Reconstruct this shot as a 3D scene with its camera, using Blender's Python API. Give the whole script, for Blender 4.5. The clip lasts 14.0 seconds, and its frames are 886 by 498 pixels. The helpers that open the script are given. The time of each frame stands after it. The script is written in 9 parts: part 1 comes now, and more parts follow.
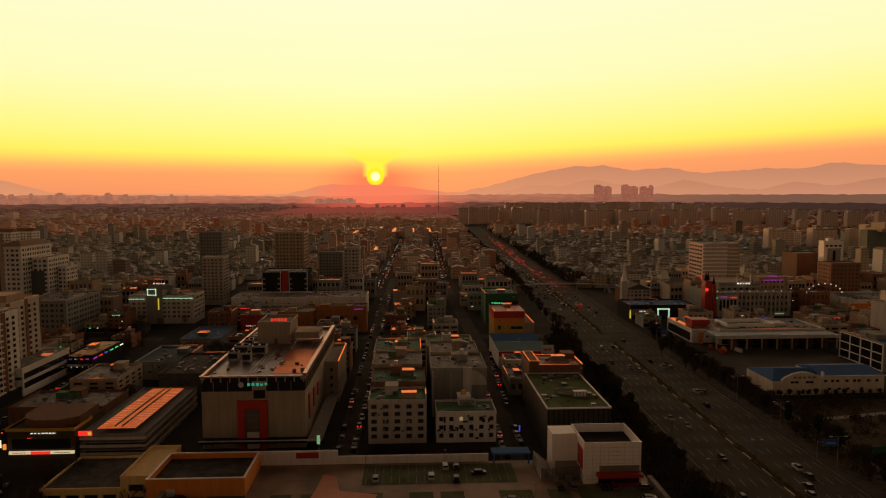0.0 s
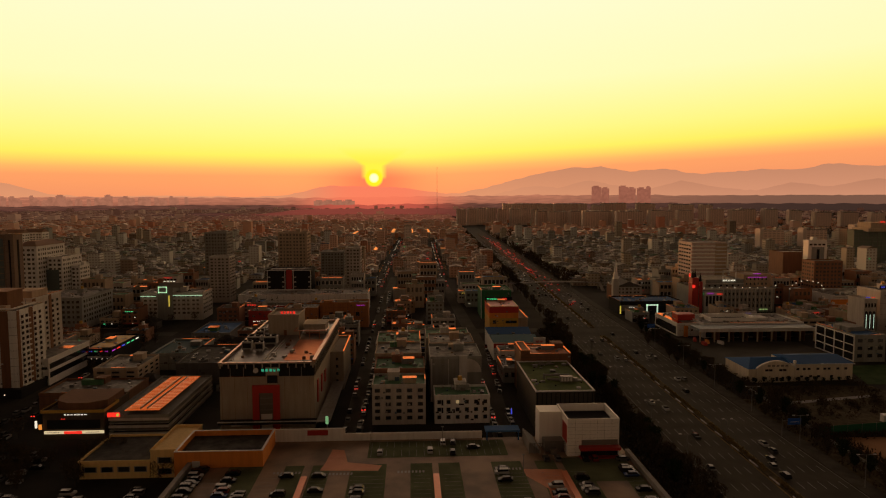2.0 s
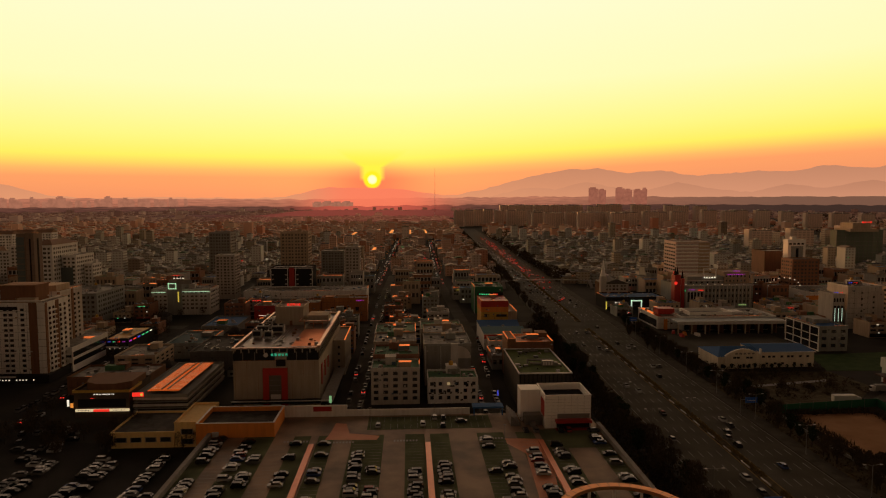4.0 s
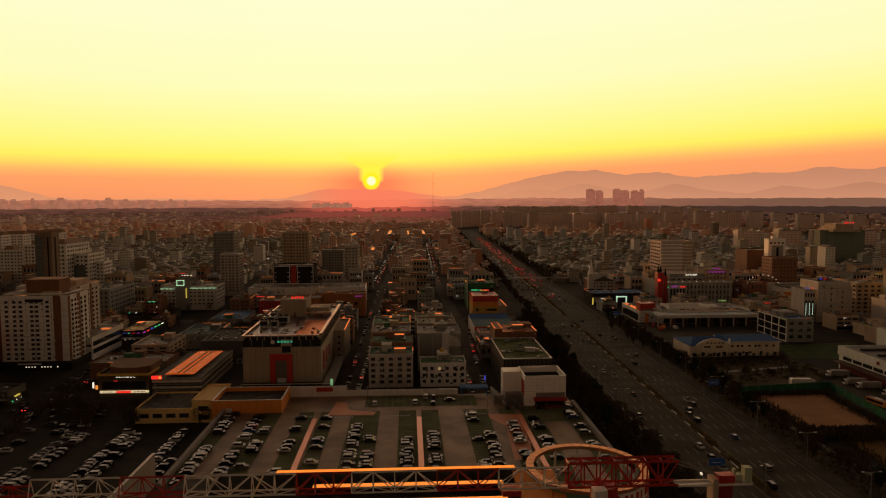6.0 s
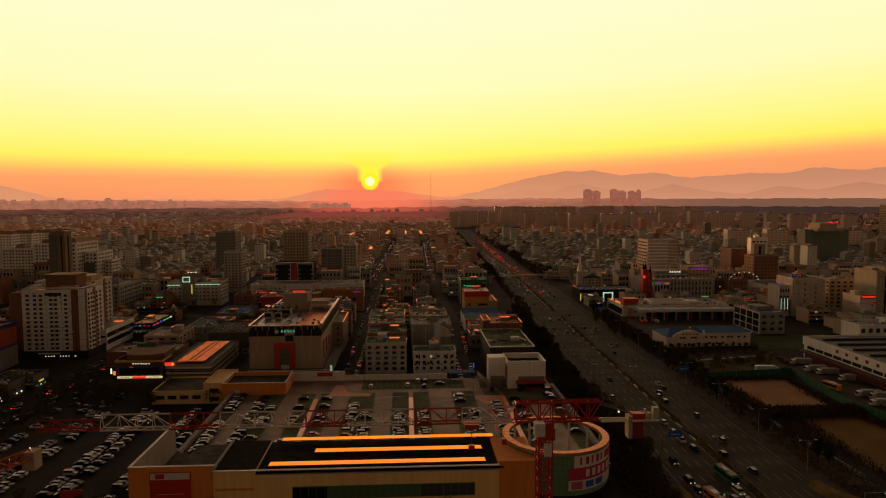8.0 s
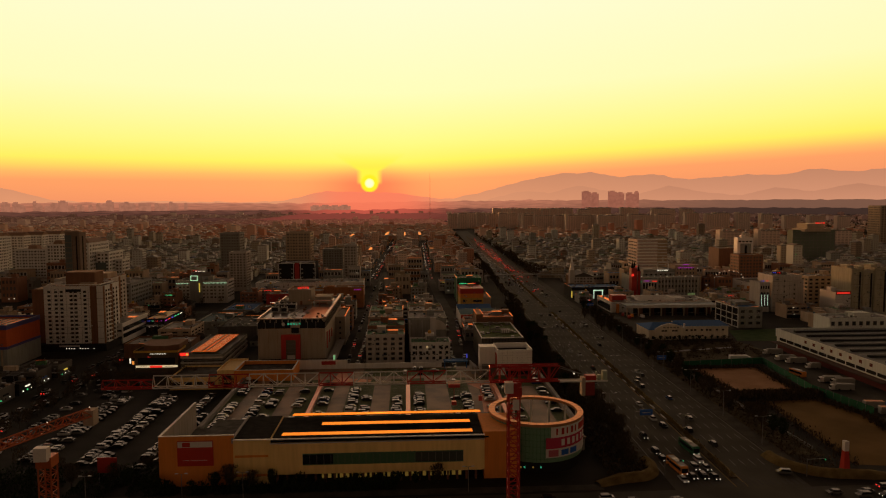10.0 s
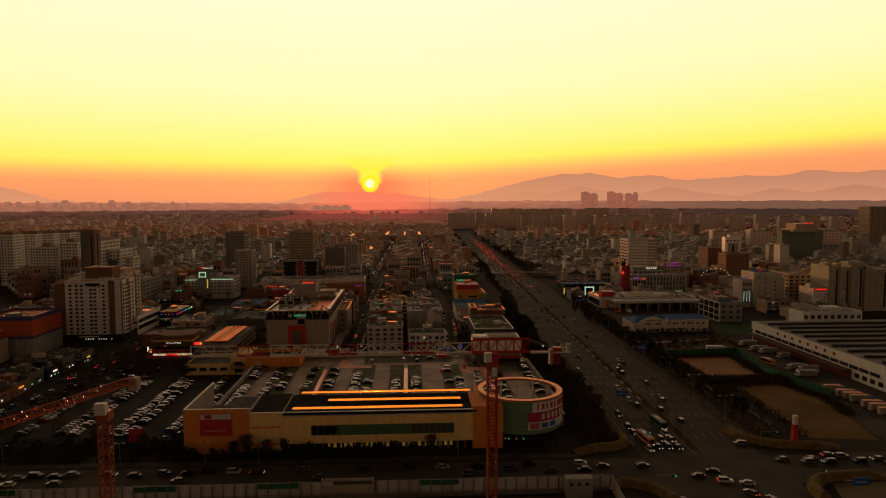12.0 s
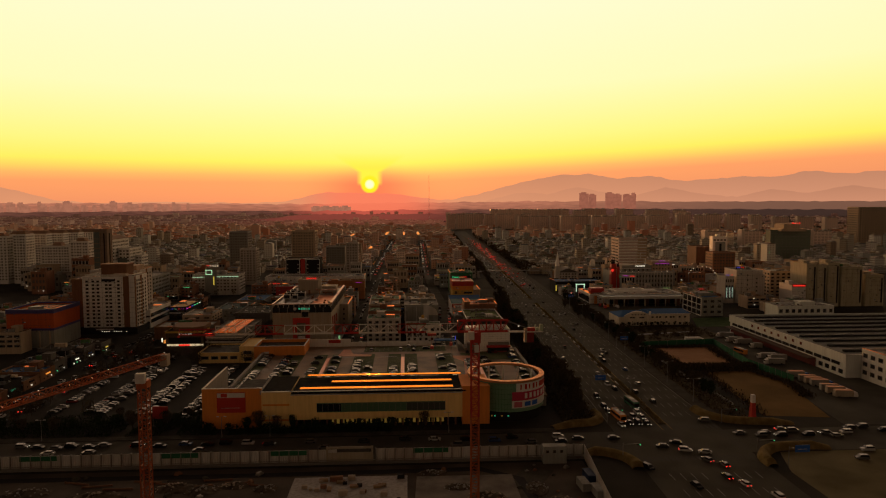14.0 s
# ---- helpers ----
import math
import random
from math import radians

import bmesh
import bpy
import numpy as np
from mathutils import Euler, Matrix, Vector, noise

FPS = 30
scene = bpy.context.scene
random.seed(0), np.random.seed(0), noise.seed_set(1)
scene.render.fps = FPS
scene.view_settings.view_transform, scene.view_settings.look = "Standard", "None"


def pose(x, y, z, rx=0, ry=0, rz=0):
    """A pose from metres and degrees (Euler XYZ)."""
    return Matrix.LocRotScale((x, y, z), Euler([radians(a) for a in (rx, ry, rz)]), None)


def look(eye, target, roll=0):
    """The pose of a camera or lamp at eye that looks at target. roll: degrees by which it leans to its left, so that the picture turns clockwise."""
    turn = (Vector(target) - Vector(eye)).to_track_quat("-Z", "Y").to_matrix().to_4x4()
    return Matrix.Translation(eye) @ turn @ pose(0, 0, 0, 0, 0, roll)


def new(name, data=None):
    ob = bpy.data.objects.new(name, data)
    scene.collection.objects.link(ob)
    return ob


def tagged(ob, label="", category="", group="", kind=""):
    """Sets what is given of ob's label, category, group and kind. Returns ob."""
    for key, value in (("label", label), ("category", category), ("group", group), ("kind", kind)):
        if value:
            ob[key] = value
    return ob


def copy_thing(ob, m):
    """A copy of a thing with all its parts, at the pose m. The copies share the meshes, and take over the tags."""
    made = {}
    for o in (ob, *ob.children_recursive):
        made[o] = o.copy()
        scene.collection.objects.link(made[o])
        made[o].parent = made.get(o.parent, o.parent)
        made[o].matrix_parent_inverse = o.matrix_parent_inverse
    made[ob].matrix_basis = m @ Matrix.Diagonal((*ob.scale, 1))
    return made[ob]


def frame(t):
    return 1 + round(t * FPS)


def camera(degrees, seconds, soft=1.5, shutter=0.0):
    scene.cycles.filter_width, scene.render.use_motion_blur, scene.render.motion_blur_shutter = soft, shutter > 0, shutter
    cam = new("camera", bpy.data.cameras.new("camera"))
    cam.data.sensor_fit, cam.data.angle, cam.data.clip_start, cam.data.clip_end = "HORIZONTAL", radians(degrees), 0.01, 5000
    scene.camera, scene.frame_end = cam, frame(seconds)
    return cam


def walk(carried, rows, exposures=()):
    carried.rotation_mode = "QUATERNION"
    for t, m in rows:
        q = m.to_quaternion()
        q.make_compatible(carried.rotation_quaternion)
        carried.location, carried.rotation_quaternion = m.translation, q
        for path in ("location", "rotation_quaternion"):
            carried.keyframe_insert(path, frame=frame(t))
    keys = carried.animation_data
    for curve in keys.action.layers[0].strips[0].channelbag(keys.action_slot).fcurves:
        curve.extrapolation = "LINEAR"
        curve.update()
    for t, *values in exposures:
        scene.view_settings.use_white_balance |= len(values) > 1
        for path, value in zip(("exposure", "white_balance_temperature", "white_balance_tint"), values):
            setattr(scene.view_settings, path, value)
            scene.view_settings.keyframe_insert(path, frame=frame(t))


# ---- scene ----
cam = camera(68.2, 14.0, soft=1.1)
PATH = [
    (0, (-22.935, -68.496, 89.32), (-22.841, -66.505, 89.157), -0.0),
    (0.5, (-23.067, -73.163, 89.329), (-22.972, -71.172, 89.168), -0.1),
    (1, (-23.244, -78.132, 89.329), (-23.148, -76.141, 89.169), -0.1),
    (1.5, (-23.445, -83.636, 89.311), (-23.349, -81.644, 89.152), -0.0),
    (2, (-23.491, -89.698, 89.289), (-23.393, -87.707, 89.13), -0.1),
    (2.5, (-23.373, -96.195, 89.262), (-23.275, -94.204, 89.105), -0.1),
    (3, (-23.049, -102.95, 89.235), (-22.949, -100.958, 89.079), -0.1),
    (5.5, (-20.592, -137.279, 88.9), (-20.487, -135.287, 88.749), -0.1),
    (6, (-19.977, -144.101, 88.864), (-19.871, -142.11, 88.714), -0.1),
    (6.5, (-19.34, -150.732, 88.825), (-19.234, -148.74, 88.673), -0.1),
    (7, (-18.672, -157.029, 88.804), (-18.564, -155.038, 88.653), -0.1),
    (7.5, (-17.985, -163.175, 88.811), (-17.877, -161.183, 88.661), -0.1),
    (8, (-17.5, -169.304, 88.823), (-17.39, -167.312, 88.674), -0.1),
    (10.5, (-16.134, -200.906, 88.643), (-16.023, -198.914, 88.501), -0.2),
    (11, (-15.877, -207.363, 88.604), (-15.767, -205.371, 88.463), -0.1),
    (11.5, (-15.601, -213.921, 88.558), (-15.49, -211.929, 88.417), -0.2),
    (12, (-15.309, -220.51, 88.502), (-15.199, -218.519, 88.36), -0.1),
    (12.5, (-14.957, -227.103, 88.431), (-14.847, -225.111, 88.291), -0.1),
    (13, (-14.581, -233.651, 88.375), (-14.471, -231.659, 88.234), -0.2),
    (13.5, (-14.207, -240.154, 88.331), (-14.096, -238.162, 88.19), -0.2),
    (14, (-13.84, -246.614, 88.318), (-13.729, -244.622, 88.178), -0.1),
]
walk(cam, [(t, look(eye, target, roll)) for t, eye, target, roll in PATH])

# ---- world, sun ----
SUN = Vector((-0.0553, 1.0, 0.02855)).normalized()
world = bpy.data.worlds.new("sunset_sky")
scene.world = world
world.use_nodes = True
wt = world.node_tree
wt.nodes.clear()


def wmath(op, a, b=None, clamp=False):
    n = wt.nodes.new("ShaderNodeMath")
    n.operation, n.use_clamp = op, clamp
    for i, v in enumerate((a, b)):
        if v is None:
            continue
        if isinstance(v, (int, float)):
            n.inputs[i].default_value = v
        else:
            wt.links.new(v, n.inputs[i])
    return n.outputs[0]


def wramp(fac, stops):
    n = wt.nodes.new("ShaderNodeValToRGB")
    wt.links.new(fac, n.inputs[0])
    el = n.color_ramp.elements
    while len(el) < len(stops):
        el.new(0.5)
    for e, (p, c) in zip(el, stops):
        e.position, e.color = p, (*c, 1)
    return n.outputs[0]


def wmix(kind, fac, a, b):
    n = wt.nodes.new("ShaderNodeMix")
    n.data_type, n.blend_type = "RGBA", kind
    for sock, v in ((n.inputs[0], fac), (n.inputs[6], a), (n.inputs[7], b)):
        if isinstance(v, (int, float)):
            sock.default_value = v
        elif isinstance(v, tuple):
            sock.default_value = (*v, 1)
        else:
            wt.links.new(v, sock)
    return n.outputs[2]


coord = wt.nodes.new("ShaderNodeTexCoord")
sep = wt.nodes.new("ShaderNodeSeparateXYZ")
wt.links.new(coord.outputs["Generated"], sep.inputs[0])
dot = wt.nodes.new("ShaderNodeVectorMath")
dot.operation = "DOT_PRODUCT"
wt.links.new(coord.outputs["Generated"], dot.inputs[0])
dot.inputs[1].default_value = SUN
facing = dot.outputs["Value"]
# colour of the evening sky by height over the horizon
SKY_STOPS = [(0.0, (0.88, 0.295, 0.13)), (0.08, (0.98, 0.345, 0.128)), (0.108, (1.12, 0.47, 0.13)), (0.131, (1.3, 0.66, 0.12)), (0.158, (1.45, 0.86, 0.12)), (0.23, (1.5, 0.92, 0.23)), (0.42, (1.5, 0.96, 0.49)), (0.75, (1.45, 0.97, 0.64))]
lift = wmath("MULTIPLY", wmath("MAXIMUM", sep.outputs[0], 0.0), 0.05)
height = wmath("MULTIPLY", wmath("SUBTRACT", sep.outputs[2], lift), 2.6, clamp=True)
sky_col = wramp(height, SKY_STOPS)
# the glow of the west fades round to the dim east and overhead
fade = wt.nodes.new("ShaderNodeMapRange")
fade.interpolation_type = "SMOOTHERSTEP"
for i, v in ((1, 0.30), (2, 0.79), (3, 0.0), (4, 1.0)):
    fade.inputs[i].default_value = v
wt.links.new(facing, fade.inputs[0])
high = wt.nodes.new("ShaderNodeMapRange")
high.interpolation_type = "SMOOTHSTEP"
for i, v in ((1, 0.29), (2, 0.62), (3, 1.0), (4, 0.0)):
    high.inputs[i].default_value = v
wt.links.new(sep.outputs[2], high.inputs[0])
# dusk in the east: paler at the horizon, deep overhead
dusk = wramp(wmath("MAXIMUM", sep.outputs[2], 0.0), [(0.0, (0.275, 0.172, 0.098)), (0.25, (0.175, 0.106, 0.059)), (0.7, (0.038, 0.020, 0.0115)), (1.0, (0.033, 0.017, 0.010))])
sky_col = wmix("MIX", wmath("MULTIPLY", fade.outputs[0], high.outputs[0]), dusk, sky_col)
# disc and glow of the sun
ang = wmath("MULTIPLY", wmath("SUBTRACT", 1.0, facing), 1.0)
disc = wt.nodes.new("ShaderNodeMapRange")
for i, v in ((1, 0.000010), (2, 0.000030), (3, 1.0), (4, 0.0)):
    disc.inputs[i].default_value = v
wt.links.new(ang, disc.inputs[0])
halo = wt.nodes.new("ShaderNodeMapRange")
for i, v in ((1, 0.000062), (2, 0.000105), (3, 1.0), (4, 0.0)):
    halo.inputs[i].default_value = v
wt.links.new(ang, halo.inputs[0])
glow = wmath("POWER", 2.718, wmath("MULTIPLY", ang, -480.0))
low = wt.nodes.new("ShaderNodeMapRange")
for i, v in ((1, 0.028), (2, 0.058), (3, 1.0), (4, 0.0)):
    low.inputs[i].default_value = v
wt.links.new(sep.outputs[2], low.inputs[0])
glow = wmath("MULTIPLY", glow, low.outputs[0])
sky_col = wmix("MIX", wmath("MULTIPLY", glow, 0.85), sky_col, (1.1, 0.12, 0.085))
# pillar of light over the low sun
slope = wmath("DIVIDE", sep.outputs[0], wmath("MAXIMUM", sep.outputs[1], 0.01))
off = wmath("ABSOLUTE", wmath("SUBTRACT", slope, SUN.x / SUN.y))
off = wmath("SUBTRACT", off, wmath("MULTIPLY", wmath("MAXIMUM", wmath("SUBTRACT", sep.outputs[2], 0.047), 0.0), 1.5))
beam = wt.nodes.new("ShaderNodeMapRange")
for i, v in ((1, 0.011), (2, 0.020), (3, 1.0), (4, 0.0)):
    beam.inputs[i].default_value = v
wt.links.new(off, beam.inputs[0])
above = wt.nodes.new("ShaderNodeMapRange")
for i, v in ((1, 0.026), (2, 0.031), (3, 0.0), (4, 1.0)):
    above.inputs[i].default_value = v
wt.links.new(sep.outputs[2], above.inputs[0])
top = wt.nodes.new("ShaderNodeMapRange")
for i, v in ((1, 0.048), (2, 0.075), (3, 1.0), (4, 0.0)):
    top.inputs[i].default_value = v
wt.links.new(sep.outputs[2], top.inputs[0])
sky_col = wmix("MIX", wmath("MULTIPLY", wmath("MULTIPLY", beam.outputs[0], above.outputs[0]), top.outputs[0]), sky_col, (1.5, 0.84, 0.06))
sky_col = wmix("MIX", halo.outputs[0], sky_col, (1.6, 0.80, 0.02))
sky_col = wmix("MIX", disc.outputs[0], sky_col, (2.2, 1.6, 0.62))
nish = wt.nodes.new("ShaderNodeTexSky")
nish.sky_type, nish.sun_disc = "NISHITA", False
nish.sun_elevation, nish.sun_rotation = radians(1.635), radians(-3.165)
sky_col = wmix("ADD", 0.006, sky_col, nish.outputs[0])
back = wt.nodes.new("ShaderNodeBackground")
wt.links.new(sky_col, back.inputs[0])
back.inputs[1].default_value = 1.0
wo = wt.nodes.new("ShaderNodeOutputWorld")
wt.links.new(back.outputs[0], wo.inputs[0])

sun = new("sun", bpy.data.lights.new("sun", "SUN"))
sun.data.energy, sun.data.angle, sun.data.color = 5.0, radians(0.6), (1.0, 0.42, 0.14)
sun.matrix_world = look(SUN * 500, (0, 0, 0))
scene.view_settings.exposure = 0.0


# ---- materials ----
class Mat:
    """A node material in the making."""

    def __init__(self, name, rough=0.8, metal=0.0, spec=0.3):
        self.m = bpy.data.materials.new(name)
        self.m.use_nodes = True
        self.t = self.m.node_tree
        self.b = self.t.nodes["Principled BSDF"]
        self.b.inputs["Roughness"].default_value = rough
        self.b.inputs["Metallic"].default_value = metal
        self.b.inputs["Specular IOR Level"].default_value = spec

    def node(self, kind):
        return self.t.nodes.new(kind)

    def link(self, a, b):
        self.t.links.new(a, b)

    def position(self, kind="Object"):
        return self.node("ShaderNodeTexCoord").outputs[kind]

    def noise(self, scale, detail=4.0, kind="Object", stretch=(1, 1, 1)):
        mp = self.node("ShaderNodeMapping")
        mp.inputs["Scale"].default_value = stretch
        self.link(self.position(kind), mp.inputs[0])
        n = self.node("ShaderNodeTexNoise")
        n.inputs["Scale"].default_value, n.inputs["Detail"].default_value = scale, detail
        self.link(mp.outputs[0], n.inputs["Vector"])
        return n.outputs[0]

    def ramp(self, fac, stops, flat=False):
        n = self.node("ShaderNodeValToRGB")
        if flat:
            n.color_ramp.interpolation = "CONSTANT"
        self.link(fac, n.inputs[0])
        el = n.color_ramp.elements
        while len(el) < len(stops):
            el.new(0.5)
        for e, (p, c) in zip(el, stops):
            e.position, e.color = p, (*c, 1)
        return n.outputs[0]

    def mix(self, kind, fac, a, b):
        n = self.node("ShaderNodeMix")
        n.data_type, n.blend_type = "RGBA", kind
        for sock, v in ((n.inputs[0], fac), (n.inputs[6], a), (n.inputs[7], b)):
            if isinstance(v, (int, float)):
                sock.default_value = v
            elif isinstance(v, tuple):
                sock.default_value = (*v, 1)
            else:
                self.link(v, sock)
        return n.outputs[2]

    def colour(self, c):
        if isinstance(c, tuple):
            self.b.inputs["Base Color"].default_value = (*c, 1)
        else:
            self.link(c, self.b.inputs["Base Color"])
        return self

    def bump(self, fac, strength=0.3, dist=0.02):
        n = self.node("ShaderNodeBump")
        n.inputs["Strength"].default_value, n.inputs["Distance"].default_value = strength, dist
        self.link(fac, n.inputs["Height"])
        self.link(n.outputs[0], self.b.inputs["Normal"])
        return self

    def random(self):
        return self.node("ShaderNodeObjectInfo").outputs["Random"]

    def island(self):
        return self.node("ShaderNodeNewGeometry").outputs["Random Per Island"]


def plaster(name, c, wear=0.35, rough=0.85, vary=False):
    """Painted render: large blotches, rain streaks and fine grain."""
    k = Mat(name, rough)
    big = k.noise(0.12, 5)
    streak = k.noise(1.0, 4, stretch=(0.9, 0.9, 0.08))
    col = k.mix("MIX", big, tuple(v * (1 - wear) for v in c), c)
    col = k.mix("MULTIPLY", wear, col, k.ramp(streak, [(0.35, (0.45, 0.42, 0.38)), (0.6, (1, 1, 1))]))
    if vary:
        col = k.mix("MULTIPLY", 0.7, col, k.ramp(k.random(), [(0.0, (0.68, 0.58, 0.52)), (0.5, (0.92, 0.86, 0.79)), (1.0, (1.0, 1.0, 1.0))]))
    return k.colour(col).bump(k.noise(6.0, 3), 0.2, 0.03).m


def ground_mat(name, a, b, scale=0.08, rough=0.95, spec=0.1, fine=3.0):
    k = Mat(name, rough, 0, spec)
    col = k.mix("MIX", k.ramp(k.noise(scale, 6), [(0.35, (0, 0, 0)), (0.65, (1, 1, 1))]), a, b)
    col = k.mix("MULTIPLY", 0.5, col, k.ramp(k.noise(fine, 5), [(0.3, (0.55, 0.55, 0.55)), (0.7, (1, 1, 1))]))
    return k.colour(col).bump(k.noise(fine * 2, 3), 0.3, 0.02).m


def plain(name, c, rough=0.6, metal=0.0, spec=0.4, wear=0.25, scale=1.5, edge=None):
    k = Mat(name, rough, metal, spec)
    if edge:
        k.b.inputs["Specular Tint"].default_value = (*edge, 1)
    col = k.mix("MIX", k.noise(scale, 5), tuple(v * (1 - wear) for v in c), c)
    return k.colour(col).m


def glowing(name, c, power=3.0):
    k = Mat(name, 0.5)
    k.colour(tuple(min(1.0, v * 0.6) for v in c))
    k.b.inputs["Emission Color"].default_value = (*c, 1)
    k.b.inputs["Emission Strength"].default_value = power
    return k.m


def many(name, stops, rough=0.5, metal=0.0, spec=0.5, flat=True, island=False, wear=0.2):
    """One material, a colour for each object or loose piece."""
    k = Mat(name, rough, metal, spec)
    col = k.ramp(k.island() if island else k.random(), stops, flat)
    col = k.mix("MULTIPLY", wear, col, k.noise(0.8, 4))
    return k.colour(col).m


GLASS_K = Mat("window_glass", 0.12, 0.0, 0.6)
GLASS = GLASS_K.colour(GLASS_K.mix("MIX", GLASS_K.random(), (0.010, 0.012, 0.014), (0.035, 0.034, 0.032))).m
# far panes lightened in base colour in place of distance haze
FAR_GLASS_K = Mat("hazed_window_glass", 0.25, 0.0, 0.5)
FAR_GLASS = FAR_GLASS_K.colour(FAR_GLASS_K.mix("MIX", FAR_GLASS_K.random(), (0.05, 0.045, 0.04), (0.13, 0.11, 0.095))).m
FRAME = plain("window_frame_aluminium", (0.30, 0.28, 0.26), 0.5, 0.3)
CONCRETE = plaster("weathered_concrete", (0.36, 0.34, 0.31))
ROOF_GREY = ground_mat("flat_roof_concrete", (0.095, 0.085, 0.075), (0.27, 0.25, 0.22), 0.3, 0.7, 0.35, 1.4)
ROOF_GREEN = ground_mat("green_roof_coating", (0.055, 0.15, 0.07), (0.10, 0.23, 0.10), 0.3, 0.75, 0.3)
ROOF_OLIVE = ground_mat("olive_roof_coating", (0.075, 0.105, 0.030), (0.13, 0.165, 0.045), 0.15, 0.9, 0.15)
ROOF_BLUE = plain("blue_sheet_roof", (0.045, 0.14, 0.34), 0.8, 0.0, 0.15)
# metal tinted with the low sun's colour, for glints and sunlit patches
ROOF_METAL = plain("sun_tinted_sheet_metal", (0.80, 0.44, 0.30), 0.2, 1.0, 0.5, 0.45, 0.5, (0.80, 0.40, 0.26))
ASPHALT = ground_mat("road_asphalt", (0.062, 0.058, 0.047), (0.096, 0.090, 0.073), 0.06)
OLD_ASPHALT = ground_mat("old_dark_asphalt", (0.020, 0.019, 0.016), (0.040, 0.037, 0.031), 0.06)
PAVING = ground_mat("pavement_blocks", (0.058, 0.053, 0.043), (0.096, 0.087, 0.07), 0.2)
EARTH = ground_mat("city_ground", (0.023, 0.021, 0.017), (0.048, 0.043, 0.034), 0.03)
# orange dust whose colour also carries the low sun's glare
GLARE_DUST = ground_mat("orange_glare_dust", (0.58, 0.20, 0.085), (0.72, 0.28, 0.13), 0.15, 0.6, 0.3)
SAND = ground_mat("sand_court", (0.32, 0.165, 0.08), (0.42, 0.23, 0.115), 0.1)
GRASS_DRY = ground_mat("dry_winter_grass", (0.15, 0.105, 0.035), (0.24, 0.17, 0.065), 0.4)
LAWN = ground_mat("lawn", (0.030, 0.066, 0.018), (0.065, 0.105, 0.034), 0.2)
DECK = ground_mat("parking_deck_dusty", (0.185, 0.128, 0.084), (0.38, 0.25, 0.155), 0.09, 0.64, 0.3)
DECK_GREEN = ground_mat("parking_deck_green_bays", (0.095, 0.115, 0.06), (0.15, 0.165, 0.085), 0.15)
LINE = plain("road_paint", (0.36, 0.34, 0.30), 0.8)
LANE = plain("faded_lane_paint", (0.30, 0.285, 0.25), 0.85)
PAINT_OLD = plain("worn_road_paint", (0.056, 0.051, 0.045), 0.9)
LORRY = plain("lorry_box_grey", (0.30, 0.285, 0.26), 0.6)
VERGE = ground_mat("brown_verge", (0.06, 0.048, 0.027), (0.115, 0.088, 0.046), 0.4)
WOODS_K = Mat("hazy_winter_wood", 1.0, 0, 0)
WOODS = WOODS_K.colour(WOODS_K.mix("MIX", WOODS_K.island(), (0.06, 0.042, 0.026), (0.12, 0.085, 0.052))).m
WHITE = plaster("white_painted_wall", (0.82, 0.80, 0.76), 0.22)
CREAM = plaster("cream_render", (0.93, 0.66, 0.27), 0.2)
ORANGE = plaster("orange_render", (0.80, 0.28, 0.05), 0.2)
BEIGE = plaster("beige_panels", (0.42, 0.35, 0.27), 0.25)
BROWN = plaster("brown_tile_wall", (0.24, 0.115, 0.06), 0.3)
RED = plain("red_panels", (0.50, 0.028, 0.014), 0.5)
RED_DARK = plain("dark_red_steel", (0.45, 0.03, 0.02), 0.5, 0.1)
CRANE_ORANGE = plain("orange_red_steel", (0.42, 0.095, 0.02), 0.5, 0.1)
CRANE_WHITE = plain("white_painted_steel", (0.70, 0.68, 0.64), 0.5, 0.0)
# dark cladding; also painted shade inside openings, slots and recesses
BLACK = plain("dark_cladding_and_shade", (0.022, 0.020, 0.020), 0.85, 0, 0.15)
TAR_ROOF = ground_mat("dark_tar_roof", (0.028, 0.026, 0.023), (0.085, 0.076, 0.064), 0.3, 0.88, 0.15, 1.4)
WHITE_BRIGHT = plaster("bright_white_panels", (0.90, 0.87, 0.82), 0.08, 0.5)
STEEL = plain("grey_steel", (0.27, 0.25, 0.23), 0.45, 0.6)
GREEN_NET = plain("green_mesh_fence", (0.02, 0.125, 0.055), 0.9)
GREEN_WALL = plain("green_panels", (0.02, 0.15, 0.06), 0.6)
YELLOW = plain("yellow_panels", (0.62, 0.36, 0.05), 0.6)
BLUE_SIGN = plain("blue_sign_face", (0.02, 0.12, 0.50), 0.5)
PALE = plain("pale_sign_face", (0.70, 0.66, 0.62), 0.5)
BARK = plain("dark_bark", (0.055, 0.040, 0.028), 0.95)
TWIGS_K = Mat("winter_twigs", 0.95, 0, 0.1)
TWIGS = TWIGS_K.colour(TWIGS_K.mix("MIX", TWIGS_K.island(), (0.040, 0.030, 0.019), (0.10, 0.072, 0.042))).m
PINE_K = Mat("evergreen_needles", 0.95, 0, 0.1)
PINE = PINE_K.colour(PINE_K.mix("MIX", PINE_K.island(), (0.012, 0.020, 0.008), (0.030, 0.042, 0.016))).m
FAR_PAINT = many("far_car_paint", [(0.0, (0.52, 0.515, 0.50)), (0.3, (0.16, 0.157, 0.15)), (0.5, (0.05, 0.05, 0.048)), (0.65, (0.016, 0.016, 0.016)), (0.96, (0.2, 0.03, 0.02))], 0.4, 0.0, 0.12, island=True)
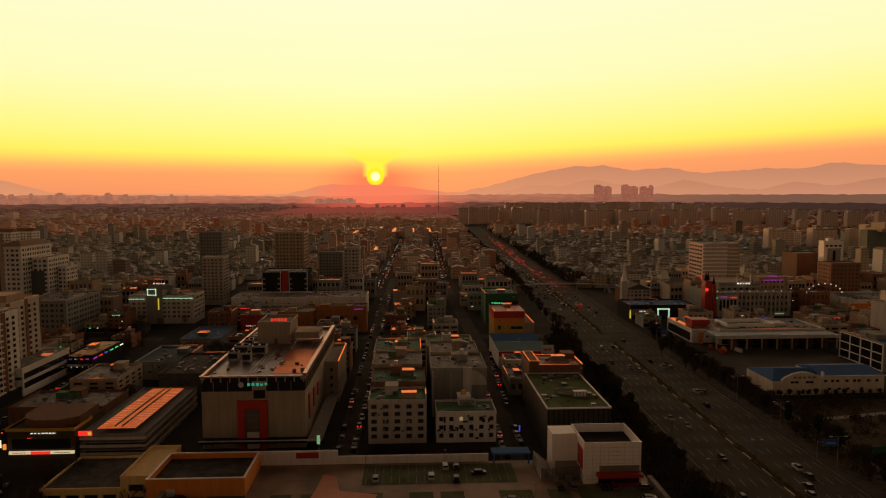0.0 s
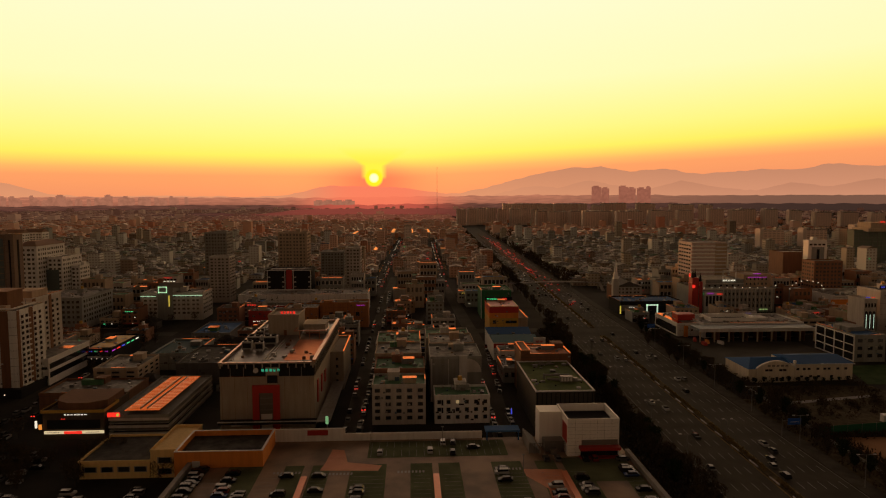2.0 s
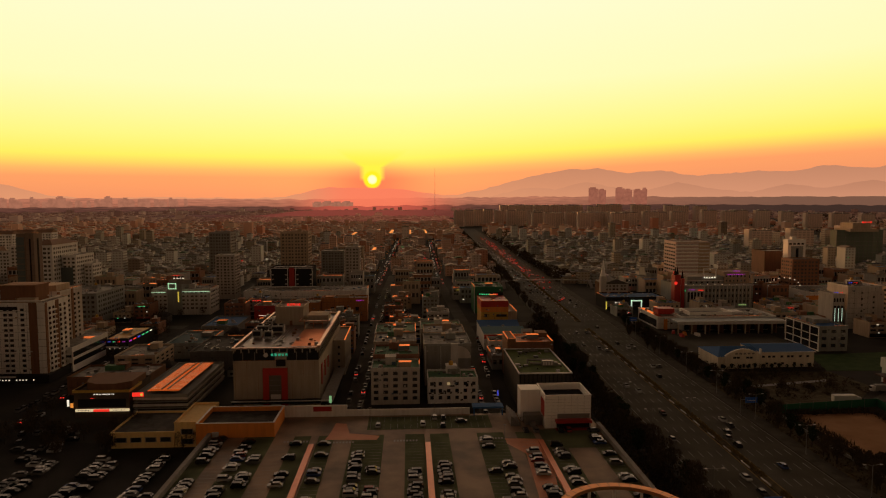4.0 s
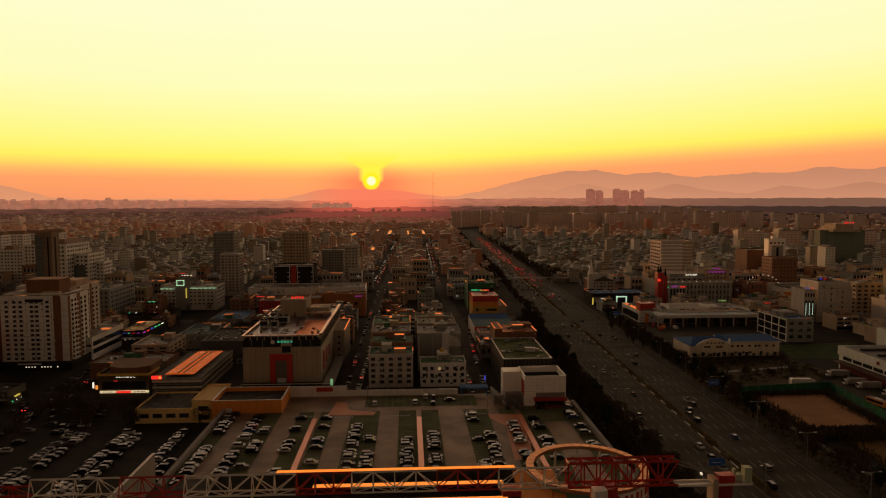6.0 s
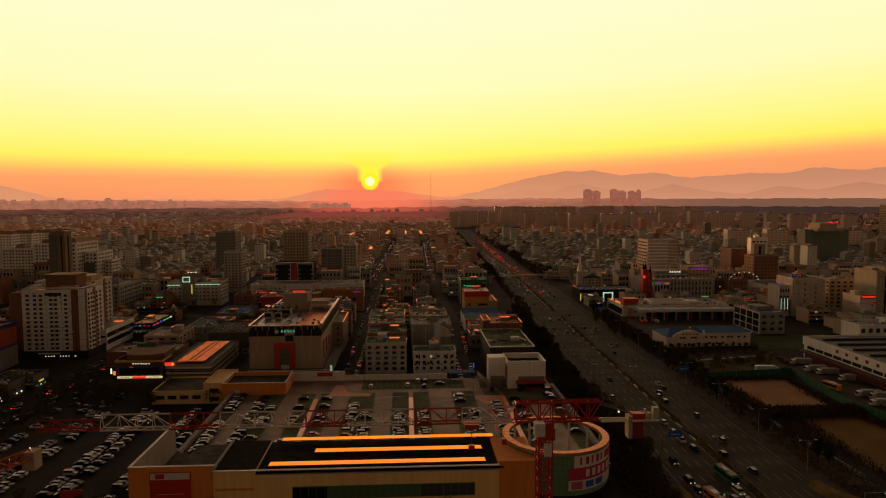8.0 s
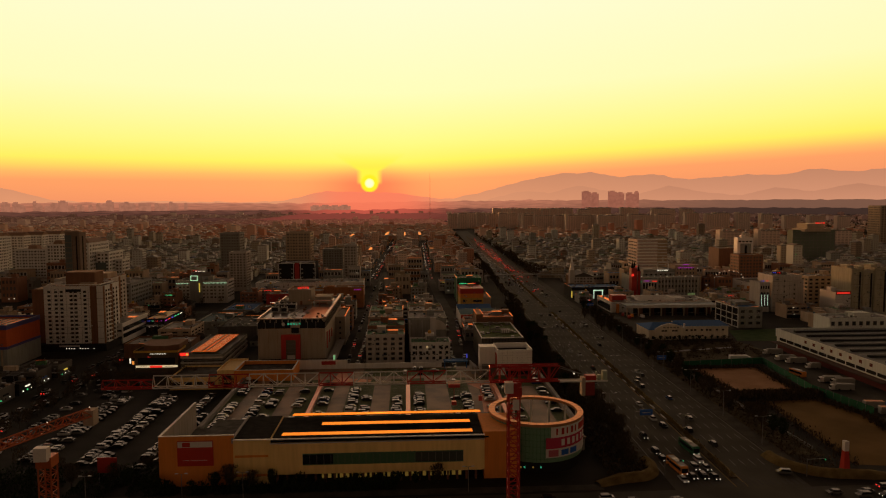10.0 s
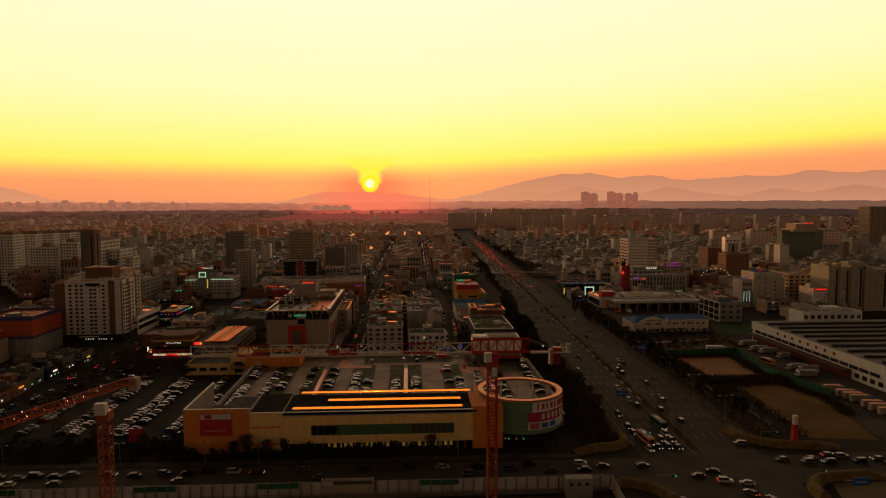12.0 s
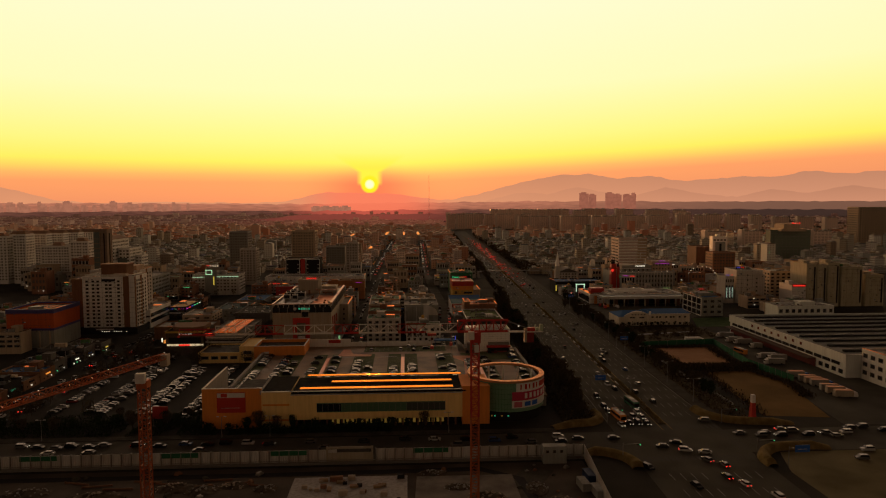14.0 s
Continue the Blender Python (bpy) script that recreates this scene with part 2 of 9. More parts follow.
GEAR = many("roof_plant_paint", [(0.0, (0.46, 0.43, 0.40)), (0.3, (0.20, 0.19, 0.18)), (0.6, (0.30, 0.20, 0.13)), (0.8, (0.10, 0.10, 0.10)), (0.93, (0.06, 0.12, 0.18))], 0.5, 0.1, 0.5, island=True)
JOINT = plain("dark_wall_joint", (0.085, 0.075, 0.065), 0.9, 0.0, 0.1)
RUBBER = plain("tyre_rubber", (0.02, 0.02, 0.02), 0.9)
CAR_GLASS = plain("car_glass", (0.012, 0.012, 0.014), 0.12, 0, 0.22)
PAINT = many("car_paint", [(0.0, (0.46, 0.455, 0.445)), (0.20, (0.12, 0.117, 0.112)), (0.42, (0.04, 0.038, 0.036)), (0.62, (0.014, 0.014, 0.015)), (0.95, (0.20, 0.03, 0.02)), (0.975, (0.05, 0.08, 0.2))], 0.16, 0.0, 0.10, wear=0.08)
FILLER = [plaster("render_grey_white", (0.66, 0.64, 0.605), 0.3, vary=True), plaster("render_tan", (0.58, 0.47, 0.35), 0.3, vary=True), plaster("red_brown_brick", (0.36, 0.18, 0.11), 0.3, vary=True), plaster("render_cool_grey", (0.36, 0.385, 0.375), 0.3, vary=True)]
N_RED = glowing("red_neon", (1.0, 0.035, 0.02), 0.9)
N_WHITE = glowing("white_neon", (1.0, 0.93, 0.72), 0.85)
N_GREEN = glowing("green_neon", (0.10, 1.0, 0.35), 0.55)
N_CYAN = glowing("teal_neon", (0.08, 0.75, 0.42), 0.3)
N_BLUE = glowing("blue_neon", (0.10, 0.12, 1.0), 0.5)
N_PURPLE = glowing("purple_neon", (0.75, 0.06, 0.85), 0.45)
N_YELLOW = glowing("yellow_neon", (1.0, 0.75, 0.10), 0.5)
N_ORANGE = glowing("orange_neon", (1.0, 0.33, 0.05), 0.75)
N_LAMP = glowing("lamp_white", (1.0, 0.86, 0.62), 0.75)
N_TAIL = glowing("tail_light_red", (1.0, 0.03, 0.02), 1.8)


# ---- mesh helpers ----
class Geo:
    """Collects boxes, tubes and prisms into one mesh."""

    def __init__(self):
        self.v, self.f, self.s, self.slot = [], [], [], 0

    def add(self, vs, fs, m=None):
        k = len(self.v)
        self.v += [tuple(m @ Vector(p)) if m else tuple(p) for p in vs]
        self.f += [tuple(k + i for i in f) for f in fs]
        self.s += [self.slot] * len(fs)
        return self

    def box(self, x0, x1, y0, y1, z0, z1, m=None):
        vs = [(x, y, z) for z in (z0, z1) for x, y in ((x0, y0), (x1, y0), (x1, y1), (x0, y1))]
        return self.add(vs, [(3, 2, 1, 0), (4, 5, 6, 7), (0, 1, 5, 4), (1, 2, 6, 5), (2, 3, 7, 6), (3, 0, 4, 7)], m)

    def taper(self, x0, x1, y0, y1, z0, z1, ix, iy, m=None):
        vs = [(x0, y0, z0), (x1, y0, z0), (x1, y1, z0), (x0, y1, z0), (x0 + ix, y0 + iy, z1), (x1 - ix, y0 + iy, z1), (x1 - ix, y1 - iy, z1), (x0 + ix, y1 - iy, z1)]
        return self.add(vs, [(3, 2, 1, 0), (4, 5, 6, 7), (0, 1, 5, 4), (1, 2, 6, 5), (2, 3, 7, 6), (3, 0, 4, 7)], m)

    def ring(self, x0, x1, y0, y1, z0, z1, t):
        self.box(x0, x1, y0, y0 + t, z0, z1).box(x0, x1, y1 - t, y1, z0, z1)
        return self.box(x0, x0 + t, y0 + t, y1 - t, z0, z1).box(x1 - t, x1, y0 + t, y1 - t, z0, z1)

    def prism(self, outline, z0, z1, m=None):
        n = len(outline)
        vs = [(x, y, z0) for x, y in outline] + [(x, y, z1) for x, y in outline]
        fs = [tuple(range(n))[::-1], tuple(range(n, 2 * n))] + [(i, (i + 1) % n, n + (i + 1) % n, n + i) for i in range(n)]
        return self.add(vs, fs, m)

    def tube(self, a, b, r0, r1=None, n=6):
        a, b = Vector(a), Vector(b)
        r1 = r0 if r1 is None else r1
        q = (b - a).to_track_quat("Z", "Y")
        vs = []
        for p, r in ((a, r0), (b, r1)):
            for i in range(n):
                w = 2 * math.pi * i / n
                vs.append(p + q @ Vector((r * math.cos(w), r * math.sin(w), 0)))
        fs = [(i, (i + 1) % n, n + (i + 1) % n, n + i) for i in range(n)]
        return self.add(vs, fs + [tuple(range(n))[::-1], tuple(range(n, 2 * n))])

    def beam(self, a, b, w):
        return self.tube(a, b, w * 0.7, None, 4)

    def mesh(self, name, *mats):
        me = bpy.data.meshes.new(name)
        me.from_pydata(self.v, [], self.f)
        for m in mats:
            me.materials.append(m)
        if len(mats) > 1:
            me.polygons.foreach_set("material_index", self.s)
        return me


def thing(name, m, label, category, group="", kind=""):
    ob = new(name)
    ob.empty_display_size = 0.5
    ob.matrix_world = m
    return tagged(ob, label, category, group, kind)


def part(name, data, mat, parent, label="", m=None):
    """Links a Geo or a mesh as one mesh object under a thing or a part."""
    me = data.mesh(name, *(mat if isinstance(mat, (list, tuple)) else [mat])) if isinstance(data, Geo) else data
    ob = new(name, me)
    ob.parent = parent
    if m is not None:
        ob.matrix_local = m
    if label:
        ob["label"] = label
    return ob


def solid(name, geo, mat, label, category="", kind="", group=""):
    ob = new(name, geo.mesh(name, *(mat if isinstance(mat, (list, tuple)) else [mat])))
    return tagged(ob, label, category, group, kind)


TAKEN = []  # plan rectangles that are built upon


def take(x0, x1, y0, y1, gap=1.5):
    TAKEN.append((x0 - gap, x1 + gap, y0 - gap, y1 + gap))


def free(x0, x1, y0, y1):
    return all(x1 < a or x0 > b or y1 < c or y0 > d for a, b, c, d in TAKEN)


# window of one metre by one metre, hung on a wall that faces -y
WIN = Geo()
rects = [(0.5, 0.0, 1.0, 0.03), (0.53, -0.04, 1.03, -0.07), (0.44, 0.05, 0.95, -0.07), (0.44, 0.05, 0.95, -0.01)]
wv = [v for r in rects for v in ((-r[0], r[3], r[1]), (r[0], r[3], r[1]), (r[0], r[3], r[2]), (-r[0], r[3], r[2]))]
WIN.slot = 0
WIN.add(wv, [(4 * k + i, 4 * k + (i + 1) % 4, 4 * k + 4 + (i + 1) % 4, 4 * k + 4 + i) for k in range(3) for i in range(4)])
WIN.f.append((12, 13, 14, 15))
WIN.s.append(1)
WINDOW = WIN.mesh("window", FRAME, GLASS)
LITWIN = WIN.mesh("window", FRAME, glowing("lit_window", (1.0, 0.72, 0.35), 0.22))


ROW = Geo()
ROW.slot = 0
ROW.box(-0.5, 0.5, -0.10, 0.02, -0.06, 0.0).box(-0.5, 0.5, -0.07, 0.02, 1.0, 1.05)
for i in range(6):
    ROW.box(-0.5 + i * 0.2 - (0.028 if i else 0), -0.5 + i * 0.2 + (0.028 if i < 5 else 0), -0.06, 0.02, 0, 1)
ROW.slot = 1
ROW.box(-0.5, 0.5, -0.03, 0.05, 0, 1)
RIBBON = ROW.mesh("ribbon_window", FILLER[0], GLASS)


BANDS = {}


def band(n):
    """A storey's row of n windows, one unit wide and high."""
    if n not in BANDS:
        k = Geo()
        for i in range(n):
            k.box(-0.5 + (i + 0.16 + 0.12 * (i % 3 == 1)) / n, -0.5 + (i + 0.80 - 0.14 * (i % 2)) / n, -0.06, 0.05, 0, 1)
        BANDS[n] = k.mesh("window_band", FAR_GLASS)
    return BANDS[n]


def ribbon_at(parent, x, y, z, w, h, turn=0, n=0):
    m = Matrix.Translation((x, y, z)) @ Matrix.Rotation(radians(turn), 4, "Z") @ Matrix.Diagonal((w, 1, h, 1))
    if n:
        return tagged(part("ribbon_window", band(n), None, parent, "", m), kind="stuff")
    return part("ribbon_window", RIBBON, None, parent, "", m)


def window_at(parent, x, y, z, w, h, turn=0, lit=False):
    m = Matrix.Translation((x, y, z)) @ Matrix.Rotation(radians(turn), 4, "Z") @ Matrix.Diagonal((w, 1, h, 1))
    return part("window", LITWIN if lit else WINDOW, None, parent, "", m)


# ---- ground, roads ----
def median_x(y):
    return 87.5 + 0.036 * y if y < 640 else 110.54 + 0.032 * (y - 640)


g = Geo()
N = 24
xs = [-4800 + 9600 * i / N for i in range(N + 1)]
ys = [-700 + 5600 * i / N for i in range(N + 1)]
g.add([(x, y, 0.0) for y in ys for x in xs], [(j * (N + 1) + i, j * (N + 1) + i + 1, (j + 1) * (N + 1) + i + 1, (j + 1) * (N + 1) + i) for j in range(N) for i in range(N)])
solid("ground", g, EARTH, "dark earth and paved ground of the city plain", "ground", "structure")


def strip(points, left, right, z, g=None):
    """A ribbon along the points (x, y), from left to right of them, thick downwards."""
    g = g or Geo()
    vs, fs = [], []
    for i, (x, y) in enumerate(points):
        a, b = points[max(0, i - 1)], points[min(len(points) - 1, i + 1)]
        d = Vector((b[0] - a[0], b[1] - a[1])).normalized()
        n = Vector((d.y, -d.x))
        for off, h in ((-left, z), (right, z), (right, -0.05), (-left, -0.05)):
            vs.append((x + n.x * off, y + n.y * off, h))
    for i in range(len(points) - 1):
        k = 4 * i
        fs += [(k, k + 1, k + 5, k + 4), (k + 1, k + 2, k + 6, k + 5), (k + 3, k, k + 4, k + 7)]
    fs += [(0, 3, 2, 1), (4 * len(points) - 4, 4 * len(points) - 3, 4 * len(points) - 2, 4 * len(points) - 1)]
    return g.add(vs, fs)


BOULEVARD = [(median_x(y), y) for y in (-330, -200, -100, 0, 100, 200, 300, 400, 500, 640, 800, 1000, 1200, 1500, 1800)]
solid("boulevard", strip(BOULEVARD, 21.5, 21.5, 0.02), ASPHALT, "wide dark asphalt boulevard with ten marked lanes", "road", "structure")
solid("cross_street", strip([(-420, -13), (-100, -14), (100, -15), (420, -13)], 11.5, 11.5, 0.024), ASPHALT, "asphalt street crossing in front of the shopping mart", "road", "structure")
solid("side_street", strip([(-46, 136), (-47, 300), (-46, 460), (-42, 640)], 4, 4, 0.02), ASPHALT, "narrow asphalt street lined with parked cars", "road", "structure")
solid("side_street", strip([(11, 136), (12, 180), (17, 300), (14, 420), (10, 560), (9, 800)], 4.5, 4.5, 0.02), ASPHALT, "narrow asphalt street lined with parked cars", "road", "structure")
solid("side_street", strip([(-178, 0), (-181, 120), (-186, 200), (-170, 330), (-165, 900)], 8, 8, 0.02), OLD_ASPHALT, "asphalt street past the low shops", "road", "structure")
solid("side_street", strip([(-700, 345), (-160, 342), (62, 340)], 6, 6, 0.018), ASPHALT, "asphalt cross street between the blocks", "road", "structure")
solid("side_street", strip([(130, 600), (500, 590), (900, 580)], 7, 7, 0.018), ASPHALT, "asphalt cross street between the blocks", "road", "structure")
solid("pavement", strip([(median_x(y) + 24.8, y) for y in (12, 200, 400, 640, 1000)], 3, 3, 0.16), PAVING, "pale block pavement beside the boulevard", "pavement", "structure")
solid("pavement", strip([(median_x(y) - 24.8, y) for y in (12, 200, 400, 640, 1000)], 3, 3, 0.16), PAVING, "pale block pavement beside the boulevard", "pavement", "structure")
solid("pavement", strip([(-170, 0.5), (-60, 0.5), (44, 0)], 2, 2, 0.16), PAVING, "block pavement in front of the shopping mart", "pavement", "structure")
g = Geo()
for y0, y1 in ((4, 320), (345, 640), (660, 1500)):
    pts = [(median_x(y0 + (y1 - y0) * i / 8), y0 + (y1 - y0) * i / 8) for i in range(9)]
    strip(pts, 1.4, 1.4, 0.35, g)
solid("median", g, VERGE, "raised boulevard median with dry brown planting", "median", "structure")
for y0 in range(-330, 640, 30):
    take(median_x(y0) - 34, median_x(y0) + 31, y0, y0 + 30, 0)
for y0 in range(640, 1500, 60):
    take(median_x(y0) - 27, median_x(y0) + 27, y0, y0 + 60, 0)
take(-52, -41, 130, 340, 0)
take(-51, -42, 340, 520, 0)
take(-47, -38, 520, 640, 0)
take(3, 19, 136, 260, 0)
take(11, 22, 260, 350, 0)
take(6, 14, 350, 800, 0)
take(-190, -172, 0, 210, 0)
take(-178, -160, 210, 900, 0)
take(-700, 62, 336, 348, 0)
take(130, 900, 580, 608, 0)

solid("verge", Geo().prism([(113, 22), (128, 20), (131, 92), (132, 186), (119, 186)], -0.05, 0.035), VERGE, "brown planted verge beside the boulevard", "verge", "structure")

g = Geo()
for off in (-1.85, 1.85):
    for y0, y1 in ((-2, 318), (347, 640), (660, 1000)):
        pts = [(median_x(y0 + (y1 - y0) * i / 10) + off, y0 + (y1 - y0) * i / 10) for i in range(11)]
        strip(pts, 0.14, 0.14, 0.034, g)
tagged(solid("median_line", g, plain("worn_yellow_paint", (0.34, 0.21, 0.05), 0.8), "worn yellow lines along the median", "road marking"), kind="stuff")
rs = random.Random(40)
k = Geo()
for _ in range(9000):
    y = rs.uniform(4, 640)
    if 316 < y < 348 or noise.noise((y * 0.06, 3.0, 1.0)) < -0.25:
        continue
    x, z, e = median_x(y) + rs.gauss(0, 0.55), 0.35 + 1.0 * rs.random() ** 1.3, rs.uniform(0.15, 0.45)
    q = Euler((rs.uniform(0, 3), rs.uniform(0, 3), rs.uniform(0, 6))).to_matrix()
    k.add([Vector((x, y, z)) + q @ Vector(p) * e for p in ((-1, -0.35, 0), (1, -0.3, 0.1), (0.8, 0.4, 0), (-0.8, 0.3, 0.2))], [(0, 1, 2, 3)])
tagged(solid("median_shrubs", k, GRASS_DRY, "low dry yellow-brown shrubs on the boulevard median", "shrubs"), kind="stuff")
g = Geo()
for i in range(46):
    y = 60 + i * 13.5
    if not 316 < y < 348:
        g.box(median_x(y) - 1.5, median_x(y) - 1.3, y, y + 5.5, 0.35, 0.8)
tagged(solid("median_rail", g, PALE, "short pale guard rails on the median", "guard rail"), kind="stuff")

# lane dashes
g = Geo()
for side in (-1, 1):
    for lane in range(1, 6):
        off = side * (2.2 + lane * 3.35)
        y = 14.0
        while y < 900:
            if not 318 < y < 347:
                x = median_x(y) + off
                g.add([(x - 0.11, y, 0.035), (x + 0.11, y, 0.035), (x + 0.29, y + 5, 0.035), (x + 0.07, y + 5, 0.035)], [(0, 1, 2, 3)])
            y += 12
    for off in (21.2,):
        for y in range(8, 900, 12):
            x = median_x(y) + side * off
            g.add([(x - 0.1, y, 0.035), (x + 0.1, y, 0.035), (x + 0.53, y + 12, 0.035), (x + 0.33, y + 12, 0.035)], [(0, 1, 2, 3)])
for y in range(-300, -36, 12):
    for lane in (-4, -3, -2, -1, 1, 2, 3, 4):
        x = median_x(y) + lane * 3.6
        g.box(x - 0.11, x + 0.11, y, y + 5, 0.03, 0.035)
tagged(solid("lane_marking", g, LANE, "white dashed lane lines on the asphalt", "road marking"), kind="stuff")
g = Geo()
for i in range(22):
    x = median_x(0) - 20 + i * 1.9
    g.box(x, x + 0.9, -1.5, 2.5, 0.03, 0.036)
    g.box(x - 2, x - 1.1, -32.5, -28.5, 0.03, 0.036)
for i in range(11):
    g.box(59.5, 63.5, -24 + i * 1.9, -23.1 + i * 1.9, 0.03, 0.036)
    g.box(105.5, 109.5, -24 + i * 1.9, -23.1 + i * 1.9, 0.03, 0.036)
tagged(solid("crosswalk", g, PAINT_OLD, "worn white zebra crossings at the junction", "road marking"), kind="stuff")
g = Geo()
for i in range(70):
    x = -420 + i * 12
    if not 52 < x < 112:
        g.box(x, x + 12, -14.2, -13.9, 0.03, 0.036)
tagged(solid("centre_line", g, PAINT_OLD, "worn centre line of the cross street", "road marking"), kind="stuff")


# footbridge over the boulevard
t = thing("footbridge", pose(0, 530, 0), "slim grey footbridge with a slight arch over the boulevard", "footbridge")
k, rail = Geo(), Geo()
for i in range(18):
    x0, x1 = 70 + i * 5, 75 + i * 5
    z0, z1 = (5.6 + 1.5 * math.sin(math.pi * j / 18) for j in (i, i + 1))
    k.add([(x0, -2, z0), (x1, -2, z1), (x1, 2, z1), (x0, 2, z0), (x0, -2, z0 + 0.9), (x1, -2, z1 + 0.9), (x1, 2, z1 + 0.9), (x0, 2, z0 + 0.9)], [(3, 2, 1, 0), (4, 5, 6, 7), (0, 1, 5, 4), (1, 2, 6, 5), (2, 3, 7, 6), (3, 0, 4, 7)])
    for y in (-1.9, 1.9):
        rail.beam((x0, y, z0 + 2.0), (x1, y, z1 + 2.0), 0.1).beam((x0, y, z0 + 0.9), (x0, y, z0 + 2.0), 0.08)
part("deck", k, CONCRETE, t)
tagged(part("railing", rail, STEEL, t), kind="stuff")
for x in (72, 83.5, 107, 130, 157):
    part("pier", Geo().tube((x, 0, 0), (x, 0, 5.6 + 1.5 * math.sin(math.pi * (x - 70) / 90)), 0.6, None, 10), CONCRETE, t)
for x, d in ((71, -1), (158, -1)):
    part("stair", Geo().add([(x - 1.5, -2, 5.8), (x + 1.5, -2, 5.8), (x + 1.5, -2, 6.4), (x - 1.5, -2, 6.4), (x - 1.5, -14, 0), (x + 1.5, -14, 0), (x + 1.5, -14.6, 0.5), (x - 1.5, -14.6, 0.5)], [(0, 1, 2, 3), (3, 2, 6, 7), (7, 6, 5, 4), (0, 4, 5, 1), (1, 5, 6, 2), (0, 3, 7, 4)]), CONCRETE, t)
t = thing("boundary_wall", pose(0, 0, 0), "low pale concrete wall along the boulevard verge", "wall")
for a, b in (((136.2, 340), (135.2, 290)), ((135.2, 289), (134, 236)), ((132.5, 200), (128.4, 130)), ((128.3, 129), (127.6, 72)), ((127.6, 71), (128, 26))):
    part("wall_length", strip([a, b], 0.15, 0.15, 1.1), CONCRETE, t)

# ---- buildings ----
def gear(t, hw, hd, h, rs):
    """Small plant, pipes, tanks and sheds that crowd a flat roof, and air units on the front wall."""
    k = Geo()
    for _ in range(rs.randint(7, 16)):
        x, y, s = rs.uniform(-0.85, 0.85) * hw, rs.uniform(-0.85, 0.85) * hd, rs.uniform(0.3, 0.9)
        k.box(x - s, x + s, y - s * 0.7, y + s * 0.7, h + 0.05, h + 0.05 + s * rs.uniform(0.6, 1.7))
    for _ in range(rs.randint(1, 4)):
        x, y = rs.uniform(-0.7, 0.7) * hw, rs.uniform(-0.7, 0.7) * hd
        k.beam((x, y, h + 0.35), (x + rs.uniform(-5, 5), y, h + 0.35), 0.16).beam((x, y, h), (x, y, h + rs.uniform(1.5, 4)), 0.12)
    for _ in range(rs.randint(4, 10)):
        x, z = rs.uniform(-0.9, 0.9) * hw, rs.uniform(3.6, max(4, h - 1))
        k.box(x, x + 0.9, -hd - 0.45, -hd, z, z + 0.6)
    tagged(part("roof_gear", k, GEAR, t, "crowded small roof plant and air units"), kind="stuff")
    k = Geo()
    x, y = rs.uniform(-0.6, 0.2) * hw, rs.uniform(-0.6, 0.4) * hd
    k.box(x, x + hw * 0.5, y, y + hd * 0.3, h, h + 2.3)
    # some sheds get a tinted metal cap as a sunlit patch
    if rs.random() < 0.4:
        part("shed_roof", Geo().box(x - 0.2, x + hw * 0.5 + 0.2, y - 0.4, y + hd * 0.3 + 0.4, h + 2.3, h + 2.42), ROOF_METAL, t, "warm metal sheet added for a sunlit patch of roof")
    part("roof_shed", k, rs.choice([GEAR, FILLER[3], ROOF_GREEN, FILLER[1]]), t)


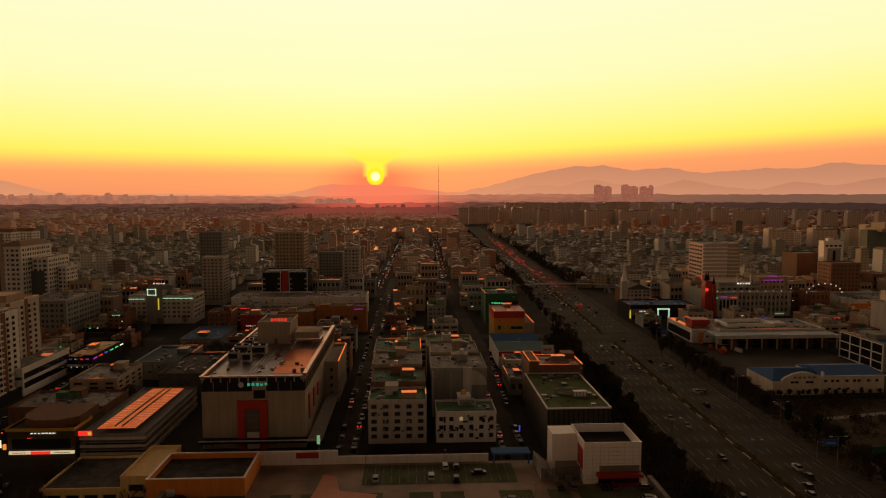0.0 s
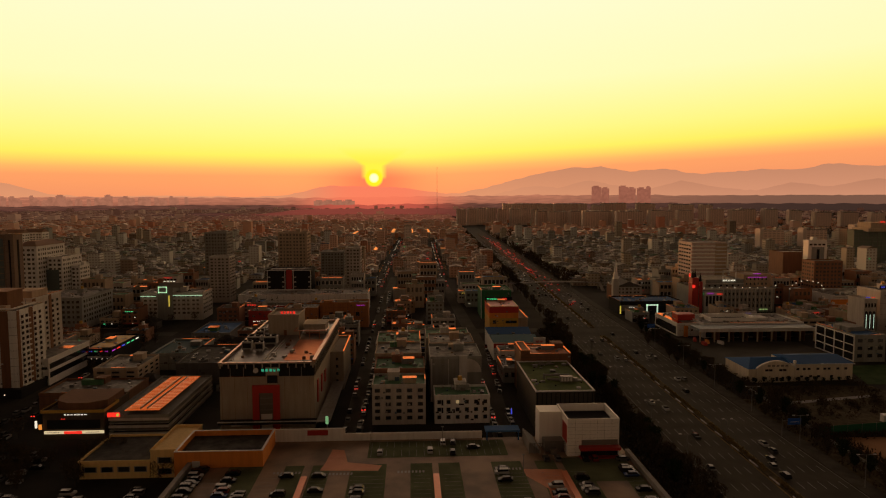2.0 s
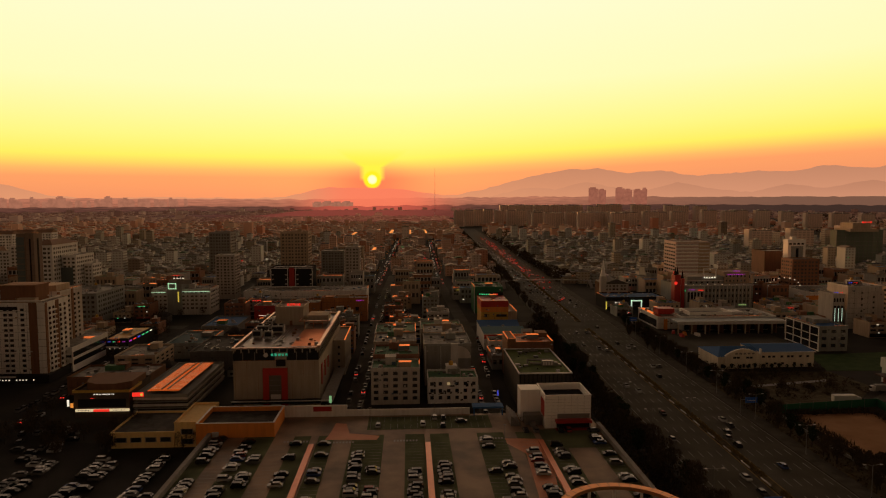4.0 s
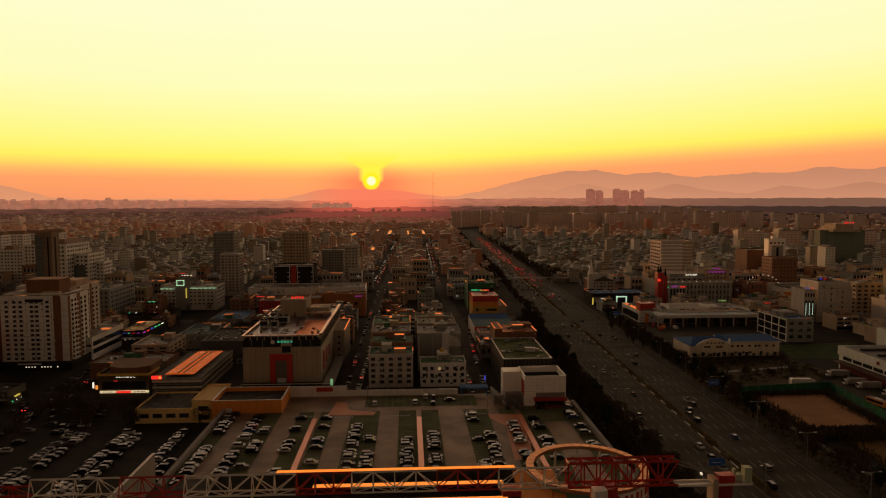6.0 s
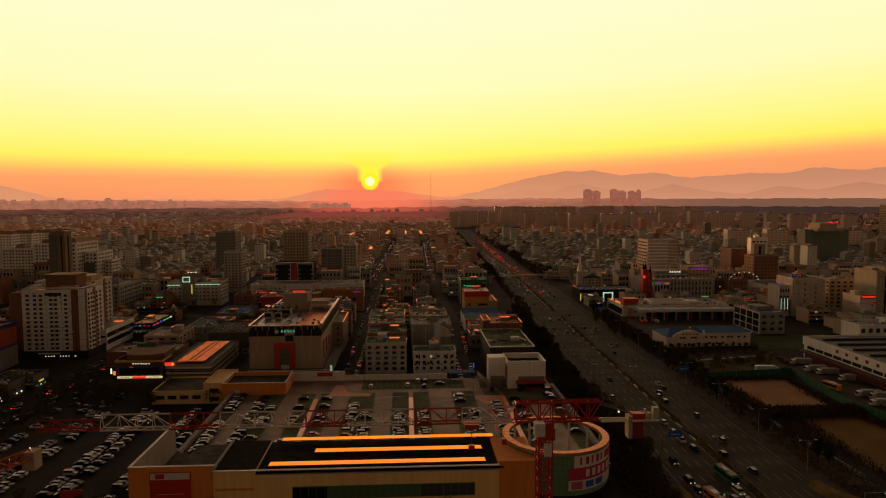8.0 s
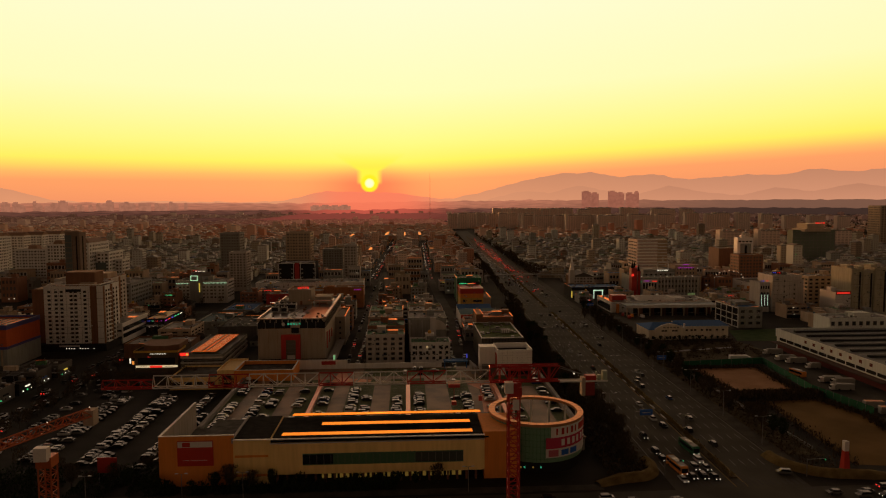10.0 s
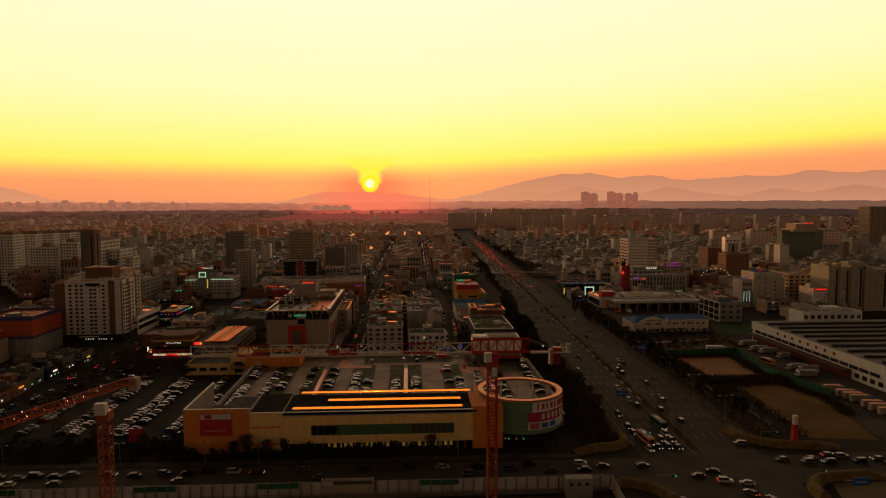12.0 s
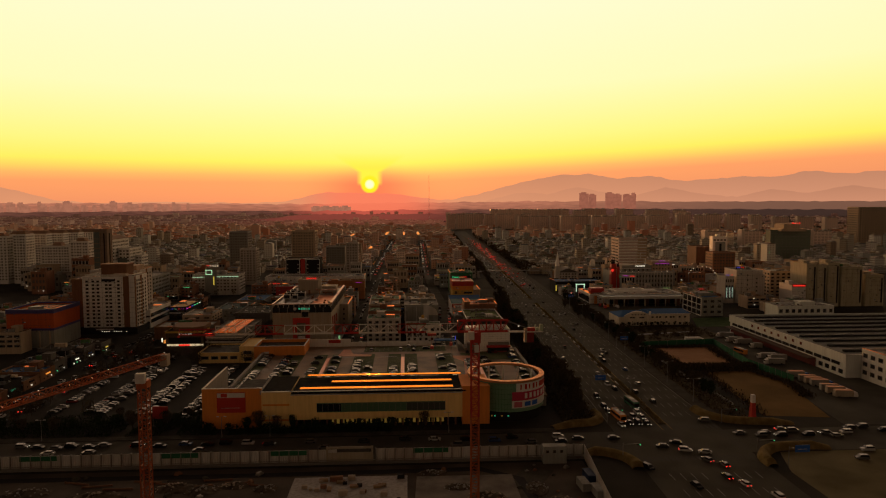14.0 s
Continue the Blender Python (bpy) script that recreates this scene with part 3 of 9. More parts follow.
def block(name, x0, x1, y0, y1, h, wall, label, floors=0, bays=0, side=0, roof=ROOF_GREY, parapet=0.9, win=(0.55, 0.5), ground=3.6, base=0.0, head=True, category="building", lit=0.012, group="", turn=0.0, shop=True, tank=None):
    """A flat-roofed building: walls, roof, parapet, stair head, windows on the front and on the side that shows."""
    cx, cy, w, d = (x0 + x1) / 2, (y0 + y1) / 2, x1 - x0, y1 - y0
    take(x0, x1, y0, y1)
    t = thing(name, pose(cx, cy, base, 0, 0, turn), label, category, group)
    hw, hd = w / 2, d / 2
    part("wall", Geo().box(-hw, hw, -hd, hd, 0, h - 0.02), wall, t)
    part("roof", Geo().box(-hw + 0.3, hw - 0.3, -hd + 0.3, hd - 0.3, h - 0.1, h + 0.06), roof, t)
    part("parapet", Geo().ring(-hw - 0.08, hw + 0.08, -hd - 0.08, hd + 0.08, h - 0.25, h + parapet, 0.38), wall, t)
    rs = random.Random(int(abs(x0 * 131 + y0 * 17)))
    # tinted metal copings added as glowing rims of low sunlight
    if y0 < 420 and name not in ("olive_roof_hall", "street_shop") and rs.random() < 0.6:
        k, z = Geo(), h + parapet
        s = 1 if cx < -18 else -1
        if rs.random() < 0.7:
            k.box(min(s * hw - s * 0.3, s * hw + s * 0.1), max(s * hw - s * 0.3, s * hw + s * 0.1), rs.uniform(-hd, -hd * 0.2), hd, z, z + 0.12)
        if rs.random() < 0.6:
            k.box(-hw * rs.uniform(0.2, 1), hw * rs.uniform(0.2, 1), hd - 0.5, hd + 0.1, z, z + 0.13)
        if rs.random() < 0.45:
            k.box(-hw * rs.uniform(-0.2, 0.9), hw * rs.uniform(0.2, 0.9), -hd - 0.1, -hd + 0.4, z, z + 0.11)
        if k.v:
            part("coping", k, ROOF_METAL, t, "warm metal coping added for a sunlit rim")
    if y0 < 400 and h < 40 and w * d < 900:
        gear(t, hw, hd, h, rs)
    elif y0 < 460 and h < 30:
        k = Geo()
        for _ in range(int(w * d / 60)):
            x, y, e = rs.uniform(-0.9, 0.9) * hw, rs.uniform(-0.9, 0.9) * hd, rs.uniform(0.3, 1.1)
            k.box(x - e, x + e, y - e * 0.7, y + e * 0.7, h + 0.05, h + 0.05 + e * rs.uniform(0.5, 1.4))
        for _ in range(int(w / 8)):
            x, y = rs.uniform(-0.8, 0.8) * hw, rs.uniform(-0.8, 0.8) * hd
            k.beam((x, y, h + 0.3), (x, y + rs.uniform(3, 9), h + 0.3), 0.2)
        tagged(part("roof_plant", k, GEAR, t, "scattered vents and pipes on the flat roof"), kind="stuff")
    if y0 < 420 and not floors and h > 5 and name not in ("department_store", "blank_block", "lift_tower"):
        k = Geo()
        for i in range(1, int(w / 4.2)):
            x = -hw + i * w / int(w / 4.2)
            k.box(x - 0.05, x + 0.05, -hd - 0.03, -hd + 0.05, 0.3, h - 0.3)
        for i in range(1, int(h / 3.6) + 1):
            k.box(-hw, hw, -hd - 0.025, -hd + 0.05, i * 3.5 - 0.05, i * 3.5 + 0.05)
        for _ in range(int(w / 7) + 1):
            x, z = rs.uniform(-0.85, 0.8) * hw, rs.uniform(2, h - 1.6)
            k.box(x, x + rs.uniform(0.6, 1.8), -hd - 0.06, -hd + 0.05, z, z + rs.uniform(0.5, 1.1))
        if k.v:
            tagged(part("wall_joint", k, JOINT, t, "dark panel joints and small openings"), kind="stuff")
    if head and y0 > 400:
        head = False
        if rs.random() < 0.5:
            a, b = rs.uniform(-0.5, 0.2) * hw, rs.uniform(-0.2, 0.4) * hd
            part("stair_head", Geo().box(a, a + min(4.5, w * 0.35), b, b + 4, h, h + 3.2), wall, t)
    if head:
        a, b = rs.uniform(-0.5, 0.2) * hw, rs.uniform(-0.2, 0.4) * hd
        sw, sd, sh = min(4.5, w * 0.35), min(5.5, d * 0.4), rs.uniform(2.6, 3.6)
        k = Geo().box(a, a + sw, b, b + sd, h, h + sh).box(a - 0.25, a + sw + 0.25, b - 0.25, b + sd + 0.25, h + sh, h + sh + 0.22)
        part("stair_head", k, wall, t)
        if tank or rs.random() < 0.35:
            p, q = a + sw / 2, b + sd / 2
            part("water_tank", Geo().tube((p, q, h + sh + 0.2), (p, q, h + sh + 1.9), 1.0, 0.9, 10), tank or rs.choice([PALE, YELLOW, STEEL]), t)
    if floors:
        fh = (h - ground - 0.4) / floors
        sides = [(0, w, hd)]
        if side:
            sides.append((90 if side > 0 else -90, d, hw))
        for turn_, length, dist in sides:
            n = bays if turn_ == 0 else max(1, round(bays * d / w))
            if y0 > 330:
                for j in range(floors):
                    p = Matrix.Rotation(radians(turn_), 4, "Z") @ Vector((0, -dist, 0))
                    ribbon_at(t, p.x, p.y, ground + fh * (j + 0.28), length * 0.92, fh * win[1], turn_, max(2, min(12, round(length / 3.4))) if win[0] < 0.8 or y0 < 450 else 0)
                continue
            for i in range(n):
                for j in range(floors):
                    u = -length / 2 + length * (i + 0.5) / n
                    z = ground + fh * (j + 0.28)
                    p = Matrix.Rotation(radians(turn_), 4, "Z") @ Vector((u, -dist, 0))
                    window_at(t, p.x, p.y, z, length / n * win[0], fh * win[1], turn_, rs.random() < lit)
    if shop:
        k = Geo()
        k.box(-hw + 0.4, hw - 0.4, -hd - 0.05, -hd + 0.2, 0.3, 2.7)
        part("shop_front", k, GLASS, t)
        part("sign_band", Geo().box(-hw + 0.2, hw - 0.2, -hd - 0.28, -hd + 0.05, 2.85, 3.5), rs.choice([RED, BLACK, PALE, STEEL, BLUE_SIGN]), t)
    return t


def bars(parent, mat, x0, x1, y, z0, z1, n, name="sign_bar"):
    """Writing that cannot be read: glowing or painted bars on a wall that faces -y."""
    rs = random.Random(int(abs(x0 * 37 + z0 * 11 + n)))
    k, w = Geo(), (x1 - x0) * 0.8 / n
    mid, half = (z0 + z1) / 2, (z1 - z0) * (0.25 if n > 1 else 0.5)
    for i in range(n):
        a = (x0 + x1) / 2 + (i - n / 2) * w
        u = w * rs.uniform(0.5, 0.75)
        if n == 1:
            k.box(a, a + u, y - 0.08, y, mid - half, mid + half)
            continue
        k.box(a, a + u * 0.3, y - 0.08, y, mid - half, mid + half).box(a + u * 0.3, a + u, y - 0.08, y, mid - half * rs.choice([1.0, 0.2]), mid + half * rs.choice([0.1, 0.9])).box(a + u * 0.75, a + u, y - 0.1, y - 0.08, mid - half, mid + half)
    return tagged(part(name, k, mat, parent), kind="stuff" if n > 1 else "")


RIB_M = plain("pale_roof_rib", (0.86, 0.62, 0.52), 0.3, 0.6, 0.5, 0.2, 1.0)
# the sunset's salmon reflection is put into this metal's tint
PINK_METAL = plain("sunset_tinted_sheet", (0.74, 0.38, 0.28), 0.22, 1.0, 0.5, 0.6, 0.35, (0.50, 0.24, 0.16))
# department store with the red portal
t = block("department_store", -97, -61, 160, 246, 20.3, BEIGE, "beige department store with a red portal and a roof terrace", head=False, parapet=0.3, shop=False)
part("terrace_band", Geo().box(-17.9, 17.9, -42.9, 42.9, 20.6, 24.6), BLACK, t, "dark glazed attic storey")
MEMBRANE = ground_mat("wet_roof_membrane", (0.085, 0.068, 0.058), (0.20, 0.15, 0.125), 0.12, 0.42, 0.4, 0.9)
UNIT = plain("pale_cooling_unit", (0.42, 0.40, 0.375), 0.55)
part("terrace_roof", Geo().box(-18.3, 18.3, -43.3, 43.3, 24.6, 25.0), MEMBRANE, t, "damp pale roof membrane")
RUSTY = plain("rust_red_parapet", (0.50, 0.21, 0.12), 0.34, 0.5, 0.5)
part("terrace_parapet", Geo().ring(-18.3, 18.3, -43.3, 43.3, 25.0, 26.0, 0.5), BEIGE, t)
part("parapet_cap", Geo().ring(-18.5, 18.5, -43.5, 43.5, 26.0, 26.2, 1.0), RUSTY, t, "rust-red parapet cap")
part("front_slot", Geo().box(-16.5, 16.5, -43.5, -43.4, 24.4, 25.6), BLACK, t)
for i in range(12):
    part("parapet_post", Geo().box(-17.8 + i * 3.2, -17.3 + i * 3.2, -43.6, -43.3, 24.0, 26.3), BEIGE, t)
for i in range(24):
    part("parapet_post", Geo().box(18.3, 18.5, -42 + i * 3.6, -41.6 + i * 3.6, 20.8, 26.3), STEEL, t)
part("roof_edge_beam", Geo().box(17.2, 18.6, -43, 43, 26.2, 26.9), RUSTY, t)
part("portal", Geo().box(-5.5, -3.0, -44.0, -42.9, 0, 17.4).box(2.3, 4.8, -44.0, -42.9, 0, 17.4).box(-3.0, 2.3, -43.98, -42.9, 14.4, 17.4), RED, t, "tall red entrance portal")
part("entrance_glass", Geo().box(-3.0, 2.3, -43.3, -42.9, 0, 14.4), plain("portal_panel", (0.15, 0.135, 0.11), 0.4), t)
for z in (7.5, 9.8, 12.1):
    part("glazing_bar", Geo().box(-3.0, 2.3, -43.4, -43.3, z, z + 0.2), STEEL, t)
part("entrance_panel", Geo().box(-2.4, 1.8, -43.5, -43.3, 0, 6.0), PALE, t)
part("wall_panel", Geo().ring(7.5, 15.0, -43.25, -42.98, 5.0, 13.8, 0.12), BEIGE, t)
for r in (0, 1.1, 2.2):
    k = Geo().box(7.6 + r, 7.9 + r, -43.2, -42.98, 5.0 + r, 13.8 - r).box(14.6 - r, 14.9 - r, -43.2, -42.98, 5.0 + r, 13.8 - r)
    part("wall_frame", k.box(7.9 + r, 14.6 - r, -43.2, -42.98, 5.0 + r, 5.3 + r).box(7.9 + r, 14.6 - r, -43.2, -42.98, 13.5 - r, 13.8 - r), FILLER[1], t)
part("wall_slot", Geo().box(0.0, 4.0, -43.1, -42.98, 18.0, 21.0), BLACK, t)
for x in (-17.2, -12.4, -7.6, 6.6, 11.4, 16.2):
    part("facade_joint", Geo().box(x, x + 0.08, -43.05, -42.98, 0.5, 20.2), BROWN, t)
for x in (-14, -9, 8.5, 13):
    part("glass_mullion", Geo().box(x, x + 0.25, -43.05, -42.85, 20.7, 24.4), STEEL, t)
part("attic_recess", Geo().box(-0.5, 4.5, -43.0, -42.85, 20.6, 24.5), BEIGE, t)
bars(t, N_CYAN, -3.0, 6.5, -43.1, 22.0, 24.2, 5)
part("sign_disc", Geo().tube((-4.2, -43.1, 23.0), (-4.2, -43.3, 23.0), 1.0, None, 14), PALE, t)
part("white_sign", Geo().box(-14, -7, -43.4, -43.0, 1.2, 2.4), PALE, t)
part("canopy", Geo().box(-18, 19, -46.5, -43.0, 3.4, 3.9).box(-18, 19, -46.8, -46.5, 3.0, 4.2), BLACK, t)
part("canopy_edge", Geo().box(-18.2, 24, -47.0, -46.8, 3.9, 4.3), PALE, t)
part("side_canopy", Geo().box(19, 24, -46.5, 40, 3.4, 3.9).box(24, 24.3, -46.9, 40, 3.6, 4.3), CONCRETE, t, "pale canopy along the side street")
part("lift_house", Geo().box(-11, 3, 12, 30, 25, 33.6).ring(-11.2, 3.2, 11.8, 30.2, 33.4, 34.6, 0.4), BEIGE, t)
part("lift_house_door", Geo().box(-4, -2.6, 11.85, 12.05, 25, 27.4), BROWN, t)
bars(t, N_RED, -6, 3.0, 11.7, 34.4, 37.0, 5)
for x, y, e in ((-13, -6, 2.9), (-6, -6.5, 2.9), (-13.5, -17, 2.0), (-8, -19, 1.7), (-13, 5, 1.8)):
    unit = part("cooling_unit", Geo().box(x - e, x + e, y - e * 0.8, y + e * 0.8, 25.6, 28.8).box(x - e * 0.8, x - e * 0.6, y - e * 0.7, y + e * 0.7, 25.0, 25.6).box(x + e * 0.6, x + e * 0.8, y - e * 0.7, y + e * 0.7, 25.0, 25.6), UNIT, t, "pale roof cooling unit")
    for u in (-0.5, 0.5):
        part("fan", Geo().tube((x + u * e, y, 28.8), (x + u * e, y, 29.4), e * 0.36, None, 12), BLACK, unit)
    part("grille", Geo().box(x - e * 0.85, x + e * 0.85, y - e * 0.8 - 0.06, y - e * 0.8, 26.2, 28.2), BLACK, unit)
part("terrace_shed", Geo().box(5, 15, 14, 26, 25.0, 29.4).box(4.6, 15.4, 13.6, 26.4, 29.4, 29.7), BEIGE, t)
# panel added and tilted to give the sunlit patch at the back
part("sun_panel", Geo().box(6.0, 12.5, -0.05, 0.05, 0, 3.6, Matrix.Translation((0, 13.2, 25.3)) @ Matrix.Rotation(radians(-58), 4, "X")), ROOF_METAL, t, "tilted metal panel added for a sunlit patch")
for x in (4.5, 9, 13.5):
    part("pergola_post", Geo().box(x, x + 0.3, 4, 4.3, 25, 28.4), RUSTY, t)
part("pergola_beam", Geo().box(2, 17, 3.9, 4.4, 28.4, 28.8).box(2, 2.4, 4.4, 13, 28.4, 28.8).box(16.6, 17, 4.4, 13, 28.4, 28.8), RUSTY, t)
for i in range(5):
    part("roof_duct", Geo().box(-16.5, -4 - i % 2, 20 + i * 2.2, 21.1 + i * 2.2, 25, 26.2 + 0.3 * (i % 3)), STEEL, t)
rs = random.Random(14)
for i in range(26):
    x, y, e = rs.uniform(-16, 16), rs.uniform(-38, 10), rs.uniform(0.25, 0.8)
    part("roof_vent", Geo().box(x - e, x + e, y - e, y + e, 25.0, 25.0 + e * rs.uniform(0.5, 1.6)), rs.choice([UNIT, STEEL, BROWN]), t)
# patch coloured salmon for the sky's reflection on the roof
part("roof_floor", Geo().box(5, 17, -36, 2, 25.0, 25.06), plain("salmon_reflection_patch", (0.46, 0.24, 0.16), 0.28, 0.75, 0.5, 0.7, 0.22, (0.7, 0.36, 0.25)), t, "salmon metallic patch in place of mirrored low sky")
for i in range(3):
    part("roof_pipe", Geo().tube((-3 + i * 1.2, -36, 25.3), (-3 + i * 1.2, 8, 25.3), 0.18, None, 6), STEEL, t)
for i in range(3):
    part("banner", Geo().box(18.0, 18.4, -36 + i * 11, -33 + i * 11, 8 + i, 17 - i), RED_DARK, t)
part("lower_wing", Geo().box(18, 24, 8, 43, 0, 17).ring(17.9, 24.2, 7.8, 43.2, 17, 17.9, 0.4), BEIGE, t)
part("wing_edge", Geo().box(23.6, 24.3, 8, 43, 17.9, 18.1).box(18, 24, 42.6, 43.3, 17.9, 18.1), ROOF_METAL, t, "warm metal coping added for a sunlit rim")
for j in range(4):
    window_at(t, 21, 8, 3.4 + j * 3.4, 1.2, 1.4)

# parking building with louvred decks and a bright sheet roof
t = thing("parking_building", pose(-125, 180, 0), "three-deck parking building with white parapets and a bright sheet roof", "parking building")
take(-136, -114, 153, 208)
for i, z in enumerate((0.2, 2.9, 5.6)):
    part("deck_parapet", Geo().ring(-11, 11, -27, 27, z + 0.9, z + 1.9, 0.25), FILLER[0], t)
    part("deck_slab", Geo().box(-10.9, 10.9, -26.9, 26.9, z - 0.15, z + 0.15), CONCRETE, t)
# black block fills the decks in place of their shaded inside
part("core", Geo().box(-10, 10, -25, 25, 0, 7.2), BLACK, t)
part("roof_slab", Geo().box(-11, 11, -27, 27, 7.5, 7.9).ring(-11, 11, -27, 27, 7.9, 8.8, 0.2), FILLER[3], t)
part("sheet_roof", Geo().box(-6.2, 6.8, -25.5, 23, -0.15, 0.15, Matrix.Translation((0, 1, 9.2)) @ Matrix.Rotation(radians(-0.6), 4, "X")), PINK_METAL, t, "ribbed sheet roof tinted with sunset colour")
for i in range(22):
    for x0 in (-6.2, 1.4):
        y = -21.5 + i * 2.05
        part("roof_rib", Geo().box(x0, x0 + (4.8 if x0 < 0 else 5.4), y, y + 0.2, 9.3 - 0.0105 * (y - 1), 9.41 - 0.0105 * (y - 1)), RIB_M, t)
for x0 in (-1.4, 1.1):
    part("roof_ridge", Geo().box(x0, x0 + 0.3, -23, 23, 0.1, 0.5, Matrix.Translation((0, 1, 9.2)) @ Matrix.Rotation(radians(-0.6), 4, "X")), STEEL, t)
part("sign_plate", Geo().box(-11.1, -6.6, -27.4, -27.05, 8.2, 9.8), N_RED, t, "glowing red sign")
part("sign_disc", Geo().tube((-7.3, -27.45, 9.0), (-7.3, -27.55, 9.0), 0.6, None, 12), N_YELLOW, t)

# corner building with lit fascia
t = thing("corner_restaurant", pose(-147, 162, 0), "dark corner building with a lit white and red fascia", "building")
take(-160, -137, 152, 175)
part("wall", Geo().box(-12, 10, -10, 12, 0, 10.5).ring(-12.2, 10.2, -10.2, 12.2, 10.5, 11.3, 0.4), plaster("dark_brown_render", (0.10, 0.07, 0.045), 0.3), t)
part("upper_storey", Geo().prism([(-11, 0), (-9, -5), (-4, -8), (4, -8), (9, -4), (9, 10), (-11, 10)], 10.5, 13.4), BROWN, t)
part("balcony_rail", Geo().ring(-12.4, 10.4, -10.6, 2, 10.4, 11.5, 0.12), YELLOW, t)
part("glazing", Geo().box(-10.5, 8.6, -10.15, -9.9, 4.2, 7.6), GLASS, t)
FASCIA = glowing("cream_fascia_light", (1.0, 0.78, 0.45), 0.6)
part("fascia", Geo().box(-11.4, 10, -10.7, -10.2, 2.6, 3.6), FASCIA, t, "lit white fascia board")
part("fascia_panel", Geo().box(-4.2, 2.2, -10.8, -10.68, 2.6, 3.6), N_RED, t)
bars(t, BLACK, -10.6, -5.2, -10.78, 2.85, 3.45, 7)
bars(t, BLACK, 3.0, 9.4, -10.78, 2.85, 3.45, 8)
part("side_sign", Geo().box(-14.4, -13.8, -11, -10.4, 5.0, 7.6), N_WHITE, t)
part("side_sign_panel", Geo().box(-13.1, -12.2, -11, -10.4, 4.4, 6.2), N_ORANGE, t)
bars(t, N_WHITE, -5, 5.5, -10.6, 9.3, 10.2, 7)
bars(t, N_RED, -5.5, -3.2, -10.4, 7.8, 8.4, 3)

# apartment house over the side street, with its neighbours behind
t = block("office_building", -39, -18, 162, 178, 15.3, FILLER[0], "pale five-storey block with square windows and green roof coating", 5, 5, 0, ROOF_GREEN, win=(0.5, 0.55), ground=1.2, head=True, shop=False)
block("office_building", -39, -18, 179.5, 200, 17, FILLER[2], "brick block with cluttered green roof terraces", 5, 5, -1, ROOF_GREEN, shop=False)
block("apartment_house", -40, -19, 202, 226, 18, FILLER[1], "tan apartment house with sunlit parapet", 5, 5, -1, ROOF_GREY, shop=False)
block("apartment_house", -41, -19, 229, 258, 16.5, FILLER[0], "pale apartment house with a stepped roof", 5, 5, -1, ROOF_GREEN, shop=False)
t = block("apartment_house", -14.5, 7.3, 162, 176, 10.6, WHITE, "white low block with dark brown window panels", 3, 6, 0, ROOF_GREEN, win=(0.42, 0.5), ground=1.0, head=True, shop=False)
rs = random.Random(5)
for j in range(3):
    for i in range(9):
        if rs.random() < 0.6:
            x = -10.5 + i * 2.3
            part("dark_panel", Geo().box(x, x + rs.choice([0.7, 1.2, 2.0]), -7.12, -6.98, 1.2 + j * 3.1, 1.2 + j * 3.1 + rs.choice([0.6, 1.4, 2.2])), BLACK, t)
t = block("blank_block", -15.5, 7.0, 190, 215, 19.2, FILLER[3], "grey block with a blank gable wall towards the car park", head=True, shop=False)
part("wall_pier", Geo().box(1.5, 5.0, -13.3, -12.4, 0, 20.3).box(-10.9, -10.2, -12.7, -12.4, 0, 19).box(-3.4, -3.1, -12.7, -12.4, 0, 19), FILLER[0], t)
part("arched_gable", Geo().prism([(4.9 + 6.3 * math.cos(a * math.pi / 16), 13.0 + 6.0 * math.sin(a * math.pi / 16)) for a in range(0, 9)] + [(4.9, 13.0)], 12.42, 12.75, Matrix.Rotation(radians(90), 4, "X")), FILLER[0], t)
block("apartment_house", -15, 6.5, 218, 240, 19, FILLER[1], "tan apartment house with sunlit parapet", 5, 5, 1, shop=False)
block("apartment_house", -16, 7, 243, 268, 16, FILLER[0], "pale apartment house with rooftop clutter", 4, 5, 1, ROOF_GREEN, shop=False)

# exhibition hall with an olive roof
HALL = plaster("dark_grey_render", (0.13, 0.12, 0.11), 0.3)
t = block("olive_roof_hall", 23.6, 46, 151, 196, 15.3, plaster("dark_olive_cladding", (0.062, 0.056, 0.044), 0.3), "dark hall with a flat olive-green roof and pale parapet", head=False, shop=False, roof=ROOF_OLIVE, parapet=0.2)
part("pale_coping", Geo().ring(-11.4, 11.4, -22.7, 22.7, 15.5, 15.95, 0.55), PALE, t, "pale stone parapet coping")
part("air_handler", Geo().box(1.2, 6.2, -9.5, -7.2, 15.4, 17.6), STEEL, t)
part("pipe", Geo().tube((-3.6, -6.2, 15.9), (1, -7.6, 15.9), 0.5, None, 8), STEEL, t)
part("flue", Geo().tube((-4.4, -4.4, 15.4), (-4.4, -4.4, 17.4), 0.5, None, 8).tube((-4.4, -4.4, 17.0), (5.6, -4.8, 17.0), 0.45, None, 8), STEEL, t)
part("pipe", Geo().tube((-6, 17, 15.8), (4.5, 17.6, 15.8), 0.25, None, 6), STEEL, t)
for x0, x1, y0, y1, z in ((6.6, 8.2, -9, -7.4, 16.8), (-2.5, -0.5, 16.5, 18, 17), (1.5, 3.2, 18, 19.4, 16.6)):
    part("roof_vent", Geo().box(x0, x1, y0, y1, 15.4, z), STEEL, t)
for i in range(4):
    part("vent_louvre", Geo().box(1.4 + i * 1.2, 2.2 + i * 1.2, -9.62, -9.5, 15.8, 17.3), PALE, t)
for i in range(13):
    part("facade_rib", Geo().box(-10.8 + i * 1.75, -10.5 + i * 1.75, -22.7, -22.48, 1, 15.2), BLACK, t)
rs = random.Random(8)
k = Geo()
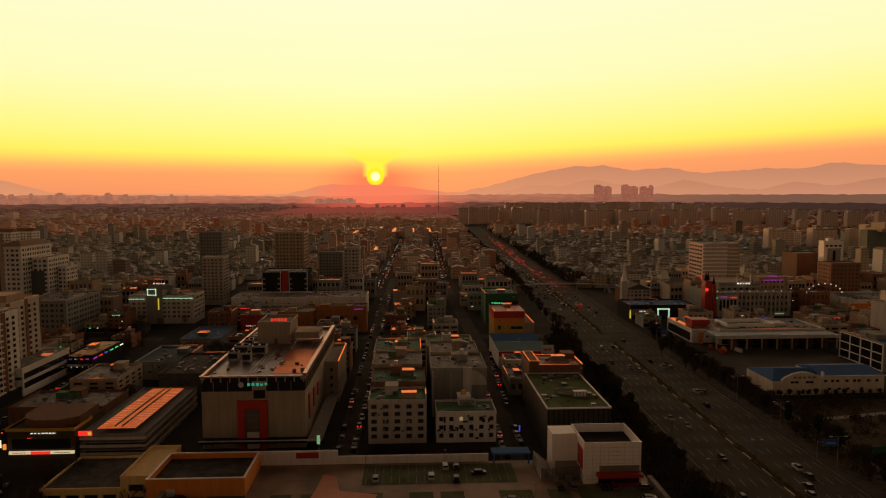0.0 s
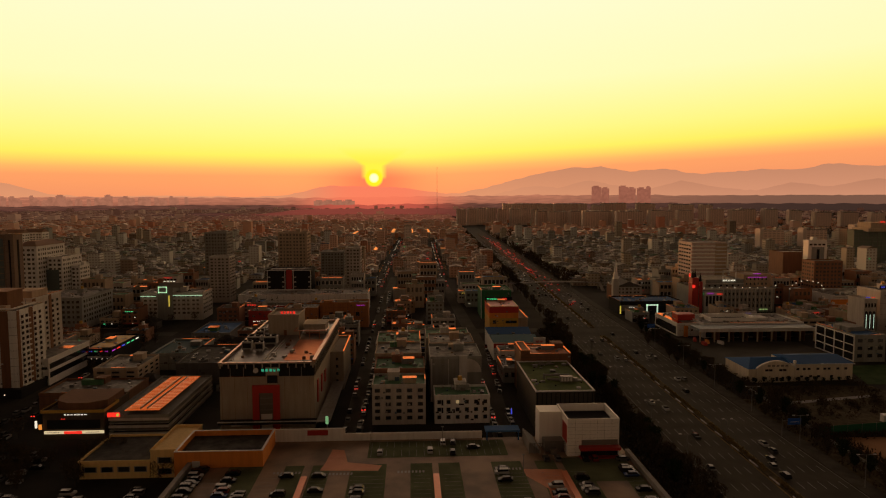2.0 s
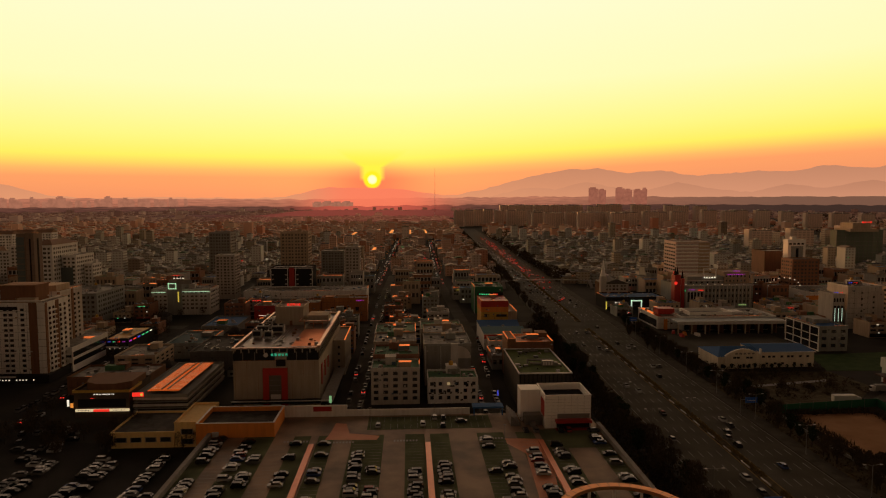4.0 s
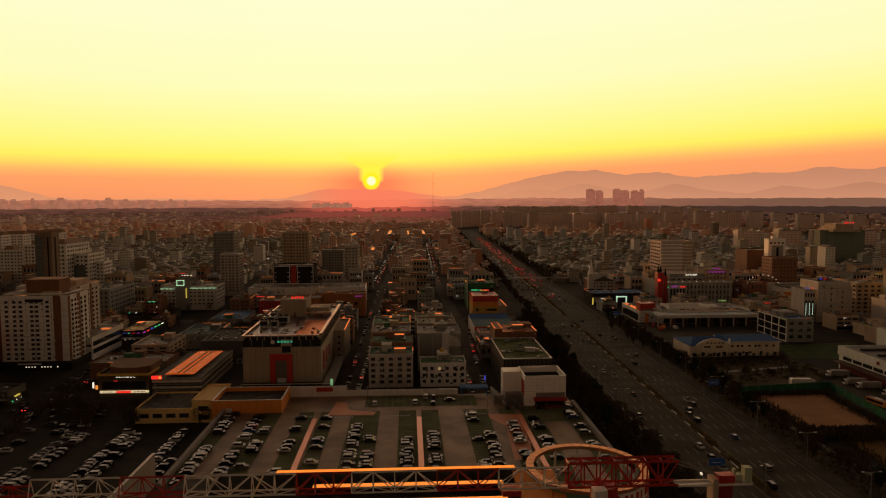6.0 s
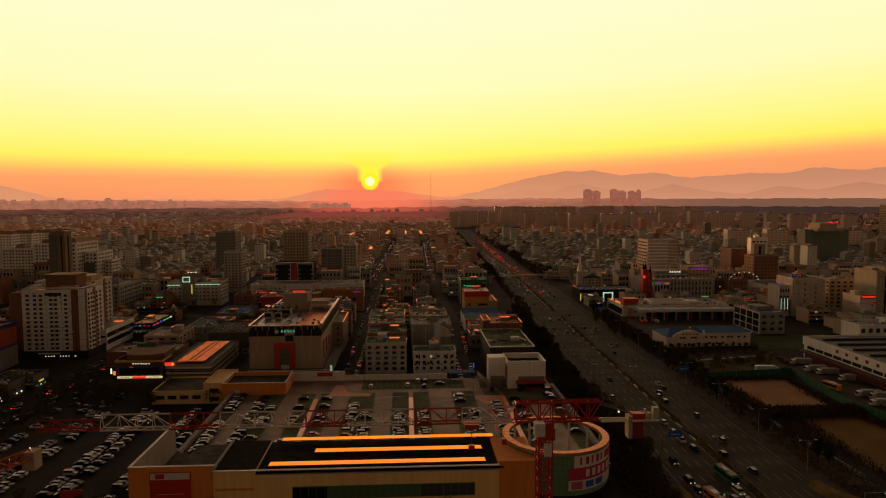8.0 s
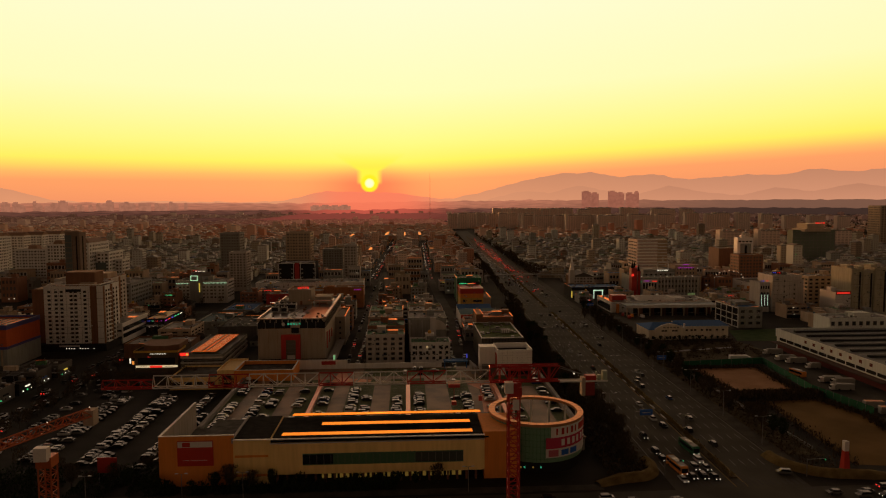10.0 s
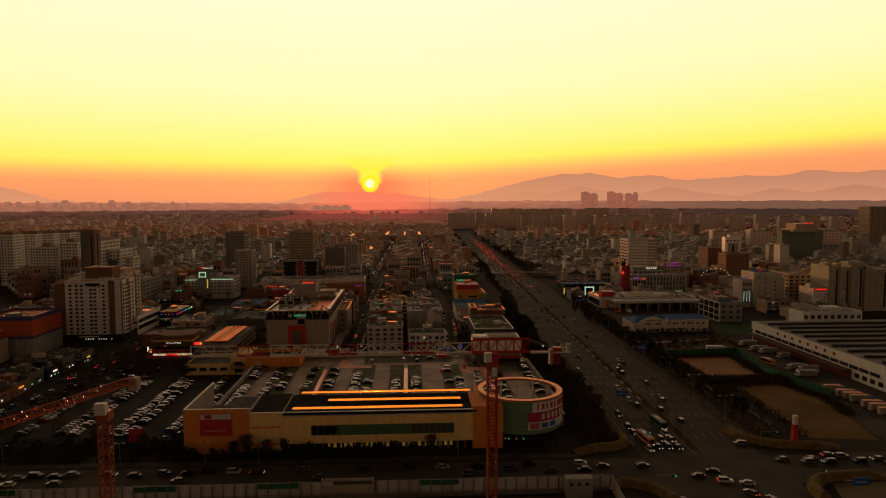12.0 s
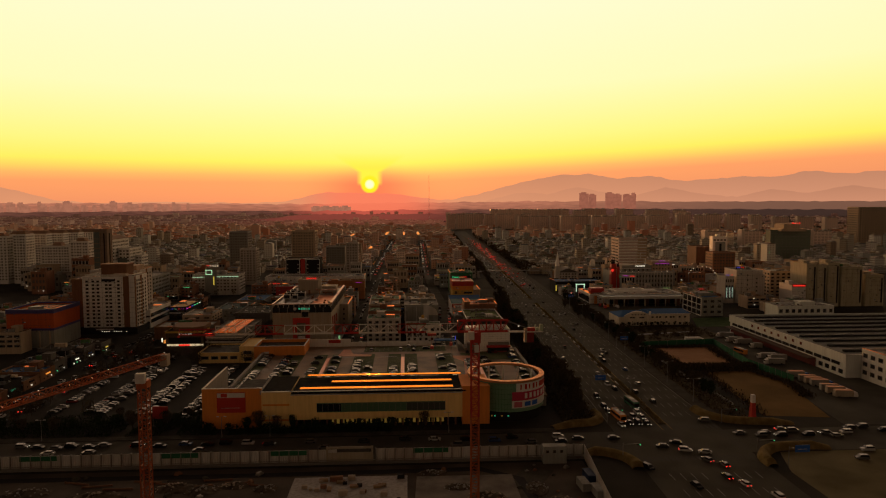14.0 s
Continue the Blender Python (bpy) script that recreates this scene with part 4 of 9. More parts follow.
for _ in range(12):
    x, y = rs.uniform(-9, 9), rs.uniform(-19, 19)
    k.box(x, x + 0.5, y, y + 0.5, 15.3, 15.8)
part("roof_curb", k, BLACK, t)
t = block("roof_annexe", 25.4, 48, 196.3, 214, 18.6, BROWN, "brown stair block behind the olive roof with sunlit edges", head=False, shop=False, parapet=0.5)
part("stair_core", Geo().box(-11.2, -7.2, -8.7, 8.7, 18.6, 20.6), BROWN, t)
part("roof_edge", Geo().ring(-11.3, -7.1, -8.8, 8.8, 20.6, 20.85, 0.45), ROOF_METAL, t, "warm metal coping added for a sunlit rim")
part("side_edge", Geo().box(10.6, 11.4, -8.8, 8.8, 19.1, 19.35).box(5.4, 10.6, 8.2, 8.9, 19.1, 19.35), ROOF_METAL, t, "warm metal coping added for a sunlit rim")
part("upper_roof", Geo().box(-6.8, 10.2, -8.2, 8.2, 18.68, 18.8), GLARE_DUST, t, "dusty roof sheet coloured orange for the low sun")
part("side_room", Geo().box(5.0, 10.4, 2, 8.2, 18.8, 21.2), BROWN, t)

# white lift tower at the end of the parking deck
t = thing("lift_tower", pose(35.5, 123, 5), "white panelled lift tower with an open top on the parking deck", "lift tower")
take(19, 45, 115, 132)
part("wall", Geo().ring(-8.5, 8.5, -8, 8, 0, 12.2, 0.35), WHITE_BRIGHT, t)
part("inner_floor", Geo().box(-8.1, 8.1, -7.6, 7.6, 9.6, 9.8), BLACK, t)
part("coping", Geo().ring(-8.6, 8.6, -8.1, 8.1, 12.2, 12.38, 0.5), PALE, t)
k = Geo()
for i in range(9):
    k.box(-8.5, 8.5, -8.04, -7.99, 1.2 + i * 1.2, 1.24 + i * 1.2)
for i in range(7):
    k.box(-6.0 + i * 2.4, -5.96 + i * 2.4, -8.04, -7.99, 0.3, 12)
part("panel_joint", k, STEEL, t)
part("entrance_canopy", Geo().box(-4.8, 8.4, -10.5, -8.0, 2.6, 3.6).box(-4.8, 8.4, -10.5, -8.0, 0, 0.2), RED_DARK, t)
part("entrance_glass", Geo().box(-4.2, 8.0, -8.3, -7.95, 0, 2.6), GLASS, t)
part("band", Geo().box(-3.9, 8.0, -8.12, -7.98, 3.7, 5.4), STEEL, t)
part("annexe", Geo().box(-16.0, -8.6, 1, 8, -5, 11.9), WHITE_BRIGHT, t)
part("red_banner", Geo().box(-8.62, -8.52, -7, -1, 4, 10), RED, t)

# gradient-coloured shop houses by the boulevard
t = block("paint_shop", 25.3, 43.4, 312, 338, 20.2, YELLOW, "shop house with red, orange and yellow horizontal bands", 0, 0, -1, ROOF_GREY, shop=False, head=False)
part("red_band", Geo().box(-9.15, 9.15, -13.1, 13.0, 17.0, 21.0), RED, t)
part("orange_band", Geo().box(-9.12, 9.12, -13.08, 13.0, 13.6, 17.0), ORANGE, t)
part("dark_band", Geo().box(1, 8, -13.2, -13.0, 10.4, 12.0), GLASS, t)
part("dark_band", Geo().box(-7, -5, -13.2, -13.0, 10.2, 12.4), GLASS, t)
part("sign_board", Geo().box(-9, 9, 11.5, 11.9, 20.8, 23.2), BLACK, t)
bars(t, N_GREEN, -8.6, 1.0, 11.5, 21.0, 23.0, 5)
bars(t, N_RED, 1.8, 6.0, 11.5, 21.1, 22.9, 3)
part("lit_edge", Geo().box(-9.2, -8.7, -13, 11, 21.0, 21.2).box(-1, -0.5, -13, 11, 21.0, 21.2), ROOF_METAL, t, "warm metal coping added for a sunlit rim")
part("side_annexe", Geo().box(9.3, 15, -12, 18, 0, 13).ring(9.2, 15.1, -12.1, 18.1, 13, 13.7, 0.4), FILLER[1], t)
part("annexe_edge", Geo().box(14.5, 15.2, -12, 18, 13.7, 13.9), ROOF_METAL, t, "warm metal coping added for a sunlit rim")
t = block("green_hall", 28, 50, 384, 412, 20.0, GREEN_WALL, "hall clad in green panels", 0, 0, 0, ROOF_GREEN, shop=False, head=False)
part("pale_corner", Geo().box(-11.3, -10.8, -14.3, -13.8, 0, 20.4), PALE, t)
TEAL = plain("teal_sheet", (0.055, 0.17, 0.20), 0.6, 0.0, 0.25)
t = block("blue_roof_shop", 21.5, 46, 262, 304, 9.4, WHITE, "white shop with two blue sheet roofs and a red sign board", 0, 0, -1, TAR_ROOF, head=False, shop=False, parapet=0.2)
for y0, m_ in ((-21.3, TEAL), (0.2, ROOF_BLUE)):
    part("gable_roof", Geo().add([(-12.5, y0, 9.65), (12.5, y0, 9.65), (12.5, y0 + 10.4, 11.9), (-12.5, y0 + 10.4, 11.9), (12.5, y0 + 20.8, 9.65), (-12.5, y0 + 20.8, 9.65)], [(0, 1, 2, 3), (3, 2, 4, 5), (0, 3, 5), (1, 4, 2), (0, 5, 4, 1)]), m_, t)
part("sign_board", Geo().box(-12.2, 12.0, -21.6, -21.1, 6.6, 9.0), RED_DARK, t)
bars(t, PALE, -10, 9, -21.6, 7.2, 8.4, 14)
part("billboard", Geo().box(9.5, 16, -23, -22.6, 7.0, 12.6).box(10, 10.3, -22.9, -22.6, 0, 7.0).box(15.2, 15.5, -22.9, -22.6, 0, 7.0), PALE, t)
bars(t, RED, 10.2, 15.4, -23.0, 9.0, 11.5, 6)
bars(t, STEEL, 10.2, 15.4, -23.0, 7.6, 8.8, 5)
t = block("corner_house", 22.5, 33, 245, 258, 8.0, WHITE, "white two-storey house with a brown door", 2, 3, -1, ROOF_GREY, head=False, shop=False, ground=1.0)
part("door", Geo().box(3.4, 4.6, -6.6, -6.45, 0.3, 2.6), BROWN, t)
take(18, 56, 214, 384, 0)
t = block("small_annexe", 20.5, 30, 217, 240, 6.5, FILLER[3], "small grey annexe with a grey-blue flat roof", 1, 3, -1, plain("grey_blue_sheet", (0.16, 0.18, 0.21), 0.7), head=False, shop=False, ground=1.5)


# ---- shopping mart with its parking deck ----
take(-96, 47, 2, 140, 0)
mart = thing("shopping_mart", pose(0, 0, 0), "long orange and cream shopping mart with a rooftop parking deck", "supermarket")
part("deck_slab", Geo().box(-93, 47, 30, 133, 4.3, 5.0), DECK, mart, "dusty brown parking deck")
part("base_wall", Geo().box(-92.6, 46.6, 30.4, 132.6, 0, 4.3), CONCRETE, mart)
for x0, x1 in ((-92.2, -86.5), (-80.5, -70), (-63, -57.2), (-54.5, -49), (-42.5, -31.5), (-24, -17.2), (-15.2, -8.5), (1.5, 11), (15.5, 21.8), (24.2, 31), (40.5, 46)):
    part("bay_floor", Geo().box(x0, x1, 36, 112 if x0 < 30 else 106, 5.0, 5.012), DECK_GREEN, mart)
part("bay_floor", Geo().box(-38, 8, 117, 131, 5.0, 5.012), DECK_GREEN, mart)
part("bay_floor", Geo().box(24, 45, 96, 114, 5.0, 5.011), DECK_GREEN, mart)
# orange of the sunset on the dividers, put into their colour
STRIP_M = plain("sunset_glow_orange", (0.80, 0.24, 0.085), 0.35, 0.25, 0.5, 0.3, 0.5)
for x in (-56, -16.2, 23):
    part("ramp_strip", Geo().box(x - 0.9, x + 0.9, 38, 103, 5.0, 5.5), STRIP_M, mart, "raised divider coloured orange for the sunset on it")
# orange glare on the dusty deck, laid as coloured patches
part("orange_paving", Geo().prism([(-52, 108), (-34, 107), (-33, 111), (-44, 114), (-46, 124), (-50, 125), (-51, 114)], 5.0, 5.016), GLARE_DUST, mart)
part("orange_paving", Geo().prism([(11, 106), (23, 105), (24, 92), (20, 60), (14, 60), (16, 92), (11, 101)], 5.0, 5.016), GLARE_DUST, mart)
k = Geo()
for x in (-83.5, -78, -66.5, -51.5, -39.5, -34.5, -20.5, -11.5, 4, 8.5, 18.5, 27.5, 43):
    for j in range(27):
        y = 38 + j * 2.5
        k.box(x - 2.4, x + 2.4, y, y + 0.1, 5.014, 5.02)
for j in range(18):
    k.box(-37 + j * 2.5, -36.9 + j * 2.5, 118, 123, 5.014, 5.02).box(-37 + j * 2.5, -36.9 + j * 2.5, 125.5, 130.5, 5.014, 5.02)
for a, b in ((-66, 106), (-50, 104.5), (-28, 105), (2, 105.5)):
    for j in range(8):
        k.box(a + j * 1.1, a + 0.6 + j * 1.1, b, b + 1.6, 5.014, 5.02)
tagged(part("bay_line", k, LINE, mart), kind="stuff")
part("left_parapet", Geo().box(-93.2, -92.2, 44, 131, 4.0, 6.7).box(-93.4, -92.0, 44, 131, 6.7, 6.9), CONCRETE, mart)
part("right_parapet", Geo().box(46.4, 47.4, 36, 116, 4.0, 6.6).box(46.2, 47.6, 36, 116, 6.6, 6.8), CONCRETE, mart)
part("back_wall", Geo().box(-72, -46.6, 132.6, 133.4, 4, 9.4), WHITE, mart, "white painted deck wall")
part("back_wall", Geo().box(-46.6, 1, 132.6, 133.3, 4, 7.5), WHITE, mart, "white painted deck wall")
part("wall_sign", Geo().box(-59.5, -52.5, 132.3, 132.6, 7.2, 9.0), RED_DARK, mart)
part("gate_roof", Geo().box(2, 14, 130, 135, 8.0, 8.6).box(2.3, 2.7, 130.3, 130.7, 5, 8).box(13.3, 13.7, 130.3, 130.7, 5, 8), ROOF_BLUE, mart)
for i in range(5):
    part("stair_flight", Geo().box(15 + i * 0.7, 15.5 + i * 0.7, 118, 131, 5, 8.8 - i * 0.6), CONCRETE, mart)
part("plant_box", Geo().box(20.5, 27, 119, 124, 5, 8.4).box(20, 27.5, 118.6, 119, 8.4, 8.8).box(22, 24, 116.5, 118, 5, 6.8), STEEL, mart)
k = Geo()
for i in range(8):
    k.beam((15 + i * 1.7, 117.5, 5), (15 + i * 1.7, 117.5, 8.6), 0.12).beam((15 + i * 1.7, 117.5, 8.6), (16.7 + i * 1.7, 117.5, 5.2), 0.08)
k.beam((15, 117.5, 8.6), (28.5, 117.5, 8.6), 0.14)
part("pipe_frame", k, STEEL, mart)
# front building
part("orange_wing", Geo().box(-94, -71, 9, 9.6, 0, 16).box(-71.6, -71, 9.6, 31, 0, 13.4), ORANGE, mart, "orange rendered wing")
part("wing_side", Geo().box(-94, -93.4, 9.6, 44, 0, 16), CONCRETE, mart, "grey rendered side wall of the wing")
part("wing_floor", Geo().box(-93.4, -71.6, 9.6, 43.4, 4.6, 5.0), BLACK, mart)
part("wing_coping", Geo().box(-94.1, -70.9, 8.9, 9.7, 16, 16.15).box(-94.1, -93.3, 9.7, 44, 16, 16.15), PALE, mart)
part("wing_roof", Geo().box(-82, -71.6, 9.7, 31, 13.4, 13.7).box(-93.3, -82, 30, 43, 6.4, 6.7), TAR_ROOF, mart)
board = part("billboard", Geo().box(-88.2, -77.2, 8.6, 8.95, 6.6, 14.6), RED, mart, "red advertising billboard")
part("billboard_head", Geo().box(-88.0, -77.4, 8.5, 8.6, 12.6, 14.4), PALE, board)
part("billboard_mark", Geo().box(-86.6, -84.2, 8.42, 8.5, 12.8, 14.2), RED, board)
bars(board, PALE, -87.5, -78, 8.6, 8.2, 8.7, 14)
part("cream_bay", Geo().box(-71, -59.6, 8.6, 31, 0, 14.6), CREAM, mart, "cream rendered bay")
for z in (9.0, 2.9):
    part("bay_stripe", Geo().box(-70.6, -60.2, 8.45, 8.6, z, z + 0.7), ORANGE, mart)
part("cream_front", Geo().box(-59.6, 8, 8.2, 31, 3.3, 13.2), CREAM, mart, "cream rendered front")
part("front_coping", Geo().box(-71.1, 8.1, 8.0, 8.8, 14.6, 14.8).box(-59.6, 8.1, 8.0, 8.8, 13.2, 13.4), PALE, mart)
part("ribbon_window", Geo().box(-49.5, 1.2, 8.1, 8.25, 6.2, 9.9), plain("dark_green_glass", (0.075, 0.16, 0.09), 0.3, 0, 0.5), mart, "dark green ribbon window")
part("window_panel", Geo().box(-49.5, -40, 8.04, 8.12, 6.5, 9.6), GLASS, mart)
part("window_panel", Geo().box(-14, 1.0, 8.04, 8.12, 6.5, 9.6), plain("grey_green_panel", (0.05, 0.06, 0.05), 0.6), mart)
k = Geo()
for i in range(24):
    k.box(-49.5 + i * 2.2, -49.4 + i * 2.2, 8.02, 8.12, 6.4, 9.5)
tagged(part("mullion", k, STEEL, mart), kind="stuff")
# near-black block fills the ground floor behind the columns
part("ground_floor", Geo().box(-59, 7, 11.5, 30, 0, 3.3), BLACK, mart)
for i in range(22):
    part("column", Geo().box(-58 + i * 3.0, -57.3 + i * 3.0, 9.0, 9.7, 0, 3.3), BROWN, mart)
for i in range(24):
    part("display_window", Geo().box(-44 + i * 1.9, -42.9 + i * 1.9, 11.35, 11.5, 0.5, 2.5), glowing("shop_light_yellow", (1.0, 0.62, 0.12), 0.08) if i == 0 else bpy.data.materials["shop_light_yellow"], mart)
PITCH = ground_mat("black_pitch_roof", (0.007, 0.006, 0.006), (0.020, 0.018, 0.016), 0.4, 0.95, 0.05)
part("dark_roof", Geo().box(-59.5, 9.5, 8.9, 31.5, 13.5, 14.0).box(-70.9, -59.7, 9.2, 31, 14.5, 14.75), PITCH, mart)
# skylights as metal, the reflected sunset's gold put into the tint
GOLD_METAL = plain("sunset_tinted_strip", (0.86, 0.405, 0.175), 0.12, 1.0, 0.5, 0.3, 0.3, (0.92, 0.55, 0.28))
for x0, x1, y0, y1, z in ((-56, 9.0, 28.4, 31.5, 15.3), (-45, 4.5, 19.8, 23.2, 14.8), (-56.5, 4.5, 10.6, 13.8, 14.8)):
    part("skylight", Geo().box(x0, x1, (y0 - y1) / 2, (y1 - y0) / 2, -0.08, 0.12, Matrix.Translation((0, (y0 + y1) / 2, z)) @ Matrix.Rotation(radians(-3.5), 4, "X")), GOLD_METAL, mart, "long skylight strip in sunset-tinted metal")
part("orange_link", Geo().box(8, 19, 9.0, 28, 0, 15.2).box(7.9, 19.1, 8.8, 9.4, 15.2, 15.5), ORANGE, mart, "orange rendered link")
part("cargo_box", Geo().box(-71.6, -70.9, 8.7, 31, 13.5, 15.2), CONCRETE, mart)
# glazed drum
CX, CY, R = 28.0, 26.5, 16.0


def arc(a0, a1, r0, r1, z0, z1, n):
    """A wall that follows the drum from angle a0 to a1."""
    k, full = Geo(), abs(a1 - a0) >= 360
    m = n if full else n + 1
    vs = []
    for i in range(m):
        w = radians(a0 + (a1 - a0) * i / n)
        vs += [(CX + r * math.cos(w), CY + r * math.sin(w), z) for r, z in ((r0, z0), (r1, z0), (r1, z1), (r0, z1))]
    fs = []
    for i in range(n):
        p, q = 4 * i, 4 * ((i + 1) % m)
        fs += [(p + c, q + c, q + (c + 1) % 4, p + (c + 1) % 4) for c in range(4)]
    if not full:
        fs += [(0, 1, 2, 3), (4 * n + 3, 4 * n + 2, 4 * n + 1, 4 * n)]
    k.add(vs, [f[::-1] for f in fs])
    return k


part("drum_wall", arc(170, 375, R - 0.5, R, 4, 15.8, 40), plain("green_tinted_glazing", (0.17, 0.31, 0.20), 0.35, 0, 0.4), mart, "green glazed drum wall")
k = Geo()
for i in range(20):
    a = radians(190 + i * 4.4)
    p = (CX + (R + 0.05) * math.cos(a), CY + (R + 0.05) * math.sin(a))
    k.beam((*p, 4), (*p, 15.8), 0.07)
tagged(part("drum_mullion", k, GREEN_WALL, mart), kind="stuff")
k = Geo()
for j in range(6):
    z = 5.2 + j * 2.0
    for i in range(20):
        a, b = radians(190 + i * 4.7), radians(194.7 + i * 4.7)
        k.beam((CX + (R + 0.05) * math.cos(a), CY + (R + 0.05) * math.sin(a), z), (CX + (R + 0.05) * math.cos(b), CY + (R + 0.05) * math.sin(b), z), 0.07)
tagged(part("drum_transom", k, GREEN_WALL, mart), kind="stuff")
part("drum_base", arc(180, 360, R - 1.6, R - 0.9, 0, 4.0, 30), BLACK, mart)
RING_M = plain("tan_ring_beam", (0.58, 0.30, 0.16), 0.32, 0.55, 0.5, 0.35, 0.6, (0.75, 0.38, 0.2))
part("ring_beam", arc(0, 360, R - 1.8, R + 0.3, 15.8, 16.7, 64), RING_M, mart, "tan ring beam over the drum")
k = Geo()
for i in range(36):
    a, b = radians(i * 10), radians(i * 10 + 0.7)
    k.prism([(CX + r * math.cos(w), CY + r * math.sin(w)) for r, w in ((R - 1.8, a), (R + 0.31, a), (R + 0.31, b), (R - 1.8, b))], 16.7, 16.73)
tagged(part("ring_joint", k, CONCRETE, mart), kind="stuff")
for i in range(14):
    a = radians(i * 360 / 14 + 8)
    p = (CX + (R - 1) * math.cos(a), CY + (R - 1) * math.sin(a))
    part("ring_post", Geo().tube((*p, 5), (*p, 15.8), 0.4, None, 8), WHITE, mart)
part("drum_floor", Geo().prism([(CX + (R - 0.6) * math.cos(radians(a)), CY + (R - 0.6) * math.sin(radians(a))) for a in range(180, 361, 10)], 4.6, 5.0), BLACK, mart)
head_ = part("poster_head", arc(277, 345, R + 0.1, R + 0.3, 12.2, 15.7, 14), WHITE, mart, "white banner head with dark red bars")
red_ = part("poster_red", arc(271, 345, R + 0.1, R + 0.32, 8.6, 12.2, 14), plain("magenta_red_print", (0.50, 0.035, 0.09), 0.6), mart, "crimson banner with white bars")
foot_ = part("poster_foot", arc(271, 345, R + 0.1, R + 0.3, 5.6, 8.6, 14), PALE, mart, "pale banner foot with blue and pink bars")
for i, (a0, a1) in enumerate(((283, 288), (290, 295), (297, 302), (304, 309), (311, 316))):
    part("poster_bar", arc(a0, a1 - (1.5 if i % 2 else 3), R + 0.3, R + 0.42, 13.1, 15.2, 2), RED_DARK, head_)
part("poster_bar", arc(319, 342, R + 0.3, R + 0.42, 13.1, 15.2, 6), RED, head_)
for a in (290, 298, 306, 314, 324, 333):
    part("poster_bar", arc(a, a + 4, R + 0.3, R + 0.44, 9.4, 11.5, 2), WHITE, red_)
part("poster_dot", arc(274, 286, R + 0.3, R + 0.42, 6.0, 8.2, 3), plain("pink_print", (0.5, 0.12, 0.16), 0.6), foot_)
part("poster_bar", arc(290, 300, R + 0.3, R + 0.42, 6.2, 8.0, 3), BLUE_SIGN, foot_)
part("poster_bar", arc(303, 314, R + 0.3, R + 0.42, 6.2, 8.0, 3), BLUE_SIGN, foot_)
for i, x in enumerate((16.5, 20.0, 21.2, 24.0, 26.5)):
    part("entrance_light", Geo().box(x, x + 0.5, 11.6 - 0.25 * i, 11.8 - 0.25 * i, 2.2, 2.7), bpy.data.materials["shop_light_yellow"] if i % 2 else N_CYAN, mart)

# low service houses by the deck
t = thing("service_house", pose(-84, 121, 0), "orange service house with a sunken flat roof", "building")
take(-101, -69, 110, 134)
part("wall", Geo().ring(-13.5, 13.8, -9, 10, 0, 10.2, 0.5), ORANGE, t)
part("roof", Geo().box(-13, 13.3, -8.5, 9.5, 8.2, 8.5), TAR_ROOF, t)
part("coping", Geo().ring(-13.6, 13.9, -9.1, 10.1, 10.2, 10.35, 0.7), PALE, t)
part("white_door", Geo().box(-8, -5.6, -9.15, -8.95, 5.2, 7.2), PALE, t)
t = thing("annexe_house", pose(-113.5, 128, 0), "cream annexe with a flat roof and dark windows", "building")
take(-130, -97, 116, 142)
part("wall", Geo().box(-15.5, 6.5, -11, 12, 0, 5.2).ring(-15.8, 6.8, -11.3, 12.3, 5.2, 6.0, 0.4), CREAM, t)
part("roof", Geo().box(-15.4, 6.4, -10.9, 11.9, 5.2, 5.3), TAR_ROOF, t)
part("stair_block", Geo().box(6.8, 16, -11, 12, 0, 8.6).ring(6.7, 16.1, -11.1, 12.1, 8.6, 9.3, 0.4), CREAM, t)
for i in range(4):
    window_at(t, -12 + i * 5.2, -11, 2.2, 3.8, 1.7)
for i in range(2):
    window_at(t, 11.2, -11, 1.2 + i * 3.6, 4.2, 1.9)


# ---- tower cranes ----
def lattice(a, b, w, h, step, mat, parent, name, label="", tri=False, chord=0.26):
    """A lattice box girder from a to b with chords, posts and diagonals, as one part."""
    a, b = Vector(a), Vector(b)
    d = b - a
    n = max(1, round(d.length / step))
    f = d.normalized()
    side = f.cross(Vector((0, 0, 1)))
    side = side.normalized() if side.length > 0.1 else Vector((1, 0, 0))
    up = side.cross(f).normalized()
    chords = [side * w / 2, side * -w / 2, up * h] if tri else [side * w / 2, side * -w / 2, side * w / 2 + up * h, side * -w / 2 + up * h]
    k = Geo()
    for c in chords:
        k.beam(a + c, b + c, chord)
    pairs = [(0, 1), (0, 2), (1, 2)] if tri else [(0, 1), (2, 3), (0, 2), (1, 3)]
    for i in range(n):
        p, q = a + d * i / n, a + d * (i + 1) / n
        for c, e in pairs:
            if i % 2:
                c, e = e, c
            k.beam(p + chords[c], q + chords[e], chord * 0.55)
            k.beam(p + chords[c], p + chords[e], chord * 0.55)
    return part(name, k, mat, parent, label)


crane = thing("tower_crane", pose(5.6, -62, 0), "red tower crane with red and white lattice jib", "tower crane")
for i in range(9):
    lattice((0, 1.1, i * 5.4), (0, 1.1, (i + 1) * 5.4), 2.2, 2.2, 1.8, CRANE_ORANGE if i < 5 else RED_DARK, crane, "mast_section")
part("slewing_unit", Geo().box(-1.5, 1.5, -1.5, 1.5, 48.6, 50.6).tube((0, 0, 50.6), (0, 0, 51.6), 1.7, None, 16), RED_DARK, crane)
part("cabin", Geo().box(-2.2, -0.5, -3.0, -1.4, 49.8, 52.0).box(-2.1, -0.6, -3.08, -3.0, 50.6, 51.8), PALE, crane)
part("mast_board", Geo().box(-0.3, 1.0, -1.4, -1.25, 45.8, 48.0), PALE, crane)
